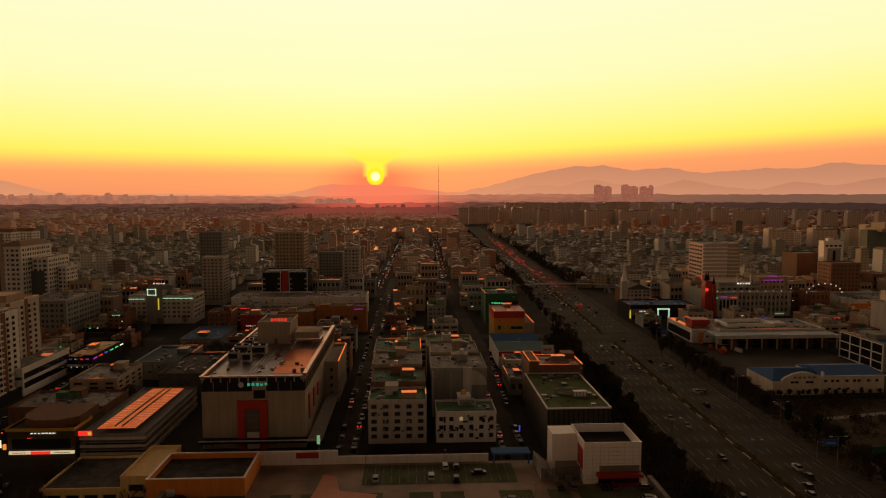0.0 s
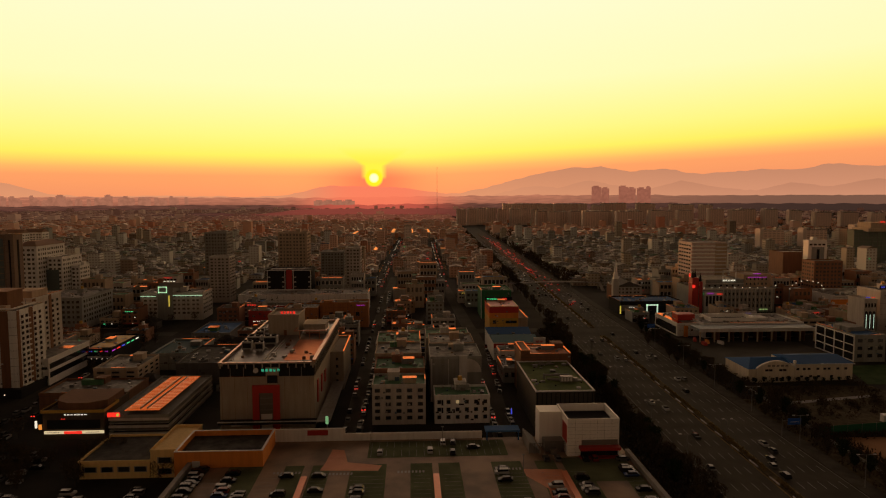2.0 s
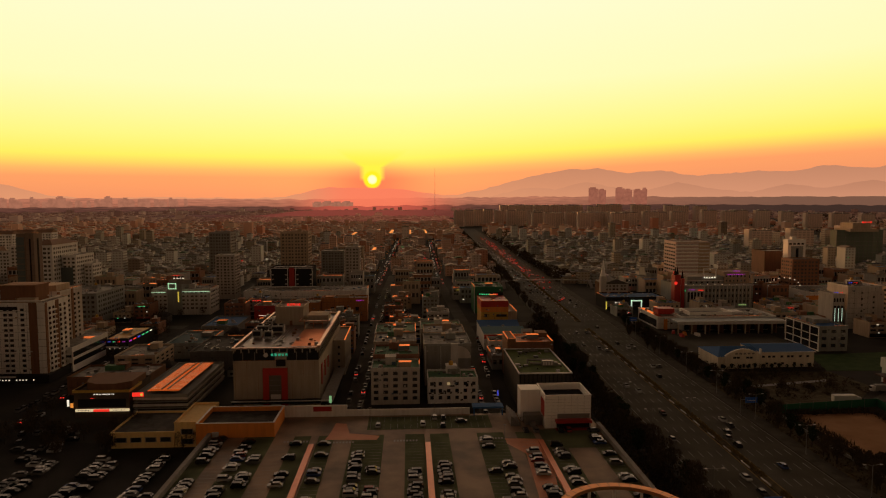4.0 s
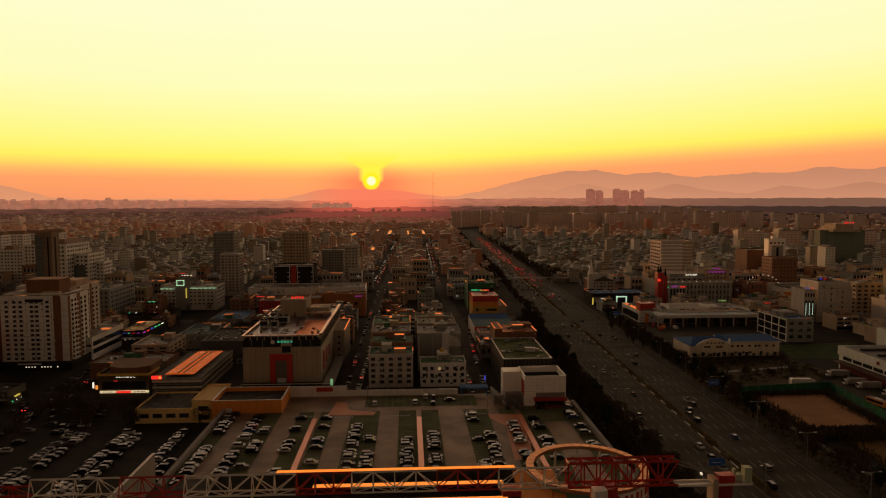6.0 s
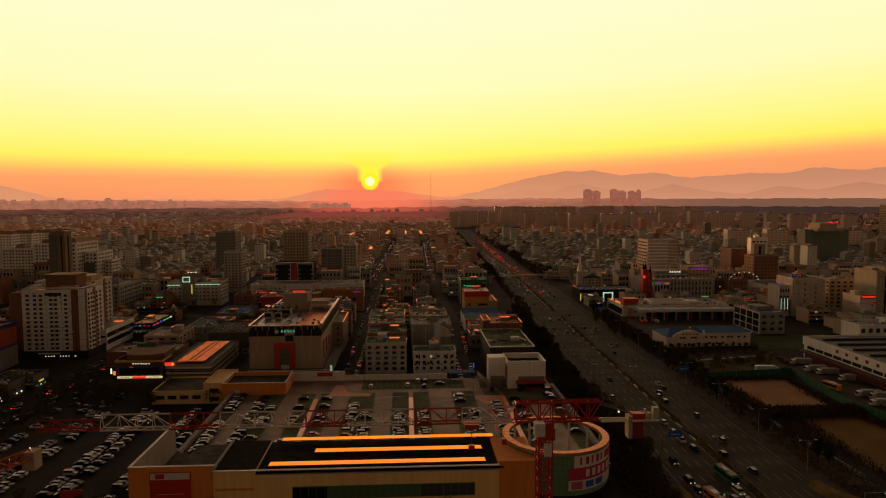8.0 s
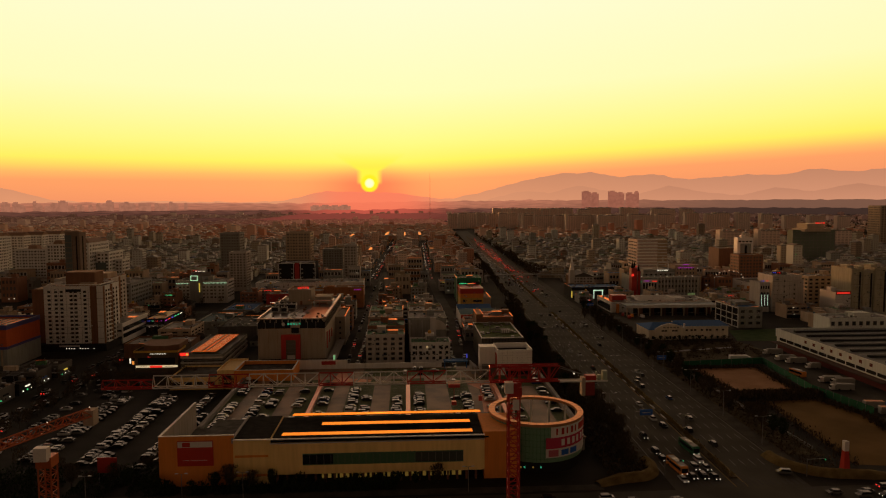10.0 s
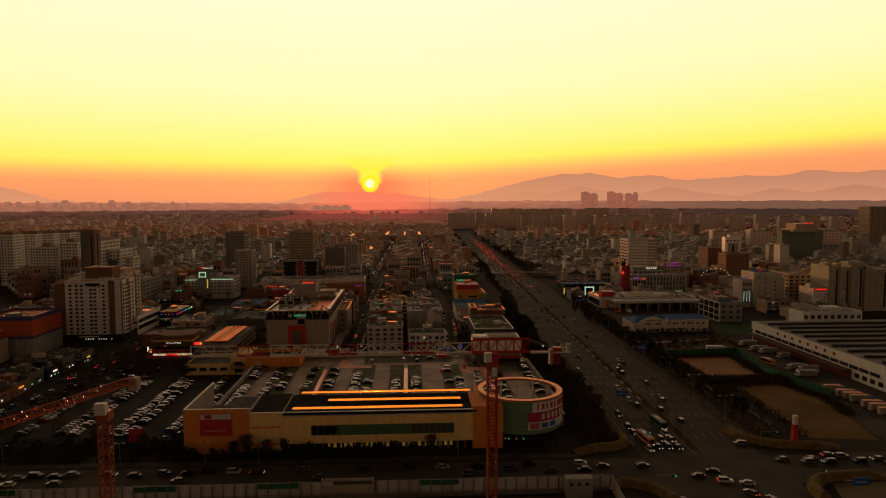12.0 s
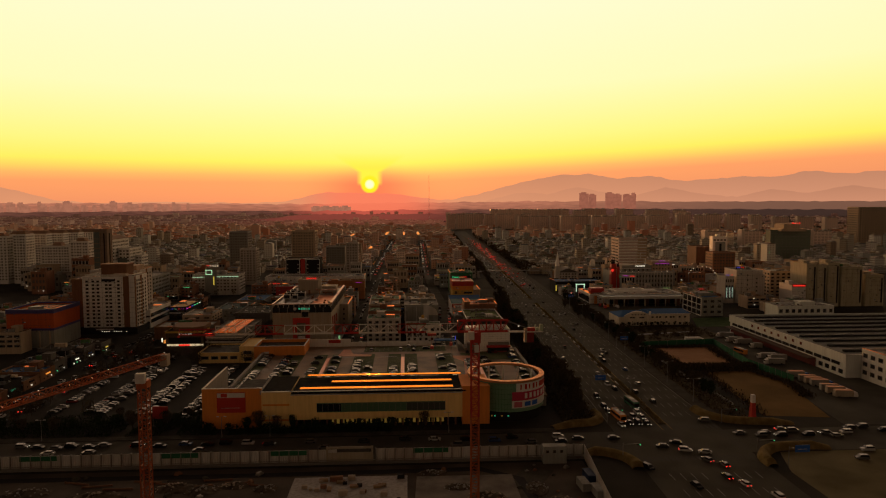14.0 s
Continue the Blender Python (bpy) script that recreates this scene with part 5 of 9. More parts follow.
for i, (x0, x1) in enumerate(((-5, 9.5), (-14, -5), (-22, -14), (-33, -22), (-40, -33), (-54, -40), (-62, -54), (-73, -62), (-83, -73))):
    if i == 0:
        lattice((x0, 0, 51.6), (x1, 0, 51.6), 1.6, 3.2, 2.0, RED_DARK, crane, "jib_section", "red lattice jib section")
    else:
        red = i in (2, 4, 6, 8)
        lattice((x0, 0, 51.6), (x1, 0, 51.6), 1.5, 2.4 if i < 8 else 1.6, 2.6, RED_DARK if red else CRANE_WHITE, crane, "jib_section", "red lattice jib section" if red else "white lattice jib section", tri=True, chord=0.19)
part("trolley", Geo().box(-13.6, -11.2, -1, 1, 50.7, 51.4).beam((-12.4, 0, 50.7), (-12.4, 0, 47.5), 0.08).box(-12.9, -11.9, -0.4, 0.4, 46.8, 47.6), RED_DARK, crane)
part("counter_jib", Geo().box(9.5, 19.6, -0.8, -0.6, 51.3, 51.6).box(9.5, 19.6, 0.6, 0.8, 51.3, 51.6).box(9.5, 19, -0.6, 0.6, 51.35, 51.42), CRANE_WHITE, crane)
part("tie_bar", Geo().beam((9.3, 0.6, 54.6), (16.5, 0.6, 51.8), 0.12).beam((9.3, -0.6, 54.4), (18.0, -0.6, 51.7), 0.12), STEEL, crane)
part("counterweight", Geo().box(14.9, 16.9, -0.7, 0.7, 48.4, 51.2), plain("dark_red_ballast", (0.22, 0.02, 0.014), 0.8), crane, "dark red counterweight block")
part("winch", Geo().box(15.0, 17.2, -0.7, 0.7, 51.6, 52.6), RED_DARK, crane)
part("weight_frame", Geo().box(14.2, 14.9, -0.9, 0.9, 48.4, 52.2), BEIGE, crane)
part("control_cabinet", Geo().box(18.6, 19.6, -0.5, 0.5, 51.6, 53.5).box(17.5, 18.3, -0.5, 0.5, 51.6, 52.6).box(17.2, 17.5, -0.3, 0.3, 52.6, 53.3), plain("pale_green_cabinet", (0.35, 0.42, 0.30), 0.6), crane)
part("work_lamp", Geo().tube((12.4, -1.0, 53.2), (12.4, -1.25, 53.2), 0.16, None, 10), N_LAMP, crane)
part("hook_block", Geo().box(-7.3, -6.5, -0.3, 0.3, 47.6, 48.6).beam((-6.9, 0, 48.6), (-6.9, 0, 51.6), 0.05), RED, crane)
crane = thing("tower_crane", pose(-84.5, -70, 0), "orange tower crane with a long orange jib", "tower crane")
for i in range(8):
    lattice((0, 1.2, i * 4.9), (0, 1.2, (i + 1) * 4.9), 2.3, 2.3, 1.7, CRANE_ORANGE, crane, "mast_section")
part("slewing_unit", Geo().box(-1.4, 1.4, -1.4, 1.4, 39.2, 41.2), CRANE_ORANGE, crane)
part("cabin", Geo().box(-1.2, 1.2, -2.4, -0.9, 40.8, 43.4), PALE, crane)
for i in range(9):
    a = Vector((-2.2, 21.5, 41.8)).lerp(Vector((-37, -66, 41.8)), i / 9)
    b = Vector((-2.2, 21.5, 41.8)).lerp(Vector((-37, -66, 41.8)), (i + 1) / 9)
    lattice(a, b, 1.5, 1.7, 2.2, CRANE_ORANGE, crane, "jib_section", tri=True)
    part("jib_lamp", Geo().box(a.x - 0.1, a.x + 0.1, a.y - 0.1, a.y + 0.1, 43.5, 43.75), N_LAMP, crane)
part("counterweight", Geo().box(-3.4, -1.2, 21, 23.5, 39.6, 43), BEIGE, crane)


# ---- building site in front ----
TIMBER = plain("raw_sawn_timber", (0.30, 0.19, 0.10), 0.8)
hoarding = thing("site_hoarding", pose(0, -28.2, 0), "tall pale steel hoarding round the building site", "fence")
PANEL = Geo()
wave = [(0.2 * i, -0.1 if i % 4 in (1, 2) else 0.0) for i in range(16)]
PANEL.prism(wave + [(3.0, 0.06), (0.0, 0.06)], 0.1, 5.0)
PANEL_ME = PANEL.mesh("panel", plaster("pale_steel_sheet", (0.54, 0.535, 0.52), 0.25, vary=True))
POST_ME = Geo().box(-0.12, 0.12, -0.35, 0.15, 0, 5.2).mesh("post", STEEL)
k = Geo()
for i in range(78):
    x = -206.6 + i * 3.25
    if -39 < x < -27:
        continue
    part("panel", PANEL_ME, None, hoarding, "", Matrix.Translation((x, 0, 0)))
    part("post", POST_ME, None, hoarding, "", Matrix.Translation((x - 0.07, 0, 0)))
for i in range(14):
    m = Matrix.Translation((47.2 - i * 0.28, -i * 3.25, 0)) @ Matrix.Rotation(radians(-95), 4, "Z")
    part("panel", PANEL_ME, None, hoarding, "", m)
for x0 in (-142, -96, -60, -12):
    part("green_board", Geo().box(x0, x0 + 12, -0.3, -0.14, 3.3, 4.9), GREEN_NET, hoarding)
part("gate", Geo().box(-41, -26, -0.1, 0.1, 0.3, 3.9).box(-41.4, -40.8, -0.4, 0.3, 0, 6).box(-26.2, -25.6, -0.4, 0.3, 0, 6).box(-41, -26, -0.3, 0.2, 5.2, 5.9), plaster("gate_sheet", (0.40, 0.35, 0.27), 0.25), hoarding)
part("base_rail", Geo().box(-205, 48, -0.9, -0.5, 0, 1.0).box(-205, 48, -0.85, -0.75, 1.5, 1.65), STEEL, hoarding)
solid("site_floor", Geo().box(-260, 46, -120, -31, -0.05, 0.06), ground_mat("site_mud", (0.055, 0.045, 0.035), (0.12, 0.10, 0.08), 0.06), "muddy churned building-site ground", "ground", "structure")
solid("site_road", strip([(12, -120), (16, -60), (30, -36)], 5, 5, 0.09), PAVING, "pale site road", "road", "structure")
solid("trench", strip([(-200, -36), (-60, -36.5), (10, -35.5), (22, -44), (24, -60)], 1.6, 1.6, 0.12), BLACK, "dark trench edge along the site hoarding", "trench", "structure")
for i in range(9):
    t = thing("steel_beam", pose(-118 + i * 7.3, -40 - (i % 3) * 2.4, 0.1, 0, 0, (i * 23) % 30 - 15), "long dark steel beam lying on the site ground", "beam", "site beams")
    part("flange", Geo().box(-4.5, 4.5, -0.2, 0.2, 0, 0.06).box(-4.5, 4.5, -0.03, 0.03, 0.06, 0.4).box(-4.5, 4.5, -0.2, 0.2, 0.4, 0.46), BROWN, t)
solid("concrete_apron", Geo().prism([(-11, -40.5), (20, -40.5), (20, -62), (-12, -62)], -0.05, 0.14), ground_mat("rough_concrete", (0.15, 0.135, 0.115), (0.26, 0.235, 0.20), 0.15), "rough pale concrete apron on the site", "ground", "structure")
t = thing("concrete_slab", pose(-44, -54, 0), "pale concrete slab with building materials on it", "slab")
part("slab", Geo().box(-6, 30, -18, 13.8, 0, 0.5), plaster("pale_concrete_topping", (0.50, 0.48, 0.45), 0.5), t)
rs = random.Random(11)
for _ in range(22):
    x, y, s = rs.uniform(-4, 28), rs.uniform(-14, 12), rs.uniform(0.5, 1.3)
    part("pallet_stack", Geo().box(x - s, x + s, y - s * 0.6, y + s * 0.6, 0.5, 0.5 + s * 1.2).box(x - s * 0.9, x + s * 0.9, y - s * 0.7, y + s * 0.7, 0.5, 0.8), rs.choice([BROWN, BEIGE, BLACK]), t)
for _ in range(44):
    x, y, s = rs.uniform(-120, 40), rs.uniform(-62, -33), rs.uniform(0.4, 1.2)
    if -54 < x < -12 and y < -36:
        continue
    t = thing("material_pile", pose(x, y, 0.06, 0, 0, rs.uniform(0, 90)), "stack of building materials on the site ground", "material pile", "site piles")
    part("board", Geo().box(-s, s, -s * 0.6, s * 0.6, 0, s * 0.5).taper(-s * 0.9, s * 0.7, -s * 0.5, s * 0.5, s * 0.5, s * 0.95, 0.2, 0.15), rs.choice([ASPHALT, ASPHALT, BROWN, BROWN, STEEL]), t)
SITE_BLUE = plain("dull_blue_steel", (0.022, 0.045, 0.11), 0.7)
t = thing("site_office", pose(36, -31.2, 0), "white container site office beside the hoarding", "site office")
part("body", Geo().box(-4, 4, -1.6, 1.6, 0.1, 6.0), FILLER[3], t)
for i in range(3):
    window_at(t, -2.6 + i * 2.4, -1.6, 3.8, 1.1, 1.0)
for x, y, m in ((44, -46, SITE_BLUE), (40.5, -52, FILLER[3]), (43.5, -57, FILLER[3])):
    t = thing("container", pose(x, y, 0, 0, 0, 4), "steel storage container on the site", "container")
    part("body", Geo().box(-1.2, 1.2, -3, 3, 0.1, 2.5).box(-1.28, 1.28, -3.05, 3.05, 2.5, 2.62), m, t)
    k = Geo()
    for v in range(8):
        k.box(-1.27, 1.27, -2.9 + v * 0.78, -2.55 + v * 0.78, 0.2, 2.45)
    part("side_rib", k, m, t)
    part("door_leaf", Geo().box(-1.1, -0.05, -3.1, -3.0, 0.25, 2.4).box(0.05, 1.1, -3.1, -3.0, 0.25, 2.4), m, t)
# spoil heaps, rubble and timber on the building site
side = random.Random(63)
HEAP = ground_mat("site_spoil", (0.045, 0.036, 0.027), (0.13, 0.108, 0.082), 0.5)
for x, y, w, d, h in ((-86, -45, 7, 4, 1.6), (-77, -47, 6, 4, 1.3), (-68, -44, 5, 3, 1.1), (-58, -47, 4, 3, 1.2), (-108, -50, 9, 4, 1.5), (-130, -46, 8, 4, 1.3), (-6, -37.6, 5, 2, 0.9), (26, -52, 3.6, 6, 1.4), (32, -62, 4, 6, 1.7), (2, -49, 5, 3.2, 0.9), (10, -56, 6, 3.4, 1.2)):
    n, rings, k = 18, 6, Geo()
    vs = [(0, 0, h)]
    for r in range(1, rings + 1):
        for a in range(n):
            u = r / rings
            rough_ = 1 + 0.28 * noise.noise((x + 1.7 * math.cos(a * 0.35) * u * 2, y + 1.7 * math.sin(a * 0.35) * u * 2, r * 0.6))
            vs.append((w * u * rough_ * math.cos(a * 2 * math.pi / n), d * u * rough_ * math.sin(a * 2 * math.pi / n), max(0.0, h * (1 - u) ** 0.8 * (1 + 0.5 * noise.noise((a * 0.9, r * 1.3, x)))) if r < rings else -0.05))
    fs = [(0, 1 + a, 1 + (a + 1) % n) for a in range(n)]
    fs += [(1 + (r - 1) * n + a, 1 + r * n + a, 1 + r * n + (a + 1) % n, 1 + (r - 1) * n + (a + 1) % n) for r in range(1, rings) for a in range(n)]
    t = thing("spoil_heap", pose(x, y, 0.06), "heap of dark spoil and rubble on the site", "heap", "spoil heaps")
    part("heap", k.add(vs, fs), HEAP, t)
    k = Geo()
    for _ in range(34):
        a, u, s_ = side.uniform(0, 6.28), side.random(), side.uniform(0.12, 0.42)
        m = Matrix.Translation((w * u * math.cos(a), d * u * math.sin(a), max(0.05, h * (1 - u) ** 0.8))) @ Euler((side.uniform(-0.5, 0.5), side.uniform(-0.5, 0.5), side.uniform(0, 6))).to_matrix().to_4x4()
        k.box(-s_, s_, -s_ * 0.7, s_ * 0.7, -s_ * 0.4, s_ * 0.4, m)
    tagged(part("rubble", k, side.choice([CONCRETE, CONCRETE, BEIGE]), t), kind="stuff")
for i in range(6):
    t = thing("timber_stack", pose(side.uniform(-46, -18), side.uniform(-50, -42.5), 0.5, 0, 0, side.choice([0, 0, 90, 8])), "stack of sawn timber on the concrete slab", "timber", "timber stacks")
    for j in range(3):
        for v in range(3):
            part("plank", Geo().box(-1.3, 1.3, -0.62 + v * 0.42, -0.24 + v * 0.42, j * 0.24, j * 0.24 + 0.2), TIMBER, t)


# ---- buildings on the left ----
t = block("apartment_tower", -233.5, -199, 207, 229, 38.2, WHITE, "white thirteen-storey apartment tower with brown corner stripes", 0, 0, 0, ROOF_GREY, head=False, shop=False)
for j in range(13):
    z = 5.0 + j * 2.5
    for x in (-14.2, -10.2, -7.0, -1.4, 1.2, 6.6):
        window_at(t, x, -11, z, 1.8, 1.3)
    for y in (-6.6, -3.2, 3.2, 7.4):
        window_at(t, 17.25, y, z, 2.0, 1.4, 90)
        part("balcony", Geo().box(17.25, 18.3, y - 1.6, y + 1.6, z - 0.75, z - 0.15), WHITE, t)
part("west_wing", Geo().box(-25.5, -17.3, -8.5, 10.9, 0, 37.0), BROWN, t, "brown rendered set-back wing")
part("front_stripe", Geo().box(9.8, 13.6, -11.3, -11.0, 0, 39.0), BROWN, t)
part("side_stripe", Geo().box(17.1, 17.5, -10.9, -9.0, 0, 39.0), BROWN, t)
part("side_stripe", Geo().box(17.1, 17.5, -1.5, 1.5, 0, 39.0), BROWN, t)
part("attic_slot", Geo().box(-4.5, 4.5, -11.2, -10.9, 35.6, 37.2), BLACK, t)
part("podium", Geo().box(-22, 19.5, -14, 11, 0, 4.2), BLACK, t)
part("podium_sign", Geo().box(-8, 4, -14.2, -14, 3.0, 3.8), PALE, t)
for i in range(9):
    part("podium_light", Geo().box(-4 + i * 1.5 + (i // 4) * 2, -3.5 + i * 1.5 + (i // 4) * 2, -14.2, -14, 1.6, 2.1), N_LAMP, t)
part("roof_frame", Geo().ring(-15.6, 15.6, -10.6, 8, 39.6, 40.2, 0.5), WHITE, t)
part("lift_house", Geo().box(-8, 9, -3, 9, 38, 46.0).box(-8.6, 9.6, -3.6, 9.6, 46.0, 46.7), BROWN, t)
t = block("apartment_tower", -242, -208, 236, 262, 39.5, FILLER[0], "pale apartment tower set back behind its white twin", 0, 0, 0, ROOF_GREY, head=False, shop=False)
for j in range(13):
    for y in (-9.5, -5.5, -1.5, 4.5, 9):
        window_at(t, 17.0, y, 4.5 + j * 2.6, 2.0, 1.4, 90)
for y in (-13.1, 1.0):
    part("side_stripe", Geo().box(16.9, 17.3, y, y + 2.2, 0, 40.0), BROWN, t)
part("roof_room", Geo().box(2, 14, -8, 6, 39.5, 43), FILLER[1], t)
t = thing("black_band_office", pose(-208, 243, 0), "white office with long black window bands", "office")
take(-211, -194, 224, 266)
part("wall", Geo().box(-1, 12, -18, 22, 0, 12.2).ring(-1.2, 12.2, -18.2, 22.2, 12.2, 12.9, 0.4), WHITE, t)
part("roof", Geo().box(-0.8, 11.8, -17.8, 21.8, 12.2, 12.35), ROOF_GREY, t)
part("sunlit_sheet", Geo().box(4, 10, 6, 12, 12.4, 12.5), ROOF_METAL, t)
for z in (3.4, 7.6):
    part("window_band", Geo().box(12, 12.2, -17, 21, z, z + 2.6), GLASS, t)
    part("window_band", Geo().box(8.4, 11.5, -18.2, -18, z, z + 1.2), GLASS, t)
t = block("neon_market", -198, -183.5, 262, 300, 8.2, BLACK, "dark low market hall with neon along the eaves", 0, 0, 0, ROOF_GREY, shop=False, head=False)
for i, m_ in enumerate((N_RED, N_BLUE, N_GREEN, N_RED, N_PURPLE)):
    bars(t, m_, -6.8 + i * 2.7, -4.6 + i * 2.7, -19.2, 7.0, 8.2, 2)
for i, m_ in enumerate((N_PURPLE, N_RED, N_BLUE, N_GREEN, N_GREEN, N_WHITE)):
    part("side_neon", Geo().box(7.4, 7.6, -18 + i * 6, -14.5 + i * 6, 7.2, 7.8), m_, t)
part("white_band", Geo().box(-7.2, 7.3, -19.3, -19.1, 4.0, 5.0), WHITE, t)
part("glazing", Geo().box(-7, 7, -19.2, -19.0, 5.1, 6.8), GLASS, t)
part("roof_sheet", Geo().box(-5, 6, -15, 15, 8.7, 8.9), YELLOW, t)
for i in range(5):
    part("lamp", Geo().box(-6 + i * 2.8, -5.6 + i * 2.8, -19.4, -19.1, 3.4, 3.8), N_LAMP, t)
t = block("tan_house", -170, -150, 214, 240, 10, FILLER[1], "yellow-tan house with stepped gable", 3, 3, 1, shop=False)
block("brick_hall", -178, -142, 184, 206, 7.5, BROWN, "dark brick hall with a low roof", 0, 0, 0, shop=False)
block("long_shed", -136, -112, 223, 262, 9.5, HALL, "long grey shed with a shallow roof", 0, 0, 0, TAR_ROOF, head=False, shop=False)
block("teal_roof_hall", -158, -136, 250, 285, 8, FILLER[3], "grey hall with a teal sheet roof", 0, 0, 0, plain("teal_sheet_roof", (0.028, 0.075, 0.085), 0.8, 0, 0.15), head=False, shop=False)
t = block("business_hotel", -220, -175.5, 392, 415, 19.2, FILLER[0], "pale hotel outlined in green-white neon", 5, 9, 1, win=(0.4, 0.45), shop=False)
part("tower", Geo().box(5 - 15, 16 - 15, -12.2, 6, 0, 25), FILLER[3], t)
part("neon_line", Geo().box(1.5, 22, -12.6, -12.45, 17.75, 18.15), glowing("pale_green_neon", (0.62, 1.0, 0.6), 0.6), t)
part("neon_line", Geo().box(-22, -11, -12.6, -12.45, 17.35, 17.7), bpy.data.materials["pale_green_neon"], t)
part("neon_frame", Geo().box(-9.2, -3, -12.55, -12.4, 20, 20.6).box(-9.2, -3, -12.55, -12.4, 24, 24.6).box(-9.2, -8.6, -12.55, -12.4, 20, 24.6).box(-3.6, -3, -12.55, -12.4, 20, 24.6), bpy.data.materials["pale_green_neon"], t)
bars(t, N_YELLOW, -2.2, -0.6, -12.5, 10, 18, 1)
bars(t, N_LAMP, -6, 5, -12.4, 27.6, 29.2, 4)
part("sign_frame", Geo().box(-8.5, 8.5, -12.3, -12.0, 24, 27.4), STEEL, t)
for args in (
    ("white_tower", -194, -177, 470, 488, 38.5, FILLER[0], "tall pale tower block with dark windows", 13, 6, 1),
    ("tower_block", -154, -126, 560, 585, 54, FILLER[1], "tan tower block with square windows", 15, 5, 1),
    ("tower_block", -112, -89, 555, 580, 35, FILLER[3], "grey tower block with dark windows", 11, 6, 1),
    ("slim_tower", -85, -71, 527, 548, 41, FILLER[0], "slim pale tower block with a lit roof sign", 12, 3, 1),
    ("office_block", -275, -245, 358, 404, 21, FILLER[3], "grey office block with regular windows", 5, 10, 1),
    ("tower_block", -250, -226, 640, 665, 50, FILLER[3], "dark grey tower block among low houses", 13, 5, 1),
    ("tower_block", -105, -75, 640, 660, 33, FILLER[1], "tan tower block among low houses", 10, 5, 1),
):
    block(*args, shop=False)
DULL_BROWN = plaster("dull_brown_render", (0.27, 0.19, 0.14), 0.3)
TAN_ROOF = plain("tan_roof_tile", (0.30, 0.185, 0.12), 0.85)
SLATE_GLASS = plain("slate_glass_panels", (0.10, 0.125, 0.12), 0.35, 0, 0.4)
t = block("brown_tower", -281, -270, 328, 338, 65.5, DULL_BROWN, "tall brown tower with a slate glass half", 0, 0, 1, shop=False, head=False)
part("glass_half", Geo().box(-5.6, -0.6, -5.3, -5.0, 3, 64), SLATE_GLASS, t, "slate grey glass half of the front")
for z in range(6, 62, 4):
    part("floor_band", Geo().box(-5.6, -0.6, -5.45, -5.3, z, z + 0.5), DULL_BROWN, t)
part("dark_slot", Geo().box(2.6, 3.6, -5.2, -5.0, 4, 63), BLACK, t)
part("side_slot", Geo().box(5.4, 5.7, -1.2, 0.6, 4, 63), BLACK, t)
t = block("white_tower", -318, -303, 412, 452, 52, WHITE, "white apartment tower with a tan hipped top", 14, 3, 1, shop=False, head=False)
part("hip_roof", Geo().taper(-8.2, 8.2, -20.4, 20.4, 53, 56.5, 6, 8), TAN_ROOF, t)
t = block("white_tower", -302, -291, 424, 454, 43, WHITE, "white apartment tower with slate blue lower panels", 12, 4, 1, shop=False)
part("slate_panel", Geo().box(-6.4, 3.0, -15.6, -15.3, 4, 34), SLATE_GLASS, t)
block("white_wing", -290.5, -284, 436, 452, 35, WHITE, "stepped white wing of the apartment tower", 10, 2, 1, shop=False)
for x0, x1, y0, h in ((-419, -386.5, 500, 41), (-386, -366, 498, 46), (-448, -434, 500, 54), (-470, -452, 496, 52), (-505, -476, 486, 50), (-560, -512, 470, 50)):
    t = block("apartment_slab", x0, x1, y0, y0 + 16, h, WHITE, "white apartment slab with dark windows", int(h / 3.3), max(3, int((x1 - x0) / 5)), 1, shop=False, head=False)
    part("roof_room", Geo().taper(-5, 5, -5, 5, h, h + 4.5, 1.5, 1.5), TAN_ROOF, t)
for i in range(5):
    x0, y0, h = -486 + i * 5.0, 560 + i * 30, 51 - i * 0.6
    t = block("apartment_slab", x0, x0 + 21, y0, y0 + 14, h, WHITE, "white apartment slab with a tan pitched roof", 15, 3, 1, shop=False, head=False)
    for a in (-5.2, 5.2):
        part("pitched_roof", Geo().taper(a - 5.2, a + 5.2, -7.4, 7.4, h + 0.9, h + 4.6, 0.3, 6.5), TAN_ROOF, t)
t = block("frame_office", -142, -106, 452, 474, 29.0, BLACK, "dark office with white framed facade and a red middle bay", 0, 0, 1, shop=False)
for x in (-17.9, -3.6, 3.2, 17.4):
    part("white_pier", Geo().box(x, x + 0.5, -11.4, -11, 2, 29.0), WHITE, t)
part("white_beam", Geo().box(-17.9, 17.9, -11.35, -11, 28.8, 29.4), WHITE, t)
for z in (7, 11, 15, 19, 23):
    for x in (-16.9, -5.6, 4.2, 15.6):
        part("white_tick", Geo().box(x, x + 1.6, -11.3, -11, z, z + 0.9), FILLER[0], t)
part("red_bay", Geo().box(-2.2, 2.4, -11.5, -11, 2, 29.5), RED_DARK, t)
t = block("long_hall", -155, -57, 411, 440, 14.2, WHITE, "long white hall with a flat roof", 0, 0, 0, ROOF_GREY, shop=False, head=False)
part("fascia_band", Geo().box(-49, 49, -14.8, -14.5, 7, 9), FILLER[3], t)
UMBER = plaster("umber_render", (0.46, 0.185, 0.06), 0.3)
t = block("orange_hall", -86, -53, 357, 370, 16.4, UMBER, "umber-orange market hall with a neon sign", 0, 0, 0, ROOF_GREY, shop=False, head=False)
bars(t, N_PURPLE, 8, 15, -6.6, 14.6, 15.9, 6)
part("roof_room", Geo().box(-14, -8, -5, 2, 16.4, 18.0), UMBER, t)
for i in range(3):
    part("wall_opening", Geo().box(-10 + i * 9, -7.5 + i * 9, -6.62, -6.45, 8, 10.5), BLACK, t)
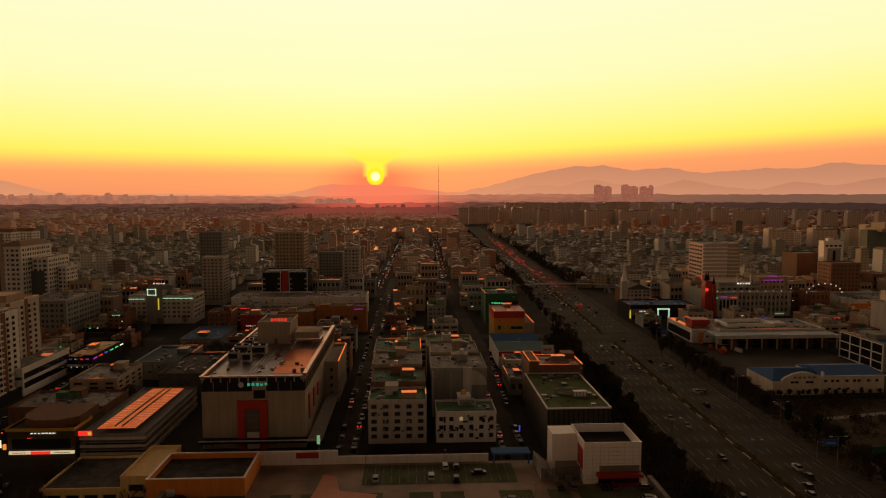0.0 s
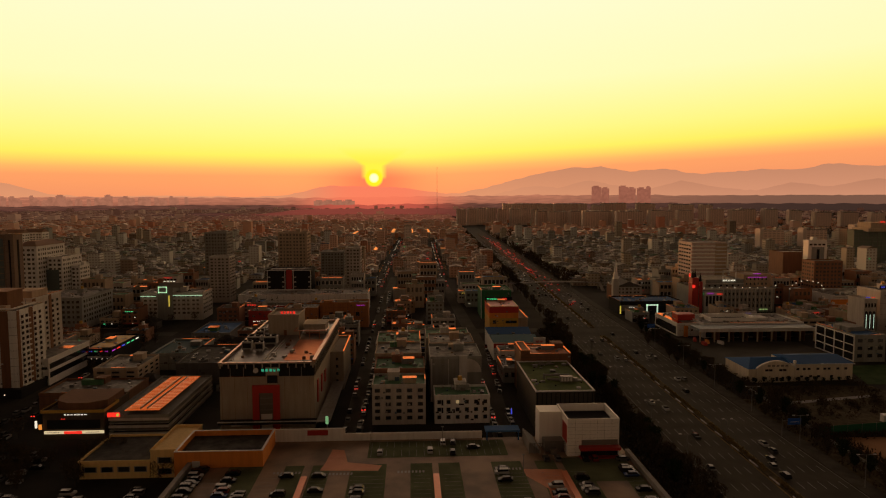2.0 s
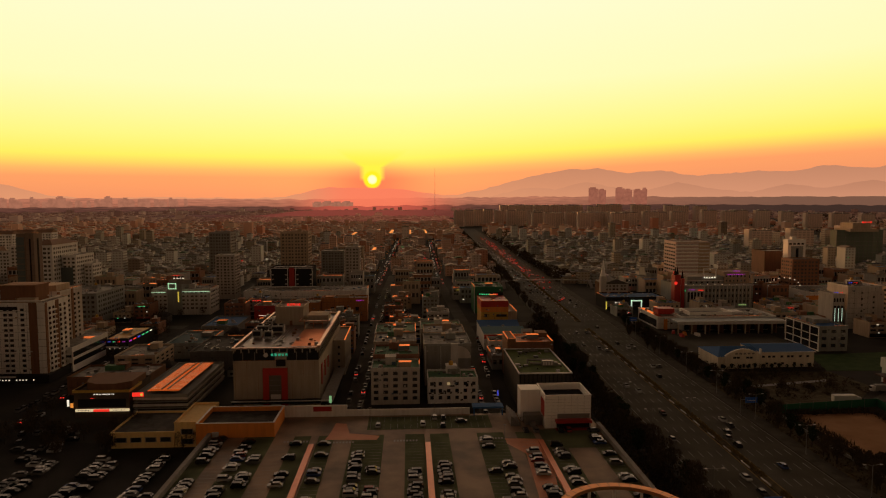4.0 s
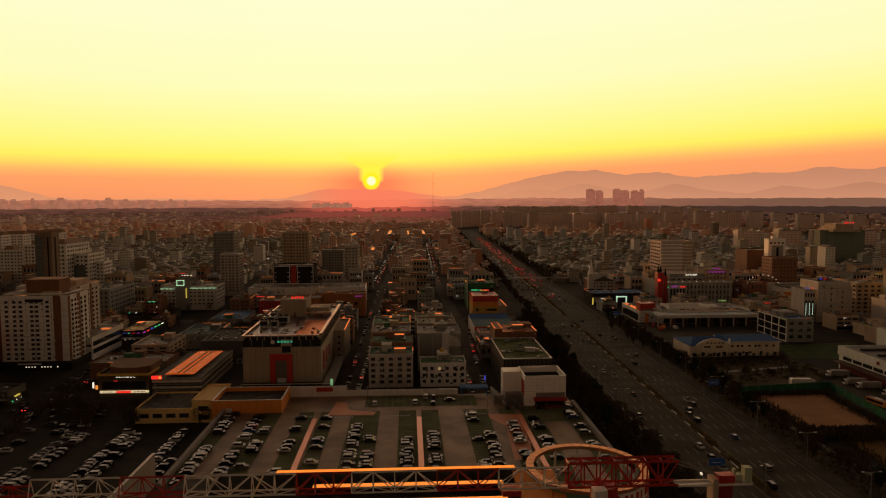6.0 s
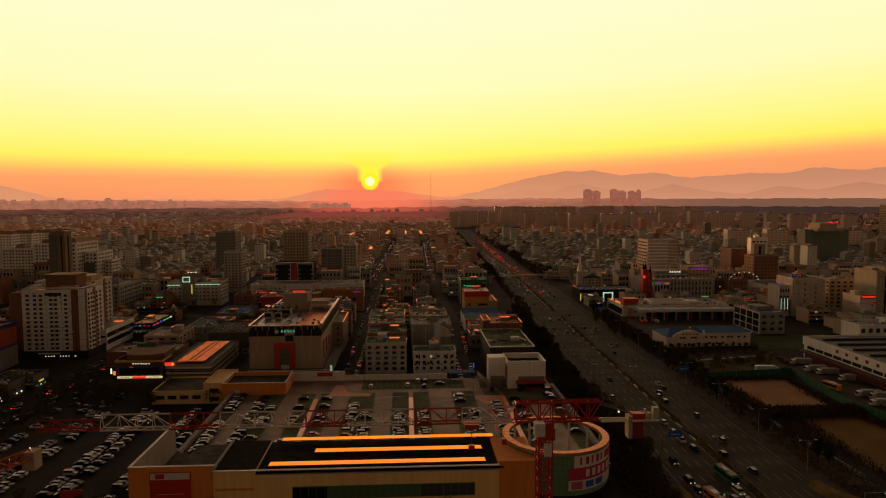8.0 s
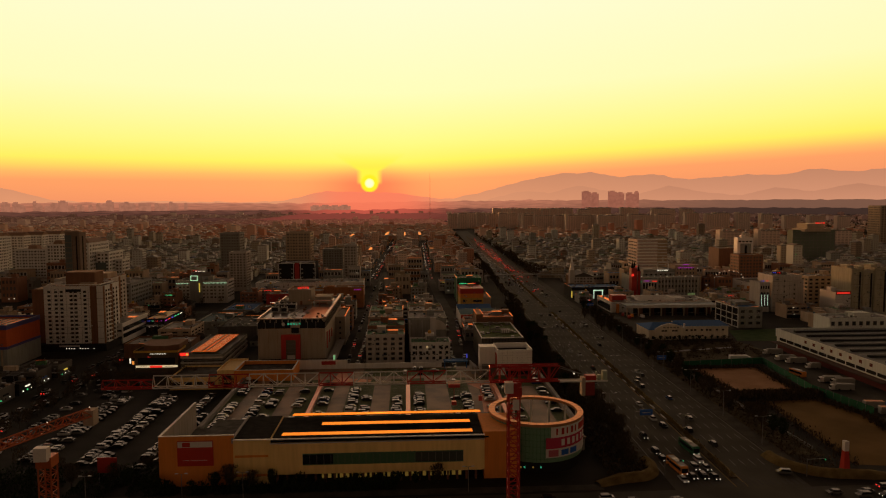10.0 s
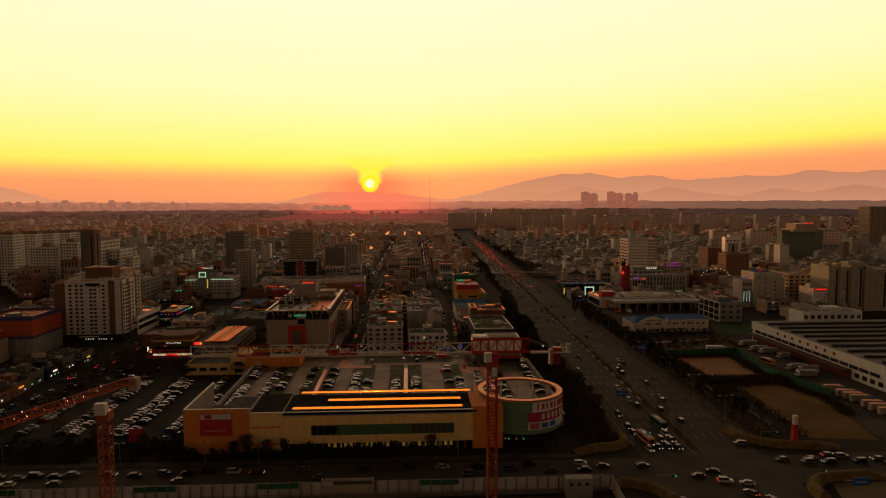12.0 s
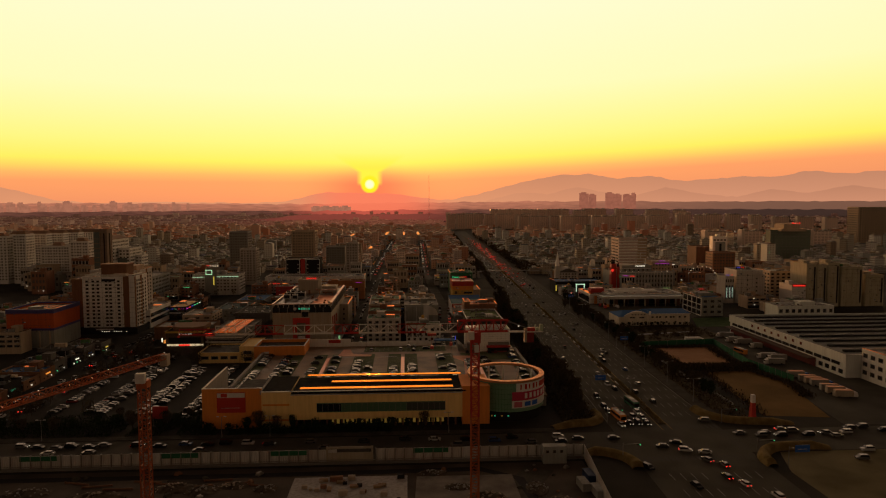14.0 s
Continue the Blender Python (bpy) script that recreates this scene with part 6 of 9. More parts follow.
t = block("market_shop", -109, -86.6, 350, 370, 14.2, UMBER, "umber shop with green sign letters under the eaves", 0, 0, 0, ROOF_GREY, shop=False, head=False)
bars(t, N_GREEN, -10, -1, -10.2, 12.4, 13.6, 8)
t = block("red_shop", -133, -111, 352, 372, 12, RED_DARK, "dark red shop with white sign letters", 0, 0, 0, ROOF_GREY, shop=False, head=False)
bars(t, N_WHITE, -9, 3, -10.2, 5.4, 6.2, 8)
t = block("blue_pool_hall", -158, -135, 313, 350, 5.5, FILLER[3], "low hall with a blue sheet roof", 0, 0, 0, ROOF_BLUE, shop=False, head=False)
t = block("orange_market", -258, -230, 163, 195, 22.0, plaster("red_orange_panels", (0.55, 0.105, 0.022), 0.2), "big orange and blue retail shed on a grey base", 0, 0, 1, FILLER[3], shop=False, head=False)
part("blue_eave", Geo().ring(-14.3, 14.3, -16.3, 16.3, 21.4, 24.0, 0.5), plain("indigo_panels", (0.06, 0.05, 0.20), 0.5), t)
part("blue_band", Geo().ring(-14.2, 14.2, -16.2, 16.2, 10.8, 12.2, 0.4), bpy.data.materials["indigo_panels"], t)
part("grey_base", Geo().box(-14.1, 14.1, -16.15, 16.1, 0, 10.8), FILLER[3], t)
for i in range(5):
    part("base_pier", Geo().box(-13 + i * 6, -12.2 + i * 6, -16.5, -16.1, 0, 10.6), FILLER[1], t)
part("roof_sheet", Geo().box(-12, 12, -14, 14, 22.2, 22.5), ROOF_GREY, t)
for i in range(6):
    part("roof_rib", Geo().box(-11 + i * 4, -10.4 + i * 4, -14, 14, 22.5, 22.75), ROOF_METAL, t)

# low shops along the western street
rs = random.Random(21)
for i in range(9):
    y = 22 + i * 15
    x1 = -192 - rs.uniform(0, 5)
    wide = rs.uniform(18, 26)
    t = block("street_shop", x1 - wide, x1, y, y + 13.5, rs.uniform(3.8, 6.5), rs.choice([HALL, BROWN, BLACK, HALL]), "low street shop with glowing signs", 0, 0, 0, rs.choice([TAR_ROOF, TAR_ROOF, ROOF_BLUE]), head=rs.random() < 0.5, shop=True)
    w = wide / 2 + 0.02
    part("eave_sign", Geo().box(w, w + 0.5, -2, 1.5, 3.0, 3.6), (BLACK, RED_DARK, N_CYAN, BLACK, N_ORANGE, BLACK, N_WHITE, BLUE_SIGN, N_YELLOW)[i], t)
    bars(t, rs.choice([PALE, PALE, N_WHITE, RED]), -6, 4, -6.9, 3.0, 3.6, 6)
    for j in range(3):
        part("shop_light", Geo().box(w + 0.5, w + 0.7, -5 + j * 3.4, -4.5 + j * 3.4 + rs.uniform(-0.2, 0.4), 1.4, 2.0), rs.choice([N_LAMP, N_WHITE, N_GREEN, BLACK, BLACK]), t)

# ---- buildings on the right ----
DEPOT_WALL = plaster("cream_depot_render", (0.80, 0.71, 0.55), 0.25)
t = thing("arched_depot", pose(164.5, 223, 0), "cream depot with an arched front and a long blue-roofed wing", "depot")
take(136, 194, 210, 238)
arch = [(-22.5 + 19.5 * i / 14, 6.6 + 3.6 * math.sin(math.pi * i / 14) ** 0.8) for i in range(15)]
part("arched_wall", Geo().prism([(-22.5, 0), (-3, 0)] + arch[::-1], 11.2, 12, Matrix.Rotation(radians(90), 4, "X")), DEPOT_WALL, t, "cream front with a low arched top")
part("arch_rim", Geo().prism(arch + [(x, z + 0.35) for x, z in arch[::-1]], 11.0, 12.2, Matrix.Rotation(radians(90), 4, "X")), WHITE, t)
part("hall_wall", Geo().box(-26, -3, -11.2, 12, 0, 6.4), DEPOT_WALL, t)
part("hall_roof", Geo().add([(-26.5, -11.6, 6.4), (-3, -11.6, 6.4), (-3, 12.5, 6.4), (-26.5, 12.5, 6.4), (-20, -1, 9.6), (-3, -1, 9.6)], [(3, 2, 1, 0), (0, 1, 5, 4), (1, 2, 5), (2, 3, 4, 5), (3, 0, 4)]), ROOF_BLUE, t, "blue hipped sheet roof")
for i in range(10):
    part("roof_rib", Geo().beam((-19 + i * 1.8, -11.4, 6.5), (-19 + i * 1.8, -1.2, 9.65), 0.12), ROOF_BLUE, t)
part("wing_wall", Geo().box(-3, 26.5, -10, 10, 0, 8.2), DEPOT_WALL, t)
part("wing_roof", Geo().add([(-3.1, -10.6, 8.2), (27, -10.6, 8.2), (25, 0, 10.4), (-3.1, 0, 10.4), (27, 10.6, 8.2), (-3.1, 10.6, 8.2)], [(0, 1, 2, 3), (3, 2, 4, 5), (0, 3, 5), (1, 4, 2)]), ROOF_BLUE, t)
part("gutter", Geo().box(-3.1, 27, -10.9, -10.6, 8.0, 8.35), PALE, t)
part("corner_pier", Geo().box(-3.4, -2.6, -11.3, -10.0, 0, 10.2), WHITE, t)
for x in (-17.5, -15.6, -10.6, -8.7):
    window_at(t, x, -12, 5.4, 1.7, 1.0)
for i in range(5):
    part("sign_letter", Geo().box(-17.2 + i * 2.2, -15.8 + i * 2.2, -12.1, -11.98, 7.6, 8.5), STEEL, t)
for x in (-24, -12.5, -9.5, -6.5):
    window_at(t, x, -12, 0.6, 1.3, 2.0)
for x in (-1, 2.2, 4.6, 9, 12.5, 14.6, 19, 23):
    window_at(t, x, -10, 5.2, 1.5, 1.1)
for x in (1, 5.5, 9.5, 16):
    window_at(t, x, -10, 1.6, 1.5, 1.0)
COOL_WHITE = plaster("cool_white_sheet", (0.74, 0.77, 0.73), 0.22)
t = thing("factory", pose(206.5, 66, 0), "long white factory with a grey ribbed roof and red base", "factory")
take(198, 420, 40, 190)
L, D, H = 118, 150, 11.0
BRICK_RED = plain("dark_red_dock_paint", (0.13, 0.018, 0.012), 0.8)
DOCK_ROOF = plain("dark_brown_sheet", (0.075, 0.035, 0.024), 0.8)
MONITOR = plain("dark_roof_light", (0.03, 0.03, 0.03), 0.9, 0, 0.1)
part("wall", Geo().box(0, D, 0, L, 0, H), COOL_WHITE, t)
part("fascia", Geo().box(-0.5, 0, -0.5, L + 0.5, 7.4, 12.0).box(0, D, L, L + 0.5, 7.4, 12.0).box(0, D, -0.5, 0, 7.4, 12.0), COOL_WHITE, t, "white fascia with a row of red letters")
part("red_base", Geo().box(-0.6, 0, 24, L - 2, 0, 4.2), BRICK_RED, t, "dark red dock wall")
part("loading_canopy", Geo().box(-5.0, 0, 24, L - 2, 4.2, 4.7), DOCK_ROOF, t)
part("roof", Geo().box(0.2, D - 0.2, 0.2, L - 0.2, H, H + 0.3), plain("grey_ribbed_roof", (0.27, 0.285, 0.265), 0.8, 0.0, 0.2), t)
for i in range(9):
    part("roof_monitor", Geo().box(5, D - 6, 8 + i * 12.4, 10.2 + i * 12.4, H + 0.3, H + 1.3), MONITOR, t)
for i in range(42):
    part("roof_seam", Geo().box(0.4, D - 0.4, 1.4 + i * 2.8, 1.5 + i * 2.8, H + 0.3, H + 0.42), STEEL, t)
for i in range(15):
    part("window", Geo().box(-0.55, -0.4, 4 + i * 7.4, 10.4 + i * 7.4, 5.6, 7.3), GLASS, t)
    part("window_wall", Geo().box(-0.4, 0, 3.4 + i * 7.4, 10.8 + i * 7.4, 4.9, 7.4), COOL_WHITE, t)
for i in range(4):
    part("window", Geo().box(-0.15, 0.05, 2 + i * 5.4, 5.2 + i * 5.4, 1.6, 3.8), GLASS, t)
for i in range(8):
    part("wall_letter", Geo().box(-0.6, -0.45, 36 + i * 7.4, 38.0 + i * 7.4, 9.0, 10.6), BRICK_RED, t)
t = block("gate_office", 214, 252, 44, 65, 14.5, WHITE, "white factory gate office with a yellow roof edge", 3, 7, -1, shop=False, head=False, win=(0.6, 0.5), ground=1.5)
part("yellow_edge", Geo().box(-18.6, 19, -10.9, -10.6, 15.4, 16.6), YELLOW, t, "yellow roof-edge board")
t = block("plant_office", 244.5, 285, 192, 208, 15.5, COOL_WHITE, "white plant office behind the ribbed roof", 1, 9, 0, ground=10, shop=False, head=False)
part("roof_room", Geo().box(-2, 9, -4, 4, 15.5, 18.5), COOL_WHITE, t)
# truck yard, courts and field
solid("sand_court", Geo().prism([(134, 139), (169, 139), (165, 96), (135, 93)], -0.05, 0.06), SAND, "sandy sports court behind green mesh", "court", "structure")
solid("dry_field", Geo().prism([(141, 82), (166, 83), (172, 60), (160, 8), (134, 12)], -0.05, 0.05), ground_mat("dry_field_grass", (0.14, 0.078, 0.018), (0.21, 0.118, 0.032), 0.06), "brown dry field beside the boulevard", "field", "structure")
solid("truck_yard", Geo().prism([(172, 150), (200, 170), (270, 95), (230, -5), (160, 0), (172, 70)], -0.05, 0.045), ASPHALT, "dark asphalt truck yard by the factory", "yard", "structure")
solid("lawn", Geo().prism([(193, 205), (226, 203), (258, 243), (204, 238)], -0.05, 0.07), LAWN, "dark green lawn behind the depot", "lawn", "structure")
take(125, 275, -5, 190, 0)
take(118, 262, 186, 312, 0)
solid("depot_yard", Geo().prism([(138, 239), (205, 239), (213, 246), (213, 296), (138, 312)], -0.05, 0.04), ASPHALT, "asphalt yard between the depot and the retail shed", "yard", "structure")
take(194, 264, 236, 270, 0)
t = thing("mesh_fence", pose(0, 0, 0), "green mesh fence on the court's edge", "fence")
for a, b in (((128, 141), (177, 147)), ((177, 147), (171, 94)), ((171, 94), (176, 60))):
    n = 8
    for i in range(n):
        p, q = Vector((*a, 0)).lerp(Vector((*b, 0)), i / n), Vector((*a, 0)).lerp(Vector((*b, 0)), (i + 1) / n)
        k = Geo().add([(*p.xy, 0.1), (*q.xy, 0.1), (*q.xy, 3.6), (*p.xy, 3.6), (p.x, p.y + 0.08, 0.1), (q.x, q.y + 0.08, 0.1), (q.x, q.y + 0.08, 3.6), (p.x, p.y + 0.08, 3.6)], [(0, 1, 2, 3), (7, 6, 5, 4), (3, 2, 6, 7)])
        part("mesh_panel", k, GREEN_NET, t)
        part("post", Geo().tube((*p.xy, 0), (*p.xy, 3.9), 0.08), STEEL, t)
t = thing("goal_frame", pose(163, 101, 0), "wooden trellis frame on the court", "trellis")
part("frame", Geo().beam((0, 0, 0), (0, 0, 6), 0.2).beam((-2, 0, 5.5), (2, 0, 5.5), 0.15).beam((-2, 0, 4.2), (2, 0, 4.2), 0.15).beam((-2, 0, 3), (2, 0, 3), 0.15), BARK, t)
t = thing("red_marker", pose(125, 4.5, 0), "tall red and white marker post on the verge", "marker")
part("red_body", Geo().taper(-1.2, 1.2, -1.2, 1.2, 0, 8, 0.5, 0.5), RED, t)
part("white_head", Geo().box(-0.7, 0.7, -0.7, 0.7, 8, 11.2), PALE, t)
t = block("retail_shed", 161, 226, 310, 342, 8.6, WHITE, "white retail shed with a deep flat canopy", 0, 0, 0, ROOF_GREY, shop=False, head=False)
part("canopy", Geo().box(-41, 32.5, -29, -15.8, 7.2, 8.4), plain("pale_blue_sheet", (0.24, 0.29, 0.32), 0.6), t, "pale blue sheet canopy")
for i in range(9):
    part("post", Geo().box(-40.5 + i * 9, -39.8 + i * 9, -28.6, -27.8, 0, 7.2), FILLER[1], t)
part("canopy_fascia", Geo().box(-41, 32.5, -29.2, -29.0, 6.4, 8.5), FILLER[0], t, "pale fascia board")
part("glazing", Geo().box(-31, 31, -16.3, -16.0, 0.4, 6.4), BLACK, t)
for i in range(7):
    part("bay_partition", Geo().box(-27.5 + i * 9, -27.2 + i * 9, -27, -16.3, 0, 6.8), BROWN, t)
part("roof_rim", Geo().ring(-24, 6, -8, 9, 8.6, 11.0, 0.8), WHITE_BRIGHT, t)
part("roof_wing", Geo().box(6, 16, -4, 6, 8.6, 10.2), WHITE, t)
part("roof_patch", Geo().box(-20, -6, -7, 1, 8.7, 8.78), ROOF_METAL, t)
t = block("showroom", 146.5, 160, 316, 354, 8.2, WHITE, "white showroom with a red roof box and a sunlit roof", 0, 0, -1, ROOF_GREY, shop=False, head=False, parapet=0.3)
part("red_box", Geo().box(-2.5, 9, -9, 0, 8.2, 12.2), RED, t)
part("sunlit_sheet", Geo().box(-6.4, -2.8, -18.4, 18.4, 8.3, 8.42), ROOF_METAL, t)
part("glazing", Geo().box(-7.0, -6.7, -17, 17, 1, 6), GLASS, t)
part("red_pylon", Geo().box(-3, -1, -22, -20.5, 0, 7), ORANGE, t)
for i, (x, y, m_) in enumerate(((151, 300, RED_DARK), (156, 294, ORANGE), (152, 289, RED), (163, 291, PALE))):
    long_ = thing("van", pose(x, y, 0.05, 0, 0, 70 + 9 * i), "small delivery van in the retail yard", "van", "yard vans")
    body = part("body", Geo().taper(-2.5, 2.5, -0.95, 0.95, 0.4, 2.3, 0.35, 0.12), m_, long_)
    part("windscreen", Geo().box(1.9, 2.3, -0.8, 0.8, 1.3, 2.0), GLASS, body)
    for u in (-1.6, 1.6):
        for v in (-0.85, 0.85):
            part("wheel", Geo().tube((u, v - 0.1, 0.35), (u, v + 0.1, 0.35), 0.35, None, 8), RUBBER, long_)
t = block("glass_corner", 215, 232, 246, 280, 14.0, FILLER[3], "grey office with a dark glazed flank in white frames", 3, 3, 0, ROOF_BLUE, shop=False, head=False, ground=1.2)
part("flank_glass", Geo().box(-8.65, -8.4, -16.5, 16.5, 0.6, 13.6), GLASS, t)
for i in range(5):
    part("white_pier", Geo().box(-9.0, -8.6, -17 + i * 8.3, -16.4 + i * 8.3, 0, 14.2), WHITE, t)
for z in (0.2, 4.4, 8.8, 13.6):
    part("white_beam", Geo().box(-8.9, -8.6, -17, 17, z, z + 0.5), WHITE, t)
part("roof_room", Geo().box(-4, 6, -4, 8, 14.0, 16.4), FILLER[3], t)
t = block("castle_hotel", 193, 258, 400, 430, 18.5, FILLER[3], "grey-green castle-styled hotel with red corner tower and neon", 0, 0, 0, shop=False, head=False)
part("corner_tower", Geo().box(-33.5, -28.5, -16.5, -10, 0, 27).box(-34, -28, -17, -9.5, 22, 23).box(-27.5, -25, -15.8, -12, 0, 24), RED_DARK, t)
for x, y, z in ((-32.6, -15, 27), (-29.6, -12, 27), (-26.2, -14, 24)):
    part("spire", Geo().tube((x, y, z), (x, y, z + 6.5), 1.3, 0.1, 8), BLACK, t)
part("upper_storey", Geo().box(-21, 9, -12, 10, 18.5, 24.5).box(-21.4, 9.4, -12.4, 10.4, 24.5, 25.0), FILLER[3], t)
part("right_block", Geo().box(10, 31, -11, 12, 18.5, 28).ring(9.7, 31.3, -11.3, 12.3, 28, 28.7, 0.5), FILLER[1], t)
part("gable_frame", Geo().box(-8, -7.2, -12.5, -12, 25, 32).box(2.2, 3, -12.5, -12, 25, 32).box(-8, 3, -12.5, -12, 31.2, 32).box(-3, -2.2, -12.5, -12, 32, 37), WHITE, t)
part("cornice", Geo().box(-25, 32.6, -15.8, -15.0, 17.6, 18.6).box(-21, 9, -12.6, -12, 21.4, 22.0), FILLER[0], t)
part("bay", Geo().box(-24, -10, -17.5, -15, 0, 15.5).box(-24.4, -9.6, -17.9, -15, 15.5, 16.2), FILLER[0], t, "projecting pale bay with an arcade")
for i in range(5):
    part("arch_slot", Geo().box(-23 + i * 2.7, -21.2 + i * 2.7, -17.6, -17.4, 5, 13), BLACK, t)
for i in range(13):
    x = -8.5 + i * 3.2
    part("pilaster", Geo().box(x, x + 0.6, -15.5, -15.0, 0, 17.6), FILLER[0], t)
    if i < 12:
        for j in range(3):
            window_at(t, x + 1.9, -15, 3.6 + j * 4.6, 1.3, 2.4)
for i in range(6):
    window_at(t, -18 + i * 4.6, -12, 19.4, 1.8, 1.6)
    window_at(t, 12 + i * 3.1, -11, 20.4, 1.2, 1.8)
    window_at(t, 12 + i * 3.1, -11, 24.2, 1.2, 1.8)
bars(t, N_WHITE, -9, 4, -12.6, 23.0, 25.4, 5)
bars(t, N_PURPLE, 16, 24, -11.6, 28.6, 30.0, 5)
bars(t, N_PURPLE, 11, 30, -11.4, 25.8, 27.0, 9)
part("red_beacon", Geo().tube((-32.8, -17.1, 20.5), (-32.8, -17.5, 20.5), 1.3, None, 12), N_RED, t, "glowing red lamp disc")
bars(t, N_RED, -15, -9, -17.7, 13.6, 15.4, 4)
bars(t, N_PURPLE, -22.5, -16, -17.7, 14.2, 16.0, 4)
bars(t, N_GREEN, -25.5, -22.5, -17.2, 13, 15.5, 2)
for i in range(9):
    part("lamp", Geo().box(-24 + i * 6, -23.5 + i * 6, -16.0, -15.8, 18.8, 19.3), N_LAMP, t)
for x0, x1 in ((-19, -14), (-2, 10), (20, 27)):
    part("neon_band", Geo().box(x0, x1, -16.2, -16.0, 1.8, 2.3), glowing("dim_green_strip", (0.6, 0.9, 0.3), 0.35), t)
PINK_WALL = plaster("pinkish_white_render", (0.70, 0.56, 0.50), 0.25)
t = block("white_hotel", 225, 256, 477, 505, 47.6, PINK_WALL, "pinkish white hotel tower with strip windows and tan corner bay", 13, 1, -1, win=(0.9, 0.42), shop=False)
part("tan_bay", Geo().box(6, 16.6, -14.3, -13.9, 4, 47.6), FILLER[1], t)
for j in range(13):
    part("balcony_band", Geo().box(-15.8, 5.9, -14.7, -14.0, 5.0 + j * 3.3, 6.3 + j * 3.3), WHITE_BRIGHT, t, "white balcony front")
    part("balcony_band", Geo().box(6.4, 15.9, -14.7, -14.3, 5.6 + j * 3.2, 6.6 + j * 3.2), WHITE, t)
part("red_sign", Geo().box(-17.2, -16.6, -16, -14.2, 18, 21), N_RED, t)
t = block("portico_tower", 338.5, 356, 488, 496, 48.5, WHITE_BRIGHT, "white tower with a deep portal top", 0, 0, -1, shop=False)
part("recess", Geo().box(-5.6, 6.2, -4.3, -3.9, 10, 43), FILLER[3], t)
part("recess_glass", Geo().box(-0.8, 1.6, -4.5, -4.2, 8, 41), GLASS, t)
for i in range(4):
    part("top_slot", Geo().box(-7.6 + i * 4.0, -5.2 + i * 4.0, -4.3, -3.9, 44.5, 46), BLACK, t)
t = block("church", 150, 172, 452, 478, 13, FILLER[0], "pale church with a brick flank and white steeple", 3, 3, 0, shop=False, head=False)
take(140, 184, 425, 545, 0)
part("gable_roof", Geo().add([(-11.6, -13.5, 13), (0, -13.5, 17.5), (11.6, -13.5, 13), (-11.6, 13.5, 13), (0, 13.5, 17.5), (11.6, 13.5, 13)], [(0, 2, 1), (3, 4, 5), (0, 1, 4, 3), (1, 2, 5, 4)]), HALL, t)
part("brick_flank", Geo().box(-11.3, -10.9, -13, 13, 0, 12.8), BROWN, t, "red brick flank wall")
part("steeple_tower", Geo().box(-14.0, -9.0, -14.5, -9.5, 0, 20), FILLER[0], t)
part("steeple", Geo().taper(-13.6, -9.4, -14.1, -9.9, 20, 26, 1.0, 1.0).tube((-11.5, -12, 26), (-11.5, -12, 36), 1.5, 0.1, 8), WHITE_BRIGHT, t, "white pointed steeple")
t = block("filling_station", 134, 182, 392, 420, 9.5, BLACK, "dark low shop with white and green light boards", 0, 0, -1, ROOF_BLUE, shop=False, head=False)
part("light_board", Geo().box(-23, -9, -14.6, -14.2, 3, 7.5), STEEL, t)
bars(t, N_WHITE, -18, -10, -14.7, 5.4, 6.6, 6)
bars(t, N_WHITE, -18, -11, -14.7, 3.6, 4.4, 8)
part("lit_arch", Geo().box(-4, -3, -14.7, -14.2, 0, 8).box(4, 5, -14.7, -14.2, 0, 8).box(-4, 5, -14.7, -14.2, 7, 8), glowing("arch_light", (0.75, 1.0, 0.75), 0.5), t)
part("lit_post", Geo().box(-24.3, -23.4, -14.7, -14.2, 1, 7), N_YELLOW, t)
t = block("neon_office", 275, 299, 309, 331, 28.5, FILLER[0], "grey office with an arched lit wing and a roof sign", 0, 0, -1, shop=False)
part("arched_wing", Geo().box(-21.5, -13.5, -10, 6, 0, 23).ring(-21.8, -13.3, -10.3, 6.3, 23, 23.8, 0.4), FILLER[0], t, "cream wing with tall arched windows")
for i in range(3):
    x = -21.0 + i * 2.5
    part("arched_slot", Geo().box(x, x + 1.8, -10.2, -9.9, 4, 15).prism([(x + 0.9 + 0.9 * math.cos(a * math.pi / 8), 15 + 0.9 * math.sin(a * math.pi / 8)) for a in range(9)], 9.9, 10.2, Matrix.Rotation(radians(90), 4, "X")), GLASS, t)
    part("slot_light", Geo().box(x + 0.75, x + 1.05, -10.4, -10.2, 5, 14), bpy.data.materials["arch_light"], t)
for i in range(4):
    part("top_opening", Geo().box(-21 + i * 2, -20 + i * 2, -10.2, -9.9, 18.4, 21), BLACK, t)
part("sign_board", Geo().box(-13, -5, -11.4, -11.1, 30.4, 32.6), BLACK, t)
bars(t, N_BLUE, -12.6, -9, -11.5, 30.9, 32.4, 2)
bars(t, N_RED, -9, -5.2, -11.5, 30.9, 32.4, 2)
bars(t, N_BLUE, -21.5, -17.5, -10.4, 24.2, 25.6, 2)
bars(t, N_RED, -17.5, -14.5, -10.4, 24.2, 25.6, 2)
part("side_wing", Geo().box(4, 13.4, -11.4, -10.9, 0, 26), FILLER[0], t)
for j in range(6):
    window_at(t, 6, -11.45, 3 + j * 3.6, 1.3, 1.3)
    window_at(t, -2, -11.0, 3 + j * 4.2, 1.3, 1.3)
t = block("yellow_block", 312, 352, 321, 345, 26, FILLER[1], "tan apartment block with dark windows", 7, 8, -1, shop=False)
t = block("red_top_office", 308.5, 320.5, 281, 300, 18.5, PALE, "white office with a lit red roof board", 0, 0, -1, shop=False)
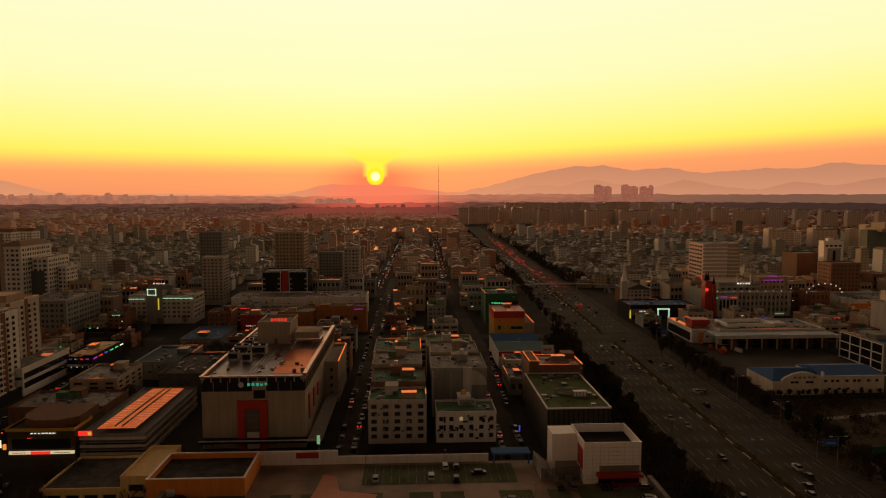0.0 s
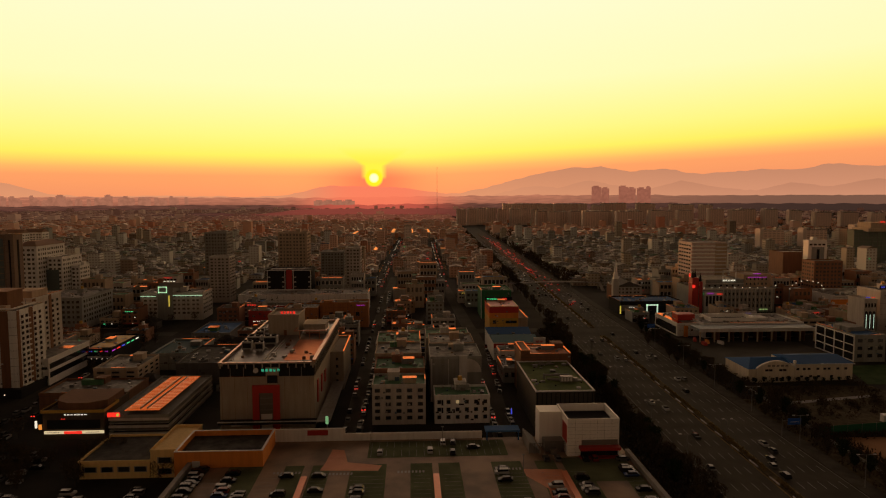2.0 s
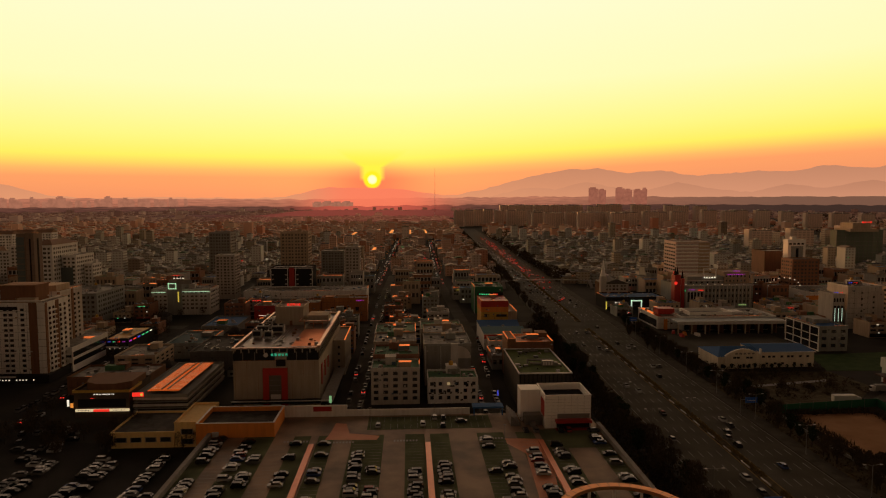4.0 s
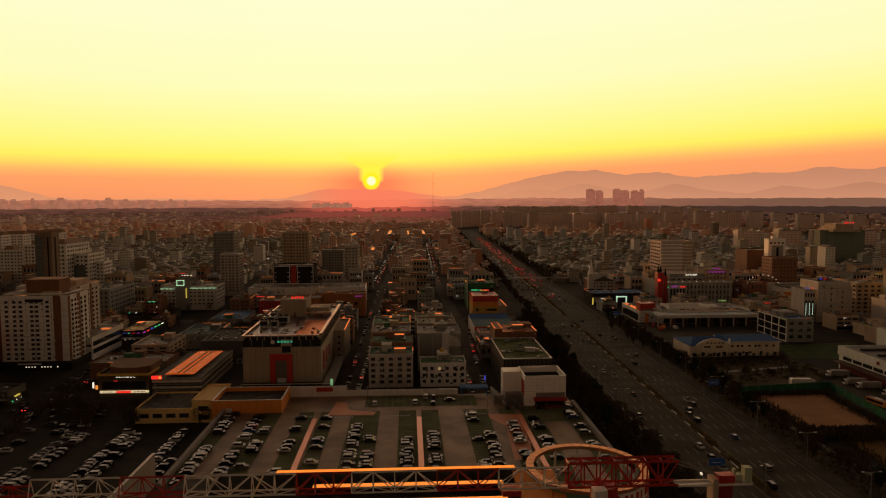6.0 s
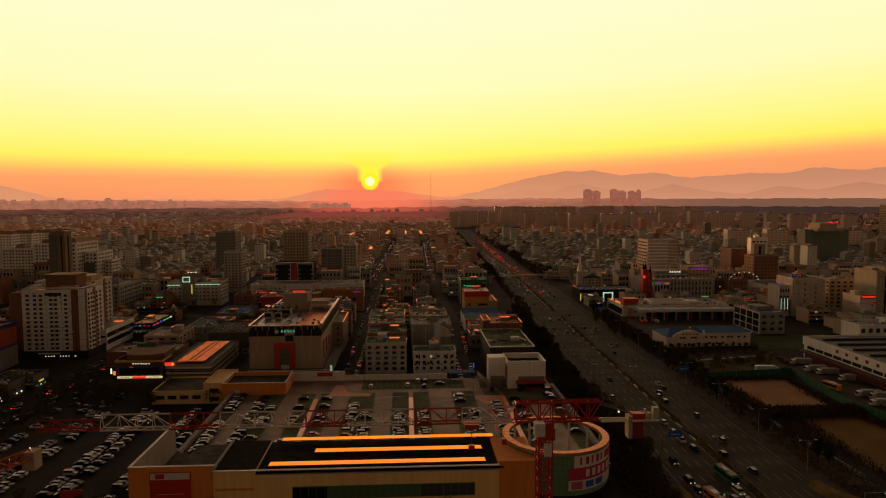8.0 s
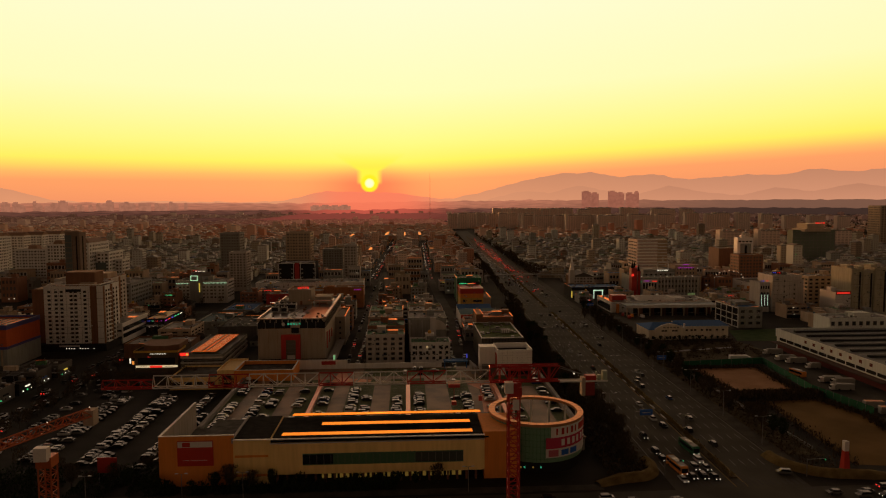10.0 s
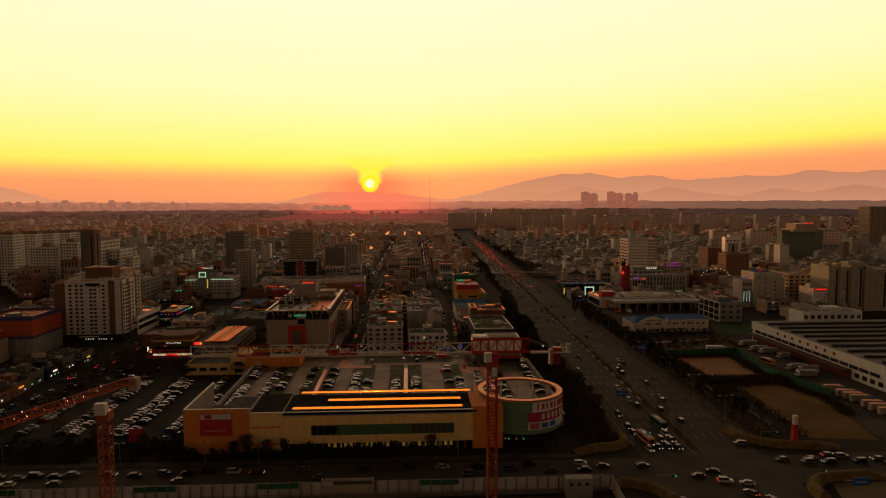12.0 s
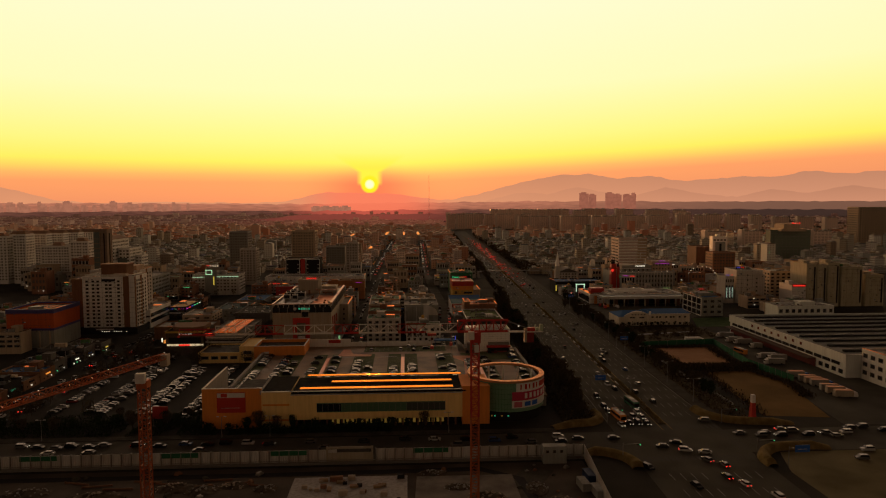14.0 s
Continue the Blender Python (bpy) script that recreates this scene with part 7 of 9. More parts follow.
part("red_board", Geo().box(-5.8, 5.8, -9.9, -9.6, 17.6, 20.0), RED, t, "red roof board")
part("board_light", Geo().box(-5, 5, -10.05, -9.9, 18.3, 19.2), N_RED, t)
OLIVE_TAN = plaster("olive_tan_render", (0.52, 0.47, 0.33), 0.3)
for x0, x1, h in ((324, 332.4, 36), (333, 341.4, 35), (342.5, 352.5, 36.4), (354.5, 373, 33), (376, 392, 26)):
    t = block("tan_tower", x0, x1, 286, 310, h, OLIVE_TAN, "olive-tan slab tower with a blank gable and dark recess", 0, 0, -1, shop=False, head=False)
    a = (x1 - x0) / 2
    # flat black plate on the wall stands for the recess's shade
    part("dark_recess", Geo().box(a - 2.2, a - 0.9, -12.2, -11.95, 3, h - 2), BLACK, t)
    part("gable_pier", Geo().box(-a + 0.4, -a + 1.6, -12.4, -11.95, 0, h + 0.6), OLIVE_TAN, t)
    part("roof_room", Geo().box(-2.4, 2.4, -4, 4, h, h + 2.6), OLIVE_TAN, t)
# netting colour paled to stand for the haze before it
NET_GREY = plain("grey_green_netting", (0.19, 0.23, 0.18), 0.9)
t = block("scaffolded_tower", 522, 584, 690, 702, 47, NET_GREY, "office tower wrapped in green scaffold netting", 0, 0, -1, shop=False)
part("crown", Geo().box(-14, 10, -12, 12, 46, 57).box(-19, 18, -15, 15, 46, 50), FILLER[1], t)
for j in range(9):
    part("scaffold_lift", Geo().box(-31.2, 31.2, -6.3, -6.0, 4 + j * 4.8, 4.5 + j * 4.8), STEEL, t)
for i in range(11):
    part("scaffold_pole", Geo().box(-31 + i * 6.1, -30.6 + i * 6.1, -6.3, -6.0, 0, 47), STEEL, t)
bars(t, N_RED, -4, 14, -12.4, 56, 60, 4)
block("brown_block", 322, 347, 452, 470, 33, FILLER[2], "brown brick block with small windows", 9, 6, -1, shop=False)
block("brown_office", 334, 362, 520, 545, 35, plaster("dark_brick_render", (0.15, 0.075, 0.05), 0.3), "dark brown windowless office block", 0, 0, -1, shop=False)
block("far_yellow_block", 806, 870, 900, 930, 79, FILLER[1], "yellow-tan tower block far off", 18, 10, -1, shop=False)
t = block("wide_market", 306, 420, 400, 440, 11, WHITE, "wide low market hall with red boards", 0, 0, -1, shop=False, head=False)
part("red_board", Geo().box(-60, 10, -20.6, -20.2, 5, 9), ORANGE, t)
k = thing("light_arch", pose(293, 418, 0), "garland of white lamps over a market gate", "lamps")
for i in range(9):
    a = math.pi * (i + 0.5) / 9
    part("lamp", Geo().box(-0.35, 0.35, -0.3, 0.3, -0.3, 0.3, Matrix.Translation((14 * math.cos(a), -3, 14 + 8 * math.sin(a)))), N_LAMP, k)
part("gate", Geo().box(-14, -13, -2.5, -1.8, 0, 15).box(13, 14, -2.5, -1.8, 0, 15), STEEL, k)


# ---- vehicles ----
def profile(k, pts, w0, w1=None):
    """A body whose side outline is pts (x along the car, z up), w wide."""
    n = len(pts)
    vs = [(x, -w0 / 2, z) for x, z in pts] + [(x, w0 / 2, z) for x, z in pts]
    return k.add(vs, [tuple(range(n)), tuple(range(2 * n - 1, n - 1, -1))] + [((i + 1) % n, i, n + i, n + (i + 1) % n) for i in range(n)])


BODY = profile(Geo(), [(-2.25, 0.25), (2.2, 0.25), (2.3, 0.55), (2.2, 0.78), (1.15, 0.92), (-1.5, 0.95), (-2.2, 0.92), (-2.3, 0.6)], 1.8)
BODY.taper(-1.45, 0.62, -0.72, 0.72, 1.36, 1.46, 0.08, 0.06)
BODY_ME = BODY.mesh("body", PAINT)
SUV = profile(Geo(), [(-2.2, 0.3), (2.15, 0.3), (2.25, 0.7), (2.1, 0.95), (1.2, 1.05), (-2.1, 1.08), (-2.25, 0.7)], 1.88)
SUV.taper(-2.0, 0.6, -0.78, 0.78, 1.62, 1.74, 0.1, 0.06)
SUV_ME = SUV.mesh("body", PAINT)
CABIN_ME = Geo().taper(-1.95, 1.25, -0.84, 0.84, 0.9, 1.38, 0.52, 0.11).mesh("cabin_glass", CAR_GLASS)
SUVCAB_ME = Geo().taper(-2.1, 1.3, -0.88, 0.88, 1.04, 1.64, 0.4, 0.1).mesh("cabin_glass", CAR_GLASS)
WHEEL_ME = Geo().tube((0, -0.11, 0), (0, 0.11, 0), 0.32, None, 10).mesh("wheel", RUBBER)
HEAD_ME = Geo().box(2.18, 2.32, -0.17, 0.17, 0.58, 0.78).mesh("headlight", N_LAMP)
TAIL_ME = Geo().box(-2.34, -2.2, -0.2, 0.2, 0.6, 0.82).mesh("tail_light", N_TAIL)
for g in (BODY, SUV):
    for x in (-1.4, 1.35):
        for y in (-0.8, 0.8):
            g.tube((x, y - 0.1, 0.3), (x, y + 0.1, 0.3), 0.3, None, 8)
BODYW_ME, SUVW_ME = BODY.mesh("body", PAINT), SUV.mesh("body", PAINT)


def make_car(suv, wheels, lights, label, group):
    t = thing("car", pose(0, 0, -60), label, "car", group)
    body = part("body", (SUV_ME if wheels else SUVW_ME) if suv else (BODY_ME if wheels else BODYW_ME), None, t)
    part("cabin_glass", SUVCAB_ME if suv else CABIN_ME, None, body)
    if wheels:
        for x in (-1.4, 1.35):
            for y in (-0.8, 0.8):
                part("wheel", WHEEL_ME, None, t, "", Matrix.Translation((x, y, 0.32)))
    if lights:
        for s in (-0.62, 0.62):
            part("headlight", HEAD_ME, None, body, "", Matrix.Translation((0, s, 0)))
            part("tail_light", TAIL_ME, None, body, "", Matrix.Translation((0, s, 0)))
    return t


class Far:
    """Cars too far off to tell apart, joined."""

    def __init__(self):
        self.body, self.glass, self.head, self.tail = Geo(), Geo(), Geo(), Geo()

    def add(self, x, y, heading, lit):
        m = pose(x, y, 0.05, 0, 0, heading)
        self.body.box(-2.2, 2.2, -0.9, 0.9, 0.1, 0.92, m)
        self.body.taper(-1.4, 0.6, -0.72, 0.72, 1.36, 1.46, 0.1, 0.06, m)
        self.glass.taper(-1.95, 1.25, -0.84, 0.84, 0.9, 1.38, 0.52, 0.11, m)
        if lit:
            self.head.box(2.2, 2.3, -0.8, -0.4, 0.55, 0.8, m)
            self.tail.box(-2.3, -2.2, -0.85, -0.35, 0.55, 0.9, m).box(-2.3, -2.2, 0.35, 0.85, 0.55, 0.9, m)


FAR = Far()


KITS = {}


def car(x, y, z, heading, rs, wheels=True, lights=False, label="parked car on the asphalt", group="parked cars"):
    suv = rs.random() < 0.35
    key = (suv, wheels, lights, label)
    m = pose(x, y, z, 0, 0, heading)
    if key not in KITS:
        KITS[key] = make_car(*key, group)
        KITS[key].matrix_world = m
        return KITS[key]
    return copy_thing(KITS[key], m)


rs = random.Random(3)
for x, y0, y1, p in ((-88.5, 46, 112, 0.62), (-78, 40, 108, 0.55), (-72.5, 40, 96, 0.35), (-61.5, 45, 108, 0.22), (-51.5, 42, 106, 0.35), (-39.5, 40, 100, 0.62), (-33.8, 40, 84, 0.5), (-20.8, 42, 92, 0.45), (-11.5, 42, 98, 0.42), (4, 44, 108, 0.34), (8.6, 42, 88, 0.42), (18.4, 44, 96, 0.55), (27.5, 44, 108, 0.45), (42.8, 48, 116, 0.40)):
    for j in range(int((y1 - y0) / 2.5)):
        if rs.random() < p:
            car(x + rs.uniform(-0.3, 0.3), y0 + 1.2 + j * 2.5, 5.02, rs.choice([0, 180]) + rs.uniform(-2, 2), rs, wheels=False, label="parked car on the mart's rooftop deck", group="cars on the deck")
for x, y, h in ((-34, 120.5, 90), (-13, 128, 90), (-9.6, 128, 90), (-17.5, 121, 90), (-10.2, 119.5, 90), (-3, 123.4, 4), (19.5, 112.5, 90), (23.3, 112.5, 90), (32, 112, 90), (35, 112, 90), (44, 111, 0)):
    car(x, y, 5.02, h, rs, label="parked car on the mart's rooftop deck", group="cars on the deck")
for x, y0, y1, p in ((-163, 30, 104, 0.45), (-148, 30, 108, 0.6), (-142.8, 28, 108, 0.6), (-127, 28, 110, 0.66), (-121.8, 28, 108, 0.62), (-106.5, 24, 112, 0.66), (-101.5, 30, 84, 0.42)):
    for j in range(int((y1 - y0) / 2.6)):
        if rs.random() < p:
            if x < -145:
                FAR.add(x, y0 + j * 2.6, rs.choice([0, 180]), False)
                continue
            car(x + rs.uniform(-0.3, 0.3), y0 + j * 2.6, 0.05, rs.choice([0, 180]) + rs.uniform(-2, 2), rs, wheels=False, label="parked car in the open lot beside the mart", group="cars in the lot")
solid("car_park", Geo().prism([(-170, 22), (-96, 20), (-96, 122), (-168, 124)], -0.05, 0.03), OLD_ASPHALT, "dark asphalt car park beside the mart", "car park", "structure")
take(-172, -94, -5, 126, 0)
JUNCTION = (
    (105.7, 6.3, 165), (112.6, -8.8, 180), (120, -11.3, 180), (122.5, -8.8, 180), (130.9, -5.7, 0), (127.3, -11.8, 180), (134.6, -7.4, 0), (138, -11.9, 180), (145.5, -10.3, 180),
    (148, -13.6, 0), (154, -10.2, 180), (158, -6, 180), (164.3, -4.6, 180), (170, -9, 180), (178, -6.5, 180), (186, -10, 0), (84.4, -17, 150), (78, -20.3, 165), (84.8, -24.4, -12),
    (90.9, -26.6, 160), (88.6, -33.4, 110), (92.4, -38, 95), (88.6, -47.4, 95), (91.6, -52.9, 95), (75.9, -53.3, -80), (65.9, -38.7, -68), (149.9, -27.6, 175), (142.5, -35.1, 172), (151, -46, 150),
    (160, -34, 20), (166, -52, 160), (63.1, -10.9, 4), (49.7, -10.6, 3), (42.8, -8.2, 2), (42.6, -13, 182), (31.5, -12.9, 180), (25.3, -8.1, 0), (18.4, -10.9, 0), (97, -62, 95), (104, -70, 95), (80, -70, -85),
)
for x, y, h in JUNCTION:
    car(x, y, 0.05, h, rs, lights=h in (95, -12) or (x + y) % 5 < 1, label="car crossing the junction with its lights on", group="cars at the junction")
for i, x in enumerate((-153.2, -147, -140.2, -135.5, -128.8, -124, -112, -103.6, -95, -86.8, -80.7, -72.3, -64.6, -49.7, -30, -14.7, -3.8, 8)):
    car(x, -7.3 - (i * 7 % 5) * 0.5, 0.05, 0, rs, lights=i % 6 == 0, label="car on the street in front of the mart", group="cars on the cross street")
for x in (-140.6, -126.6, -88.2, -160, -44, 4):
    car(x, -14.2, 0.05, 180, rs, label="car on the street in front of the mart", group="cars on the cross street")
QUEUE = ((84.2, 79.7), (83.6, 68.9), (83.0, 60.5), (83.9, 51.8), (72.1, 41.2), (70.9, 26.2), (71, 19.8), (70.9, 3.0), (82.5, 17.8), (82.3, 11.5), (74.8, 5.0), (78.3, 4.8), (81.7, 4.2), (78.6, 12))
for x, y in QUEUE:
    car(x, y, 0.05, -88, rs, lights=y < 45, label="car waiting at the junction stop line", group="cars at the junction")
for x, y in ((97.7, 59.5), (91.8, 46.7), (94.5, 32.1), (101, 88), (98, 120)):
    car(x, y, 0.05, 88, rs, lights=False, label="car driving along the wide boulevard", group="cars on the boulevard")
placed = 0
while placed < 170:
    y = rs.uniform(95, 330) if placed < 22 else 350 + 850 * rs.random() ** 0.7
    side, lane = rs.choice([-1, 1]), rs.randint(1, 5) if placed < 60 else rs.randint(1, 4)
    x = median_x(y) + side * (0.6 + lane * 3.35)
    if y < 120:
        car(x, y, 0.05, (87 if side > 0 else -93), rs, wheels=False, lights=False, label="car driving along the wide boulevard", group="cars on the boulevard")
    else:
        FAR.add(x, y, 87 if side > 0 else -93, y > 520 and (side > 0 or rs.random() < 0.3))
    placed += 1
for _ in range(130):
    y = 430 + 930 * rs.random() ** 0.8
    FAR.add(median_x(y) + 0.6 + rs.randint(1, 3) * 3.35, y + 8 * math.sin(y * 0.05), 88, True)
for _ in range(60):
    y = 460 + 420 * rs.random()
    FAR.add(median_x(y) - 0.6 - rs.randint(1, 4) * 3.35, y, -92, True)
for cx_, y0, y1, sgn in ((-46.3, 140, 520, -1), (-46.3, 140, 520, 1), (12, 142, 300, -1), (13, 142, 300, 1)):
    y = y0
    while y < y1:
        if rs.random() < 0.62:
            bend = 0.04 * max(0, y - 180) if cx_ > 0 else 0
            FAR.add(cx_ + bend + sgn * rs.uniform(2.6, 3.4), y, 90 + rs.uniform(-7, 7), rs.random() < 0.05)
        y += rs.choice([4.8, 5.2, 6, 7.5, 11])
for i in range(64):
    FAR.add(-180 + rs.choice([-6.5, -5, -2, 3, 6]), 14 + i * 3.6, 90 + rs.uniform(-5, 5), rs.random() < 0.12)
for i in range(16):
    FAR.add(-168 + rs.uniform(-1, 22), 106 + rs.uniform(0, 32), rs.choice([0, 90, 180]) + rs.uniform(-8, 8), False)
t = thing("far_cars", pose(0, 0, 0), "far cars on the boulevard and in the streets", "cars", kind="stuff")
for name, geo_, mat_ in (("far_body", FAR.body, FAR_PAINT), ("far_glass", FAR.glass, CAR_GLASS), ("far_headlight", FAR.head, N_LAMP), ("far_tail_light", FAR.tail, N_TAIL)):
    tagged(part(name, geo_, mat_, t), kind="stuff")
# buses and trucks
def long_vehicle(name, x, y, h, heading, mat, length, label, cat, cab=None):
    t = thing(name, pose(x, y, 0.05, 0, 0, heading), label, cat)
    g = profile(Geo(), [(-length / 2, 0.4), (length / 2, 0.4), (length / 2 + 0.05, 1.6), (length / 2 - 0.15, h - 0.15), (length / 2 - 0.4, h), (-length / 2 + 0.2, h), (-length / 2, h - 0.2)], 2.5)
    part("body", g, mat, t)
    if cab:
        front = part("cab", profile(Geo(), [(length / 2 + 0.2, 0.4), (length / 2 + 2.0, 0.4), (length / 2 + 2.0, 1.4), (length / 2 + 1.6, 2.5), (length / 2 + 0.2, 2.6)], 2.3), cab, t)
        part("windscreen", Geo().box(length / 2 + 1.6, length / 2 + 2.02, -1.0, 1.0, 1.45, 2.3), CAR_GLASS, front)
    else:
        part("side_glass", Geo().box(-length / 2 + 0.4, length / 2 - 0.3, -1.27, 1.27, 1.5, 2.5).box(length / 2 - 0.1, length / 2 + 0.06, -1.1, 1.1, 1.1, 2.5), CAR_GLASS, t)
        part("headlight", Geo().box(length / 2, length / 2 + 0.1, -1.1, -0.7, 0.6, 0.85).box(length / 2, length / 2 + 0.1, 0.7, 1.1, 0.6, 0.85), N_LAMP, t)
        part("roof_sheet", Geo().box(-length / 2 + 0.5, length / 2 - 0.7, -1.1, 1.1, h, h + 0.05), LORRY, t, "pale roof sheet")
        part("roof_unit", Geo().box(-2, 1, -0.8, 0.8, h + 0.05, h + 0.28), PALE, t)
    for px in (-length / 2 + 1.8, length / 2 - 1.6):
        for py in (-1.1, 1.1):
            part("wheel", Geo().tube((px, py - 0.15, 0.48), (px, py + 0.15, 0.48), 0.48, None, 10), RUBBER, t)
    return t


long_vehicle("bus", 72.4, 11.6, 3.1, -86, ORANGE, 10.5, "orange city bus waiting at the junction", "bus")
long_vehicle("bus", 83.6, 27.9, 3.1, -86, GREEN_WALL, 10.5, "green city bus in the queue", "bus")
# sunlit orange of the lorry tops, put into the sheet's colour
LORRY_ROOF = plain("lorry_roof_sun_tint", (0.50, 0.30, 0.20), 0.42, 0.6, 0.5, 0.3, 0.8, (0.5, 0.28, 0.18))
for i, (x, y) in enumerate(((182.5, 69), (183.5, 61), (184, 57), (184.5, 53), (184, 45), (184, 40.5), (184, 35))):
    t = long_vehicle("lorry", x, y, 3.3, -8, rs.choice([LORRY, BEIGE, LORRY]), 8, "box lorry parked in the yard", "lorry", cab=rs.choice([PALE, BLUE_SIGN, PALE]))
    part("box_roof", Geo().box(-3.8, 3.8, -1.15, 1.15, 3.3, 3.36), LORRY_ROOF, t, "roof sheet tinted orange for the low sun")
for i, (x, y) in enumerate(((196, 168), (194.5, 153), (197, 147), (199, 135), (191, 109), (194.5, 105), (188, 96))):
    long_vehicle("tank_lorry", x, y, 3.2, 172, LORRY, 8.5 if i != 3 else 5, "pale lorry backed to the factory dock", "lorry", cab=PALE)
long_vehicle("bus", 181.5, 122, 3.0, 100, ORANGE, 9, "orange bus parked by the court fence", "bus")
long_vehicle("lorry", 167, 153.5, 3.4, -3, CRANE_WHITE, 10, "white box lorry behind the court", "lorry", cab=PALE)


# ---- lamps, signs ----
def street_lamp(x, y, h=10.5, arm=2.6, lit=False):
    t = thing("street_lamp", pose(x, y, 0), "tall grey street lamp with two arms", "street lamp", "boulevard lamps")
    part("pole", Geo().tube((0, 0, 0), (0, 0, h), 0.14, 0.09, 8).tube((0, 0, 0), (0, 0, 0.9), 0.22, 0.2, 8), STEEL, t)
    bar = part("arm", Geo().tube((-arm, 0, h + 0.15), (0, 0, h - 0.1), 0.06).tube((0, 0, h - 0.1), (arm, 0, h + 0.15), 0.06), STEEL, t)
    for s in (-1, 1):
        part("lantern", Geo().taper(s * arm - 0.5, s * arm + 0.5, -0.18, 0.18, h + 0.02, h + 0.24, 0.1, 0.05), PALE, bar)
    return t


for y in (32, 64, 98, 134, 170, 206, 245, 290):
    street_lamp(median_x(y) + 24.2, y)
for y in (60, 114, 150, 200, 250, 300):
    street_lamp(median_x(y) - 23.5, y + 4)
for x in (-150, -112, -84, -66, 2):
    street_lamp(x, -0.5, 8, 1.4)
for y in (45, 140, 330):
    street_lamp(median_x(y), y, 7.5, 1.6)
for x, y in ((77, 52), (118, 140), (131, 320), (118, -40)):
    t = thing("direction_sign", pose(x, y, 0), "blue overhead direction sign on a grey pole", "road sign")
    part("pole", Geo().tube((-4.5, 0.2, 0), (-4.5, 0.2, 7), 0.14, 0.1, 8).tube((-4.5, 0.2, 6.4), (1, 0.2, 6.4), 0.1), STEEL, t)
    face = part("sign_face", Geo().box(-2.5, 2.5, -0.05, 0.1, 5, 7.4), BLUE_SIGN, t)
    bars(face, PALE, -2.1, 2.1, -0.06, 5.8, 6.3, 8)
for x, y in ((66, 6), (112, 4), (60, -31), (108, -30)):
    t = thing("traffic_light", pose(x, y, 0), "grey traffic light mast with a glowing green lamp", "traffic light")
    part("pole", Geo().tube((0, 0, 0), (0, 0, 6), 0.13, 0.1, 8).tube((0, 0, 5.6), (6, 0, 5.8), 0.07), STEEL, t)
    head_ = part("signal_head", Geo().box(4.8, 6.2, -0.2, 0.2, 5.2, 5.7), BLACK, t)
    part("green_lamp", Geo().tube((5.9, -0.22, 5.45), (5.9, -0.3, 5.45), 0.2, None, 8), N_GREEN, head_)
for x, y, h in ((-37, 121, 7), (-13.2, 125, 7), (-79, 40, 6), (10, 100, 7)):
    t = thing("deck_lamp", pose(x, y, 5), "thin lamp post on the parking deck", "lamp post")
    part("pole", Geo().tube((0, 0, 0), (0, 0, h), 0.09, 0.07, 8), STEEL, t)
    part("lantern", Geo().box(-0.5, 0.5, -0.15, 0.15, h, h + 0.15), STEEL, t)
t = thing("green_sign", pose(-55, 150, 0), "small green lit sign at the street mouth", "sign")
part("post", Geo().box(-0.2, 0.2, -0.1, 0.1, 0, 5), STEEL, t)
part("sign_face", Geo().box(-0.6, 0.5, -0.3, -0.1, 5, 8), glowing("pale_green_sign", (0.45, 1.0, 0.45), 0.3), t)
t = thing("blue_beacon", pose(17.5, 172, 0), "blue lit advertising column by the street", "sign")
part("column", Geo().tube((0, 0, 0), (0, 0, 2.4), 0.3, 0.25, 10), N_BLUE, t)
t = thing("banner_board", pose(-112, 14, 0), "red banner board on posts near the lot entrance", "sign")
part("board", Geo().box(-3, 3, -0.1, 0.1, 3, 8), RED_DARK, t)
part("post", Geo().box(-2.8, -2.5, -0.1, 0.1, 0, 3).box(2.5, 2.8, -0.1, 0.1, 0, 3), STEEL, t)


# ---- planting ----
def berm(pts, w, h, label):
    """A long rounded bank of dry grass along the points."""
    k, n = Geo(), 7
    vs, fs = [], []
    for i, (x, y) in enumerate(pts):
        a, b = pts[max(0, i - 1)], pts[min(len(pts) - 1, i + 1)]
        d = Vector((b[0] - a[0], b[1] - a[1])).normalized()
        end = 0.35 if i in (0, len(pts) - 1) else 1.0
        for j in range(n):
            u = j / (n - 1) * 2 - 1
            vs.append((x + d.y * u * w, y - d.x * u * w, h * end * math.sqrt(max(0, 1 - u * u)) + 0.02))
    for i in range(len(pts) - 1):
        fs += [(i * n + j, i * n + j + 1, (i + 1) * n + j + 1, (i + 1) * n + j) for j in range(n - 1)]
    return solid("hedge_bank", k.add(vs, fs), GRASS_DRY, label, "hedge")


def curve(cx, cy, r, a0, a1, n=14):
    return [(cx + r * math.cos(radians(a0 + (a1 - a0) * i / n)), cy + r * math.sin(radians(a0 + (a1 - a0) * i / n))) for i in range(n + 1)]


berm([(43, 2), (51, 4.5)] + curve(55, 14.5, 9.5, -70, 30), 2.2, 2.4, "rounded bank of dry yellow hedge at the junction corner")
berm([(49, -23.5)] + curve(50, -37, 13, 80, -8), 2.2, 2.4, "rounded bank of dry yellow hedge at the junction corner")
berm([(108.5, 22)] + curve(124, 19, 15.5, 175, 258) + [(132, 2.2), (140, 2)], 2.2, 2.4, "rounded bank of dry yellow hedge at the junction corner")
berm([(138, -24), (132, -23.2)] + curve(122, -37, 13.5, 92, 190), 2.2, 2.4, "rounded bank of dry yellow hedge at the junction corner")
solid("corner_plaza", Geo().prism([(118, -27), (260, -26), (260, -140), (112, -140), (112, -44)], -0.05, 0.05), ground_mat("plaza_soil", (0.12, 0.10, 0.05), (0.22, 0.185, 0.10), 0.05), "dry earth plot at the junction corner", "ground", "structure")


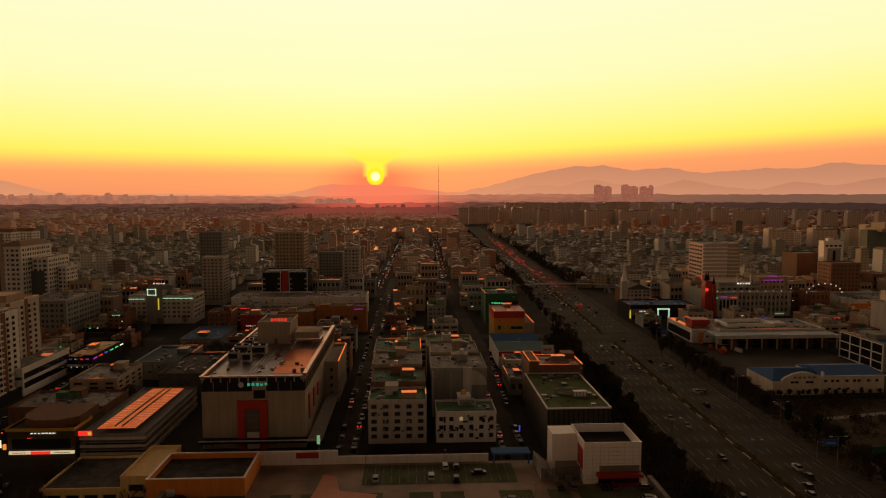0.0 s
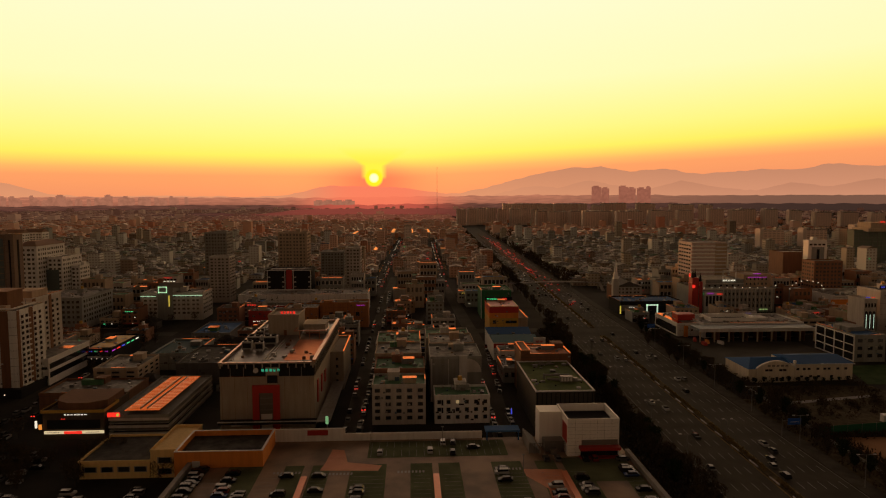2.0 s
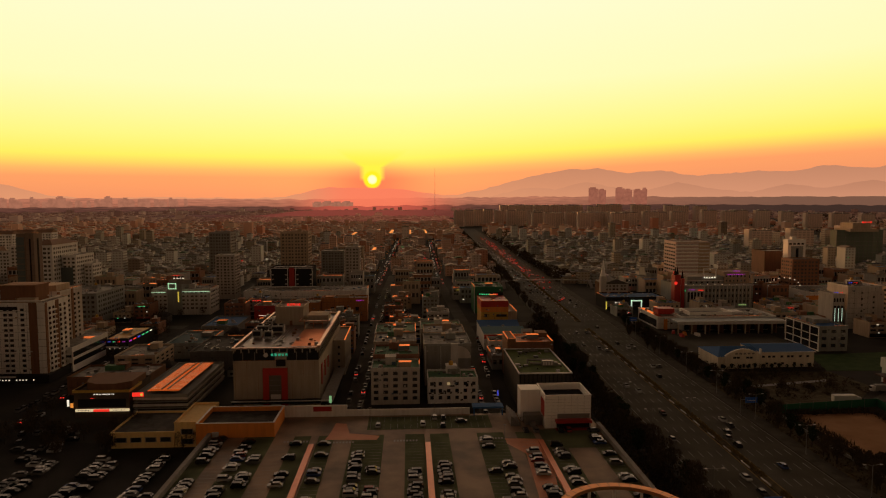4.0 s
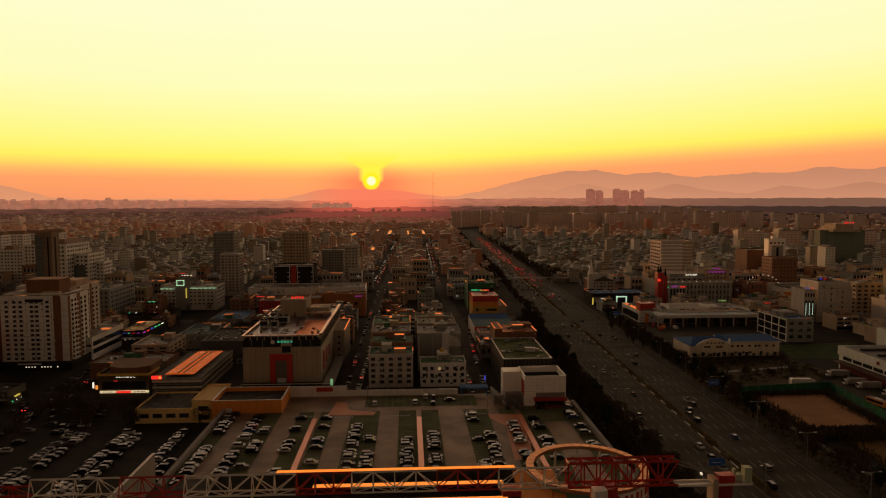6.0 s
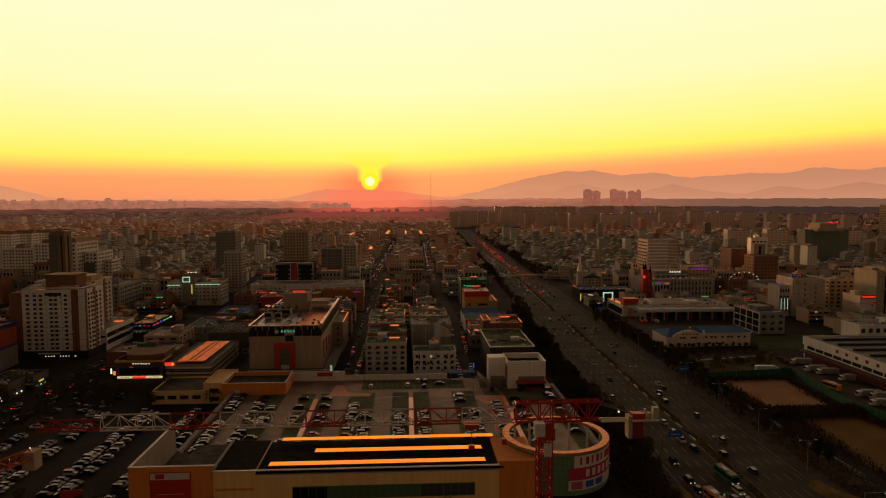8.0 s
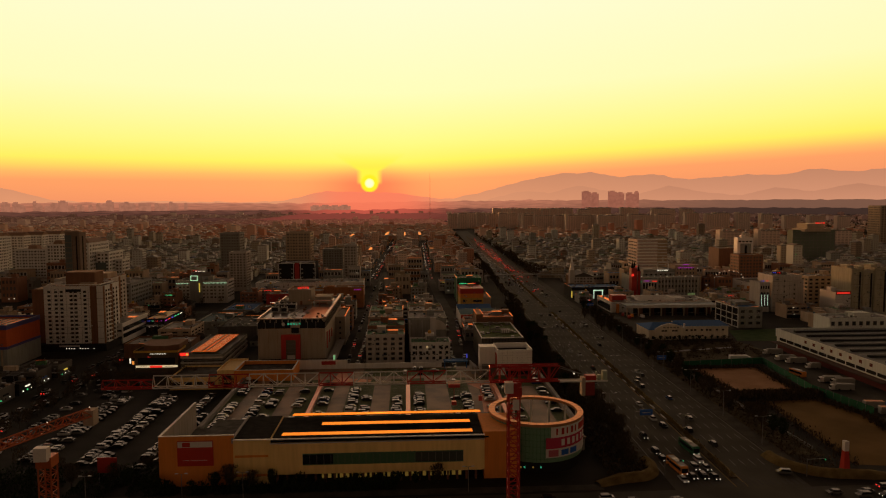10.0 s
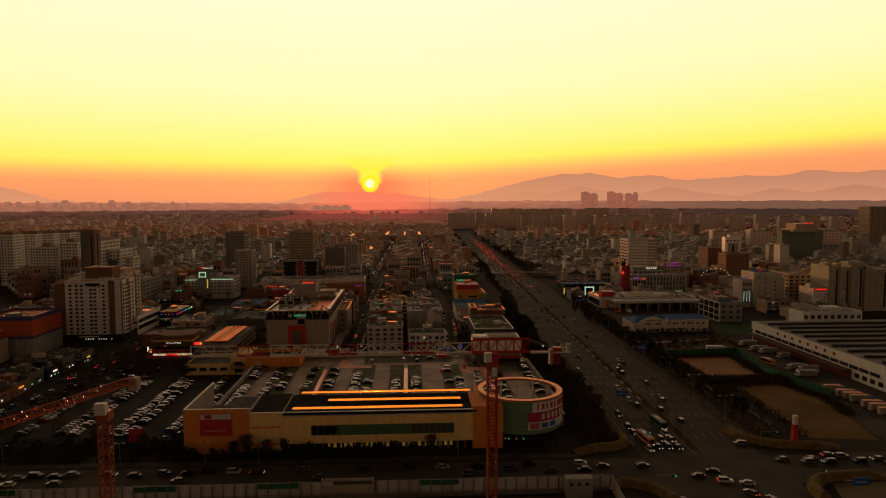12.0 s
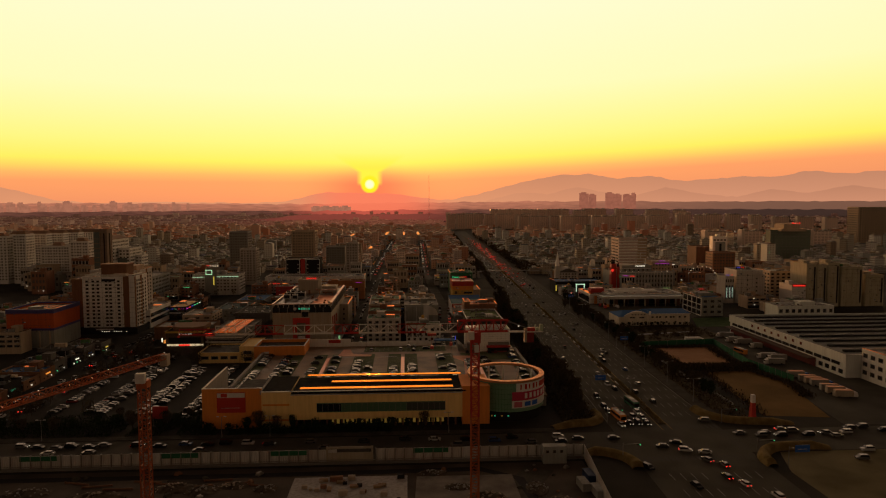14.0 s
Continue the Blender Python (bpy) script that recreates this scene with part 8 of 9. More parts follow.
def twig_tree(seed, h, spread, mat, clumps, size, wide=0.26):
    """Trunk with limbs, and a crown of many thin twig blades."""
    rs = random.Random(seed)
    trunk, crown = Geo(), Geo()
    trunk.tube((0, 0, 0), (0, 0, h * 0.45), h * 0.028, h * 0.02, 7)
    for _ in range(9):
        a, z = rs.uniform(0, 6.28), h * rs.uniform(0.25, 0.55)
        r = spread * rs.uniform(0.5, 0.9)
        tip = Vector((r * math.cos(a), r * math.sin(a), z + h * rs.uniform(0.2, 0.42)))
        trunk.tube((0, 0, z), tip * 0.55 + Vector((0, 0, z * 0.45)), h * 0.013, h * 0.008, 5)
        trunk.tube(tip * 0.55 + Vector((0, 0, z * 0.45)), tip, h * 0.008, h * 0.003, 4)
    for _ in range(clumps):
        a, u = rs.uniform(0, 6.28), rs.random()
        z = h * (0.3 + 0.7 * u)
        r = spread * math.sqrt(rs.random()) * math.sin(math.pi * min(1, 0.18 + 0.82 * (1 - u) ** 0.8)) ** 0.6 * (0.8 + 0.3 * math.sin(a * 3 + seed))
        c = Vector((r * math.cos(a), r * math.sin(a), z))
        q = Euler((rs.uniform(0, 3), rs.uniform(0, 3), rs.uniform(0, 6))).to_matrix()
        s = size * rs.uniform(0.6, 1.4)
        crown.add([c + q @ Vector(p) * s for p in ((-1, -wide, 0), (1, -wide, 0.1), (0.9, wide, 0), (-0.8, wide, 0.15))], [(0, 1, 2, 3)])
    return trunk.mesh("trunk", BARK), crown.mesh("crown", mat)


TREES = [(twig_tree(1, 9, 3.4, TWIGS, 900, 0.6, 0.07), "bare winter street tree with a dark twiggy crown"), (twig_tree(2, 7.5, 3.0, TWIGS, 800, 0.55, 0.07), "bare winter street tree with a dark twiggy crown"), (twig_tree(3, 8, 2.4, PINE, 520, 0.42), "dark dense evergreen garden tree"), (twig_tree(4, 6, 2.6, PINE, 460, 0.42), "dark dense evergreen garden tree")]


def tree(x, y, i, s, a, z=0.0):
    (trunk, crown), label = TREES[i]
    t = thing("tree", pose(x, y, z, 0, 0, a) @ Matrix.Diagonal((s, s, s, 1)), label, "tree", "street trees")
    part("trunk", trunk, None, t)
    part("crown", crown, None, t)


rs = random.Random(9)
for i in range(58):
    y = 14 + i * 5.6
    tree(median_x(y) - 30 + rs.uniform(-5, 3.5), y + rs.uniform(-2, 2), rs.choice([0, 1, 0, 2]), rs.uniform(0.8, 1.2), rs.uniform(0, 360))
for i in range(44):
    y = 34 + i * 7
    tree(median_x(y) + 30 + rs.uniform(-2, 4), y + rs.uniform(-2, 2), rs.choice([0, 1, 2]), rs.uniform(0.7, 1.1), rs.uniform(0, 360))
for i in range(26):
    tree(-168 + i * 6.5 + rs.uniform(-2, 2), rs.uniform(3, 6) + (rs.uniform(0, 12) if i < 11 else 0), rs.choice([2, 3, 3, 0]), rs.uniform(0.5, 0.95), rs.uniform(0, 360))
for i in range(12):
    tree(141 + i * 4.2, 210.5 + rs.uniform(-1.0, 0.5), 3, rs.uniform(0.35, 0.5), rs.uniform(0, 360))
for i in range(14):
    tree(rs.uniform(118, 132), rs.uniform(150, 300), rs.choice([0, 1]), rs.uniform(0.7, 1.0), rs.uniform(0, 360))
for i in range(22):
    y = 330 + i * 22
    tree(median_x(y) - 27 + rs.uniform(-2, 2), y, 0, rs.uniform(0.9, 1.2), rs.uniform(0, 360))
k = Geo()
for _ in range(13000):
    y = 560 + 980 * rs.random()
    x = median_x(y) + (rs.uniform(24, 46 if y < 1000 else 95) if rs.random() < 0.67 else -rs.uniform(24, 46))
    z, s = rs.uniform(1.5, 9), rs.uniform(0.6, 1.6)
    q = Euler((rs.uniform(0, 3), rs.uniform(0, 3), rs.uniform(0, 6))).to_matrix()
    k.add([Vector((x, y, z)) + q @ Vector(p) * s for p in ((-1, -0.5, 0), (1, -0.4, 0.1), (0.8, 0.5, 0), (-0.8, 0.5, 0.2))], [(0, 1, 2, 3)])
tagged(solid("avenue_trees", k, TWIGS, "far rows of bare trees beside the boulevard", "trees"), kind="stuff")

k = Geo()
for _ in range(16000):
    y = rs.uniform(8, 335)
    x = median_x(y) - rs.uniform(24.5, 40) if rs.random() < 0.72 else median_x(y) + rs.uniform(27, 40)
    if x < 48.5 and y < 118:
        continue
    z, s = 0.2 + 4.5 * rs.random() ** 1.7 * (0.55 + 0.45 * noise.noise((x * 0.15, y * 0.12, 0))), rs.uniform(0.25, 0.7)
    q = Euler((rs.uniform(0, 3), rs.uniform(0, 3), rs.uniform(0, 6))).to_matrix()
    k.add([Vector((x, y, z)) + q @ Vector(p) * s for p in ((-1, -0.35, 0), (1, -0.3, 0.1), (0.8, 0.4, 0), (-0.8, 0.3, 0.2))], [(0, 1, 2, 3)])
EDGES = (((141, 83), (166, 84)), ((166, 84), (173, 60)), ((173, 60), (168, 36)), ((134, 12), (141, 82)), ((134, 139), (135, 93)), ((134, 140), (170, 140)), ((165, 95), (170, 139)))
for _ in range(4200):
    a, b = rs.choice(EDGES)
    u, w = rs.random(), rs.gauss(0, 1.6)
    x, y = a[0] + (b[0] - a[0]) * u + w, a[1] + (b[1] - a[1]) * u + rs.gauss(0, 1.6)
    q = Euler((rs.uniform(0, 3), rs.uniform(0, 3), rs.uniform(0, 6))).to_matrix()
    s = rs.uniform(0.2, 0.55)
    k.add([Vector((x, y, 0.15 + 1.7 * rs.random() ** 2)) + q @ Vector(p) * s for p in ((-1, -0.35, 0), (1, -0.3, 0.1), (0.8, 0.4, 0), (-0.8, 0.3, 0.2))], [(0, 1, 2, 3)])
for _ in range(1800):
    x, y = rs.uniform(128, 172), rs.uniform(85, 93)
    q = Euler((rs.uniform(0, 3), rs.uniform(0, 3), rs.uniform(0, 6))).to_matrix()
    s = rs.uniform(0.3, 0.7)
    k.add([Vector((x, y, 0.2 + 2.6 * rs.random())) + q @ Vector(p) * s for p in ((-1, -0.35, 0), (1, -0.3, 0.1), (0.8, 0.4, 0), (-0.8, 0.3, 0.2))], [(0, 1, 2, 3)])
tagged(solid("shrub_belt", k, TWIGS, "dark leafless shrubs along the boulevard verge", "shrubs"), kind="stuff")
k = Geo()
for _ in range(13000):
    x = rs.uniform(-172, -20)
    y = rs.uniform(1.5, 7) if x > -96 else rs.uniform(2, 21)
    top = 4.6 * max(0.0, 0.5 + noise.noise((x * 0.11, y * 0.13, 5)))
    if top < 0.4:
        continue
    z, s = 0.15 + top * rs.random(), rs.uniform(0.2, 0.55)
    q = Euler((rs.uniform(0, 3), rs.uniform(0, 3), rs.uniform(0, 6))).to_matrix()
    k.add([Vector((x, y, z)) + q @ Vector(p) * s for p in ((-1, -0.35, 0), (1, -0.3, 0.1), (0.8, 0.4, 0), (-0.8, 0.3, 0.2))], [(0, 1, 2, 3)])
tagged(solid("hedge_belt", k, PINE, "dark evergreen hedges before the mart and lot", "shrubs"), kind="stuff")

# scrub and dry tufts on the open ground between the depot, the court and the verge
side = random.Random(91)
solid("dry_ground", Geo().prism([(133, 150), (172, 152), (196, 176), (193, 203), (136, 206)], -0.05, 0.05), VERGE, "brown dry ground with scrub before the depot", "ground", "structure")
solid("concrete_path", Geo().prism([(140, 178), (182, 186), (182, 189), (140, 181)], -0.03, 0.075), CONCRETE, "pale concrete path across dry ground", "path", "structure")
k = Geo()
for _ in range(150):
    cx, cy, wide, tall = side.uniform(133, 190), side.uniform(158, 208), side.uniform(0.8, 2.6), side.uniform(0.7, 3.4)
    if 177 < cy - (cx - 140) * 0.19 < 183 or (cy < 166 and cx > 158):
        continue
    for _ in range(int(26 * wide)):
        q = Euler((side.uniform(0, 3), side.uniform(0, 3), side.uniform(0, 6))).to_matrix()
        c_ = Vector((cx + side.gauss(0, wide * 0.5), cy + side.gauss(0, wide * 0.5), 0.1 + tall * side.random()))
        k.add([c_ + q @ Vector(p) * side.uniform(0.2, 0.6) for p in ((-1, -0.35, 0), (1, -0.3, 0.1), (0.8, 0.4, 0), (-0.8, 0.3, 0.2))], [(0, 1, 2, 3)])
tagged(solid("scrub", k, TWIGS, "low dark scrub on dry ground", "shrubs"), kind="stuff")

# bare trees crowding the western street and the lot
k = Geo()
for i in range(212):
    if i >= 190:
        x, y = rs.uniform(-170, -112), rs.uniform(123, 136)
    elif i > 45:
        x, y = rs.uniform(-225, -58), rs.uniform(240, 392)
        if not free(x - 1.5, x + 1.5, y - 1.5, y + 1.5):
            continue
    elif i < 30:
        x, y = -171 + rs.choice([-18, 0, 0]) + rs.uniform(-2, 2), 4 + i * 5.2
    else:
        x, y = rs.uniform(-165, -98), rs.choice([112, 116, 120, 24]) + rs.uniform(-3, 3)
    h = rs.uniform(4.5, 8)
    k.slot = 1
    k.tube((x, y, 0), (x, y, h * 0.6), 0.16, 0.08, 5)
    for _ in range(4):
        a = rs.uniform(0, 6.28)
        k.tube((x, y, h * rs.uniform(0.3, 0.55)), (x + 1.6 * math.cos(a), y + 1.6 * math.sin(a), h * rs.uniform(0.7, 0.9)), 0.06, 0.02, 4)
    k.slot = 0
    for _ in range(190):
        a, r, z = rs.uniform(0, 6.28), h * 0.36 * math.sqrt(rs.random()), h * rs.uniform(0.35, 1.0)
        q = Euler((rs.uniform(0, 3), rs.uniform(0, 3), rs.uniform(0, 6))).to_matrix()
        s = rs.uniform(0.3, 0.7)
        k.add([Vector((x + r * math.cos(a), y + r * math.sin(a), z)) + q @ Vector(p) * s for p in ((-1, -0.14, 0), (1, -0.12, 0.1), (0.8, 0.14, 0), (-0.8, 0.12, 0.2))], [(0, 1, 2, 3)])
tagged(solid("lot_trees", k, [TWIGS, BARK], "bare dark trees along the western street and lot", "trees"), kind="stuff")

# ---- ordinary blocks of the inner city ----
RED_ROOF = plain("dark_red_roof", (0.10, 0.035, 0.022), 0.8)
rs = random.Random(77)
SIGNS = [N_RED, N_WHITE, N_GREEN, N_YELLOW, N_PURPLE, N_ORANGE, N_BLUE]
glow = random.Random(19)
LIGHTS = [Geo() for _ in range(4)]
y = 232.0
while y < 530:
    depth = rs.uniform(13, 18)
    x = -0.72 * (y + 90) - 20
    while x < 0.74 * (y + 90) + 60:
        w = rs.uniform(11, 19)
        if free(x, x + w, y, y + depth) and rs.random() < (0.74 if x < -58 and y < 400 else 0.93):
            far = y > 400
            fl = rs.choice([2, 3, 3, 4, 4, 5, 6] if abs(x) < 260 else [2, 3, 4, 5])
            if rs.random() < 0.05:
                fl += 4
            if 120 < x < 430 and y < 400:
                fl = rs.choice([1, 1, 2])
            low_west = x < -58 and y < 400
            if low_west:
                fl = rs.choice([1, 1, 1, 2, 2, 3])
            h = 3.4 + fl * 3.0
            roof = rs.choice([ROOF_GREY, ROOF_GREY, ROOF_GREEN, ROOF_GREY, ROOF_GREEN, ROOF_BLUE, ROOF_METAL])
            wall = rs.choice(FILLER[1:] if low_west else FILLER + [FILLER[0], FILLER[1]])
            if low_west:
                roof = rs.choice([TAR_ROOF, TAR_ROOF, RED_ROOF, ROOF_BLUE])
            words = {FILLER[0]: "pale rendered", FILLER[1]: "tan rendered", FILLER[2]: "red-brown brick", FILLER[3]: "grey rendered"}[wall]
            side = 1 if x + w < -25 else (-1 if x > -10 else 0)
            t = block("town_house", x, x + w, y, y + depth, h, wall, f"{words} flat-roofed town building of {fl} storeys", fl if not far else max(2, fl // 2), (2 if far else 3) if w < 15 else 3, 0 if far else 0, roof, 0.8, (0.8, 0.5), 3.4, group="town buildings", lit=0.02, shop=not far)
            if rs.random() < 0.18:
                bars(t, rs.choice(SIGNS), -w * 0.3, w * 0.3, -depth / 2 - 0.1, h - 1.6, h - 0.2, rs.randint(3, 6))
            for _ in range(3):
                if glow.random() < 0.4:
                    u, z = x + w * glow.uniform(0.1, 0.8), glow.choice([2.6, 2.8, 3.0, glow.uniform(3, h - 1)])
                    LIGHTS[glow.choice([0, 0, 0, 1, 1, 2, 3])].box(u, u + glow.uniform(0.5, 1.5), y - 0.3, y - 0.16, z, z + glow.uniform(0.3, 0.6))
        x += w + rs.uniform(0.8, 3.0)
    y += depth + rs.uniform(2, 9)

t = thing("shop_lights", pose(0, 0, 0), "small lit shop lamps and boards on the town fronts", "lights", kind="stuff")
for geo_, mat_, name in zip(LIGHTS, (N_LAMP, N_WHITE, N_GREEN, N_RED), ("warm_lamp", "white_lamp", "green_lamp", "red_lamp")):
    tagged(part(name, geo_, mat_, t), kind="stuff")

# low blocks of the western edge
edge = random.Random(37)
for row in range(9):
    for col in range(5):
        x, y = -322 + col * 17 + edge.uniform(-2, 2), 150 + row * 21 + edge.uniform(-3, 3)
        w, d = edge.uniform(10, 15), edge.uniform(10, 16)
        if x + w < -238 and free(x, x + w, y, y + d):
            fl = edge.choice([1, 2, 2, 3])
            block("town_house", x, x + w, y, y + d, 3.2 + fl * 3.0, edge.choice(FILLER[1:]), f"dull flat-roofed house of {fl} storeys", fl, 3, 0, edge.choice([TAR_ROOF, ROOF_GREY, TAR_ROOF]), 0.7, (0.8, 0.5), 3.2, group="town buildings", lit=0.02, shop=False)

# old houses with dark hipped roofs in the yards of the western blocks
def hip_house(x, y, w, d, h, roof, wall, turn):
    t = thing("hip_house", pose(x, y, 0, 0, 0, turn), "old low house with a dark hipped roof", "house", "old houses")
    part("wall", Geo().box(-w / 2, w / 2, -d / 2, d / 2, 0, h), wall, t)
    a, b, e = w / 2 + 0.6, d / 2 + 0.6, min(w, d) * 0.42
    part("roof", Geo().add([(-a, -b, h), (a, -b, h), (a, b, h), (-a, b, h), (-a + e, 0, h + 2.8), (a - e, 0, h + 2.8)], [(3, 2, 1, 0), (0, 1, 5, 4), (1, 2, 5), (2, 3, 4, 5), (3, 0, 4)]), roof, t)
    for i in range(2):
        window_at(t, -w / 4 + i * w / 2, -d / 2, 1.0, 1.6, 1.2)
    return t


rs = random.Random(52)
for row in range(15):
    for col in range(16):
        x, y = -236 + col * 11.5 + rs.uniform(-2, 2), 214 + row * 12.4 + rs.uniform(-1.5, 1.5)
        w, d = rs.uniform(7.5, 11), rs.uniform(7, 9.5)
        if x < -54 and free(x - w / 2, x + w / 2, y - d / 2, y + d / 2) and rs.random() < 0.8:
            t = hip_house(x, y, w, d, rs.uniform(3.0, 6.2), rs.choice([TAR_ROOF, TAR_ROOF, RED_ROOF, TAR_ROOF]), rs.choice([BROWN, HALL, FILLER[1], FILLER[3]]), rs.uniform(-4, 4))
            take(x - w / 2, x + w / 2, y - d / 2, y + d / 2, 0.5)
            if rs.random() < 0.2:
                bars(t, rs.choice(SIGNS), -2.2, 2.2, -d / 2 - 0.15, 2.6, 3.4, 4)

# ---- the plain of houses beyond ----
def west_street(y):
    return -55.5 + (y - 530) * 0.0152


def mid_street(y):
    return 10.5 + (y - 550) * 0.0140


def city(name, y0, y1, pitch, label, tall):
    rs = random.Random(int(y0))
    k = Geo()
    y = y0
    while y < y1:
        half = 0.74 * (y + 250) + 120
        x = -half
        while x < half:
            w, d = pitch * rs.uniform(0.5, 0.85), pitch * rs.uniform(0.5, 0.85)
            if abs(x + w / 2 - median_x(y)) > 30 and (y > 640 or abs(x + w / 2 + 43) > 8) and (y > 1300 or min(abs(x + w / 2 - west_street(y)), abs(x + w / 2 - mid_street(y))) > 6.5 + w / 2) and abs((x + 3000) % 66 - 33) > 3.5 and free(x, x + w, y, y + d) and not (y > 1100 and x > 0.5 * (y + 160) and rs.random() < 0.8):
                h = rs.choice([5, 6, 7, 8, 9, 10, 12]) * rs.uniform(0.85, 1.15)
                if rs.random() < tall:
                    h *= rs.uniform(1.6, 3.0)
                yy = y + rs.uniform(-2, 2)
                # grey walls at the sides; the middle is reddened for the sun's haze
                grey = y0 < 1000 and (x > 135 or x < -170)
                wall, roof = (7, 8) if grey else (0, 1)
                k.slot = wall
                k.box(x, x + w, yy, yy + d, 0, h)
                if y0 < 2000:
                    if rs.random() < (0.16 if y0 < 1000 else 0.05):
                        k.slot = rs.choice([3, 3, 4, 5, 6])
                        a, b, c = x + w * rs.uniform(0.05, 0.6), rs.uniform(2.6, h - 0.6), rs.uniform(0.8, 2.6)
                        k.box(a, a + c, yy - 0.25, yy - 0.02, b, b + rs.uniform(0.4, 0.9))
                    # thin tinted strips added above some roofs as sun glints
                    if rs.random() < 0.10:
                        k.slot = 2
                        a = x + w * rs.uniform(0, 0.5)
                        k.box(a, a + w * 0.45, yy, yy + 1.6, h + 0.9, h + 1.0)
                k.slot = roof
                if rs.random() < 0.4:
                    r = h + rs.uniform(1.2, 2.6)
                    k.add([(x - 0.4, yy - 0.4, h), (x + w + 0.4, yy - 0.4, h), (x + w + 0.4, yy + d + 0.4, h), (x - 0.4, yy + d + 0.4, h), (x + w * 0.5, yy - 0.4, r), (x + w * 0.5, yy + d + 0.4, r)], [(0, 1, 4), (1, 2, 5, 4), (2, 3, 5), (3, 0, 4, 5)])
                else:
                    k.ring(x - 0.2, x + w + 0.2, yy - 0.2, yy + d + 0.2, h - 0.2, h + 0.9, 0.5)
                    k.box(x + 0.3, x + w - 0.3, yy + 0.3, yy + d - 0.3, h, h + 0.15)
                    k.slot = wall
                    a = x + w * rs.uniform(0.1, 0.5)
                    k.box(a, a + w * 0.35, yy + d * 0.3, yy + d * 0.7, h, h + 2.8)
                    if y0 < 1000:
                        for _ in range(3):
                            a, b, c = x + w * rs.uniform(0.1, 0.85), yy + d * rs.uniform(0.1, 0.8), rs.uniform(0.5, 1.3)
                            k.slot = rs.choice([wall, roof])
                            k.box(a, a + c, b, b + c, h, h + c * 1.4)
            x += w + rs.uniform(1.0, pitch * 0.35)
        y += pitch * rs.uniform(0.95, 1.35)
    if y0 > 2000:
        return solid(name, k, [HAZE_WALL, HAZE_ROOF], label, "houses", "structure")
    return tagged(solid(name, k, [CITY_WALL, CITY_ROOF, ROOF_METAL, N_RED, N_WHITE, N_ORANGE, N_GREEN, GREY_WALL, GREY_ROOF] if y0 < 1000 else [PALE_WALL, PALE_ROOF, ROOF_METAL, N_RED, N_WHITE, N_ORANGE, N_GREEN], label, "houses"), kind="stuff")


def city_wall(name, stops):
    k = Mat(name, 0.85, 0, 0.3)
    col = k.ramp(k.island(), stops, True)
    p = k.node("ShaderNodeSeparateXYZ")
    k.link(k.position(), p.inputs[0])

    def stripe(sock, size, low, high):
        a = k.node("ShaderNodeMath")
        a.operation = "FRACT"
        b = k.node("ShaderNodeMath")
        b.operation = "DIVIDE"
        b.inputs[1].default_value = size
        k.link(sock, b.inputs[0])
        k.link(b.outputs[0], a.inputs[0])
        return k.ramp(a.outputs[0], [(0.0, (0, 0, 0)), (low, (1, 1, 1)), (high, (0, 0, 0))], True)

    win = k.mix("MULTIPLY", 1.0, stripe(p.outputs[2], 3.0, 0.35, 0.8), stripe(p.outputs[0], 3.4, 0.25, 0.75))
    # windows kept close to the wall colour, as haze would soften them
    return k.colour(k.mix("MIX", win, col, k.mix("MULTIPLY", 1.0, col, (0.52, 0.46, 0.43)))).m


# the sun's reddish haze is mixed into these wall colours
CITY_WALL = city_wall("haze_reddened_walls", [(0.0, (0.86, 0.71, 0.60)), (0.2, (0.68, 0.47, 0.36)), (0.38, (0.48, 0.25, 0.17)), (0.54, (0.84, 0.72, 0.63)), (0.72, (0.50, 0.43, 0.39)), (0.88, (0.68, 0.43, 0.30))])
GREY_WALL = city_wall("far_grey_walls", [(0.0, (0.70, 0.70, 0.65)), (0.2, (0.44, 0.42, 0.36)), (0.38, (0.29, 0.23, 0.18)), (0.5, (0.60, 0.61, 0.57)), (0.72, (0.32, 0.335, 0.315)), (0.88, (0.45, 0.40, 0.31))])
GREY_ROOF = many("far_grey_roofs", [(0.0, (0.30, 0.28, 0.26)), (0.3, (0.22, 0.17, 0.14)), (0.5, (0.36, 0.34, 0.31)), (0.72, (0.12, 0.18, 0.12)), (0.82, (0.12, 0.14, 0.20)), (0.88, (0.42, 0.39, 0.36))], 0.75, 0.0, 0.3, island=True)
# further walls lightened and reddened in base colour in place of haze
PALE_WALL = many("pale_far_walls", [(0.0, (0.86, 0.62, 0.48)), (0.3, (0.80, 0.48, 0.34)), (0.55, (0.70, 0.34, 0.23)), (0.75, (0.86, 0.66, 0.53))], 0.9, 0, 0.2, island=True)
PALE_ROOF = many("pale_far_roofs", [(0.0, (0.62, 0.50, 0.40)), (0.3, (0.55, 0.28, 0.17)), (0.6, (0.66, 0.56, 0.46)), (0.85, (0.30, 0.27, 0.25))], 0.6, 0.0, 0.5, island=True)
CITY_ROOF = many("far_house_roofs", [(0.0, (0.45, 0.38, 0.32)), (0.3, (0.36, 0.18, 0.11)), (0.5, (0.52, 0.45, 0.38)), (0.72, (0.12, 0.18, 0.10)), (0.8, (0.10, 0.13, 0.22)), (0.86, (0.62, 0.54, 0.47))], 0.75, 0.0, 0.3, island=True)


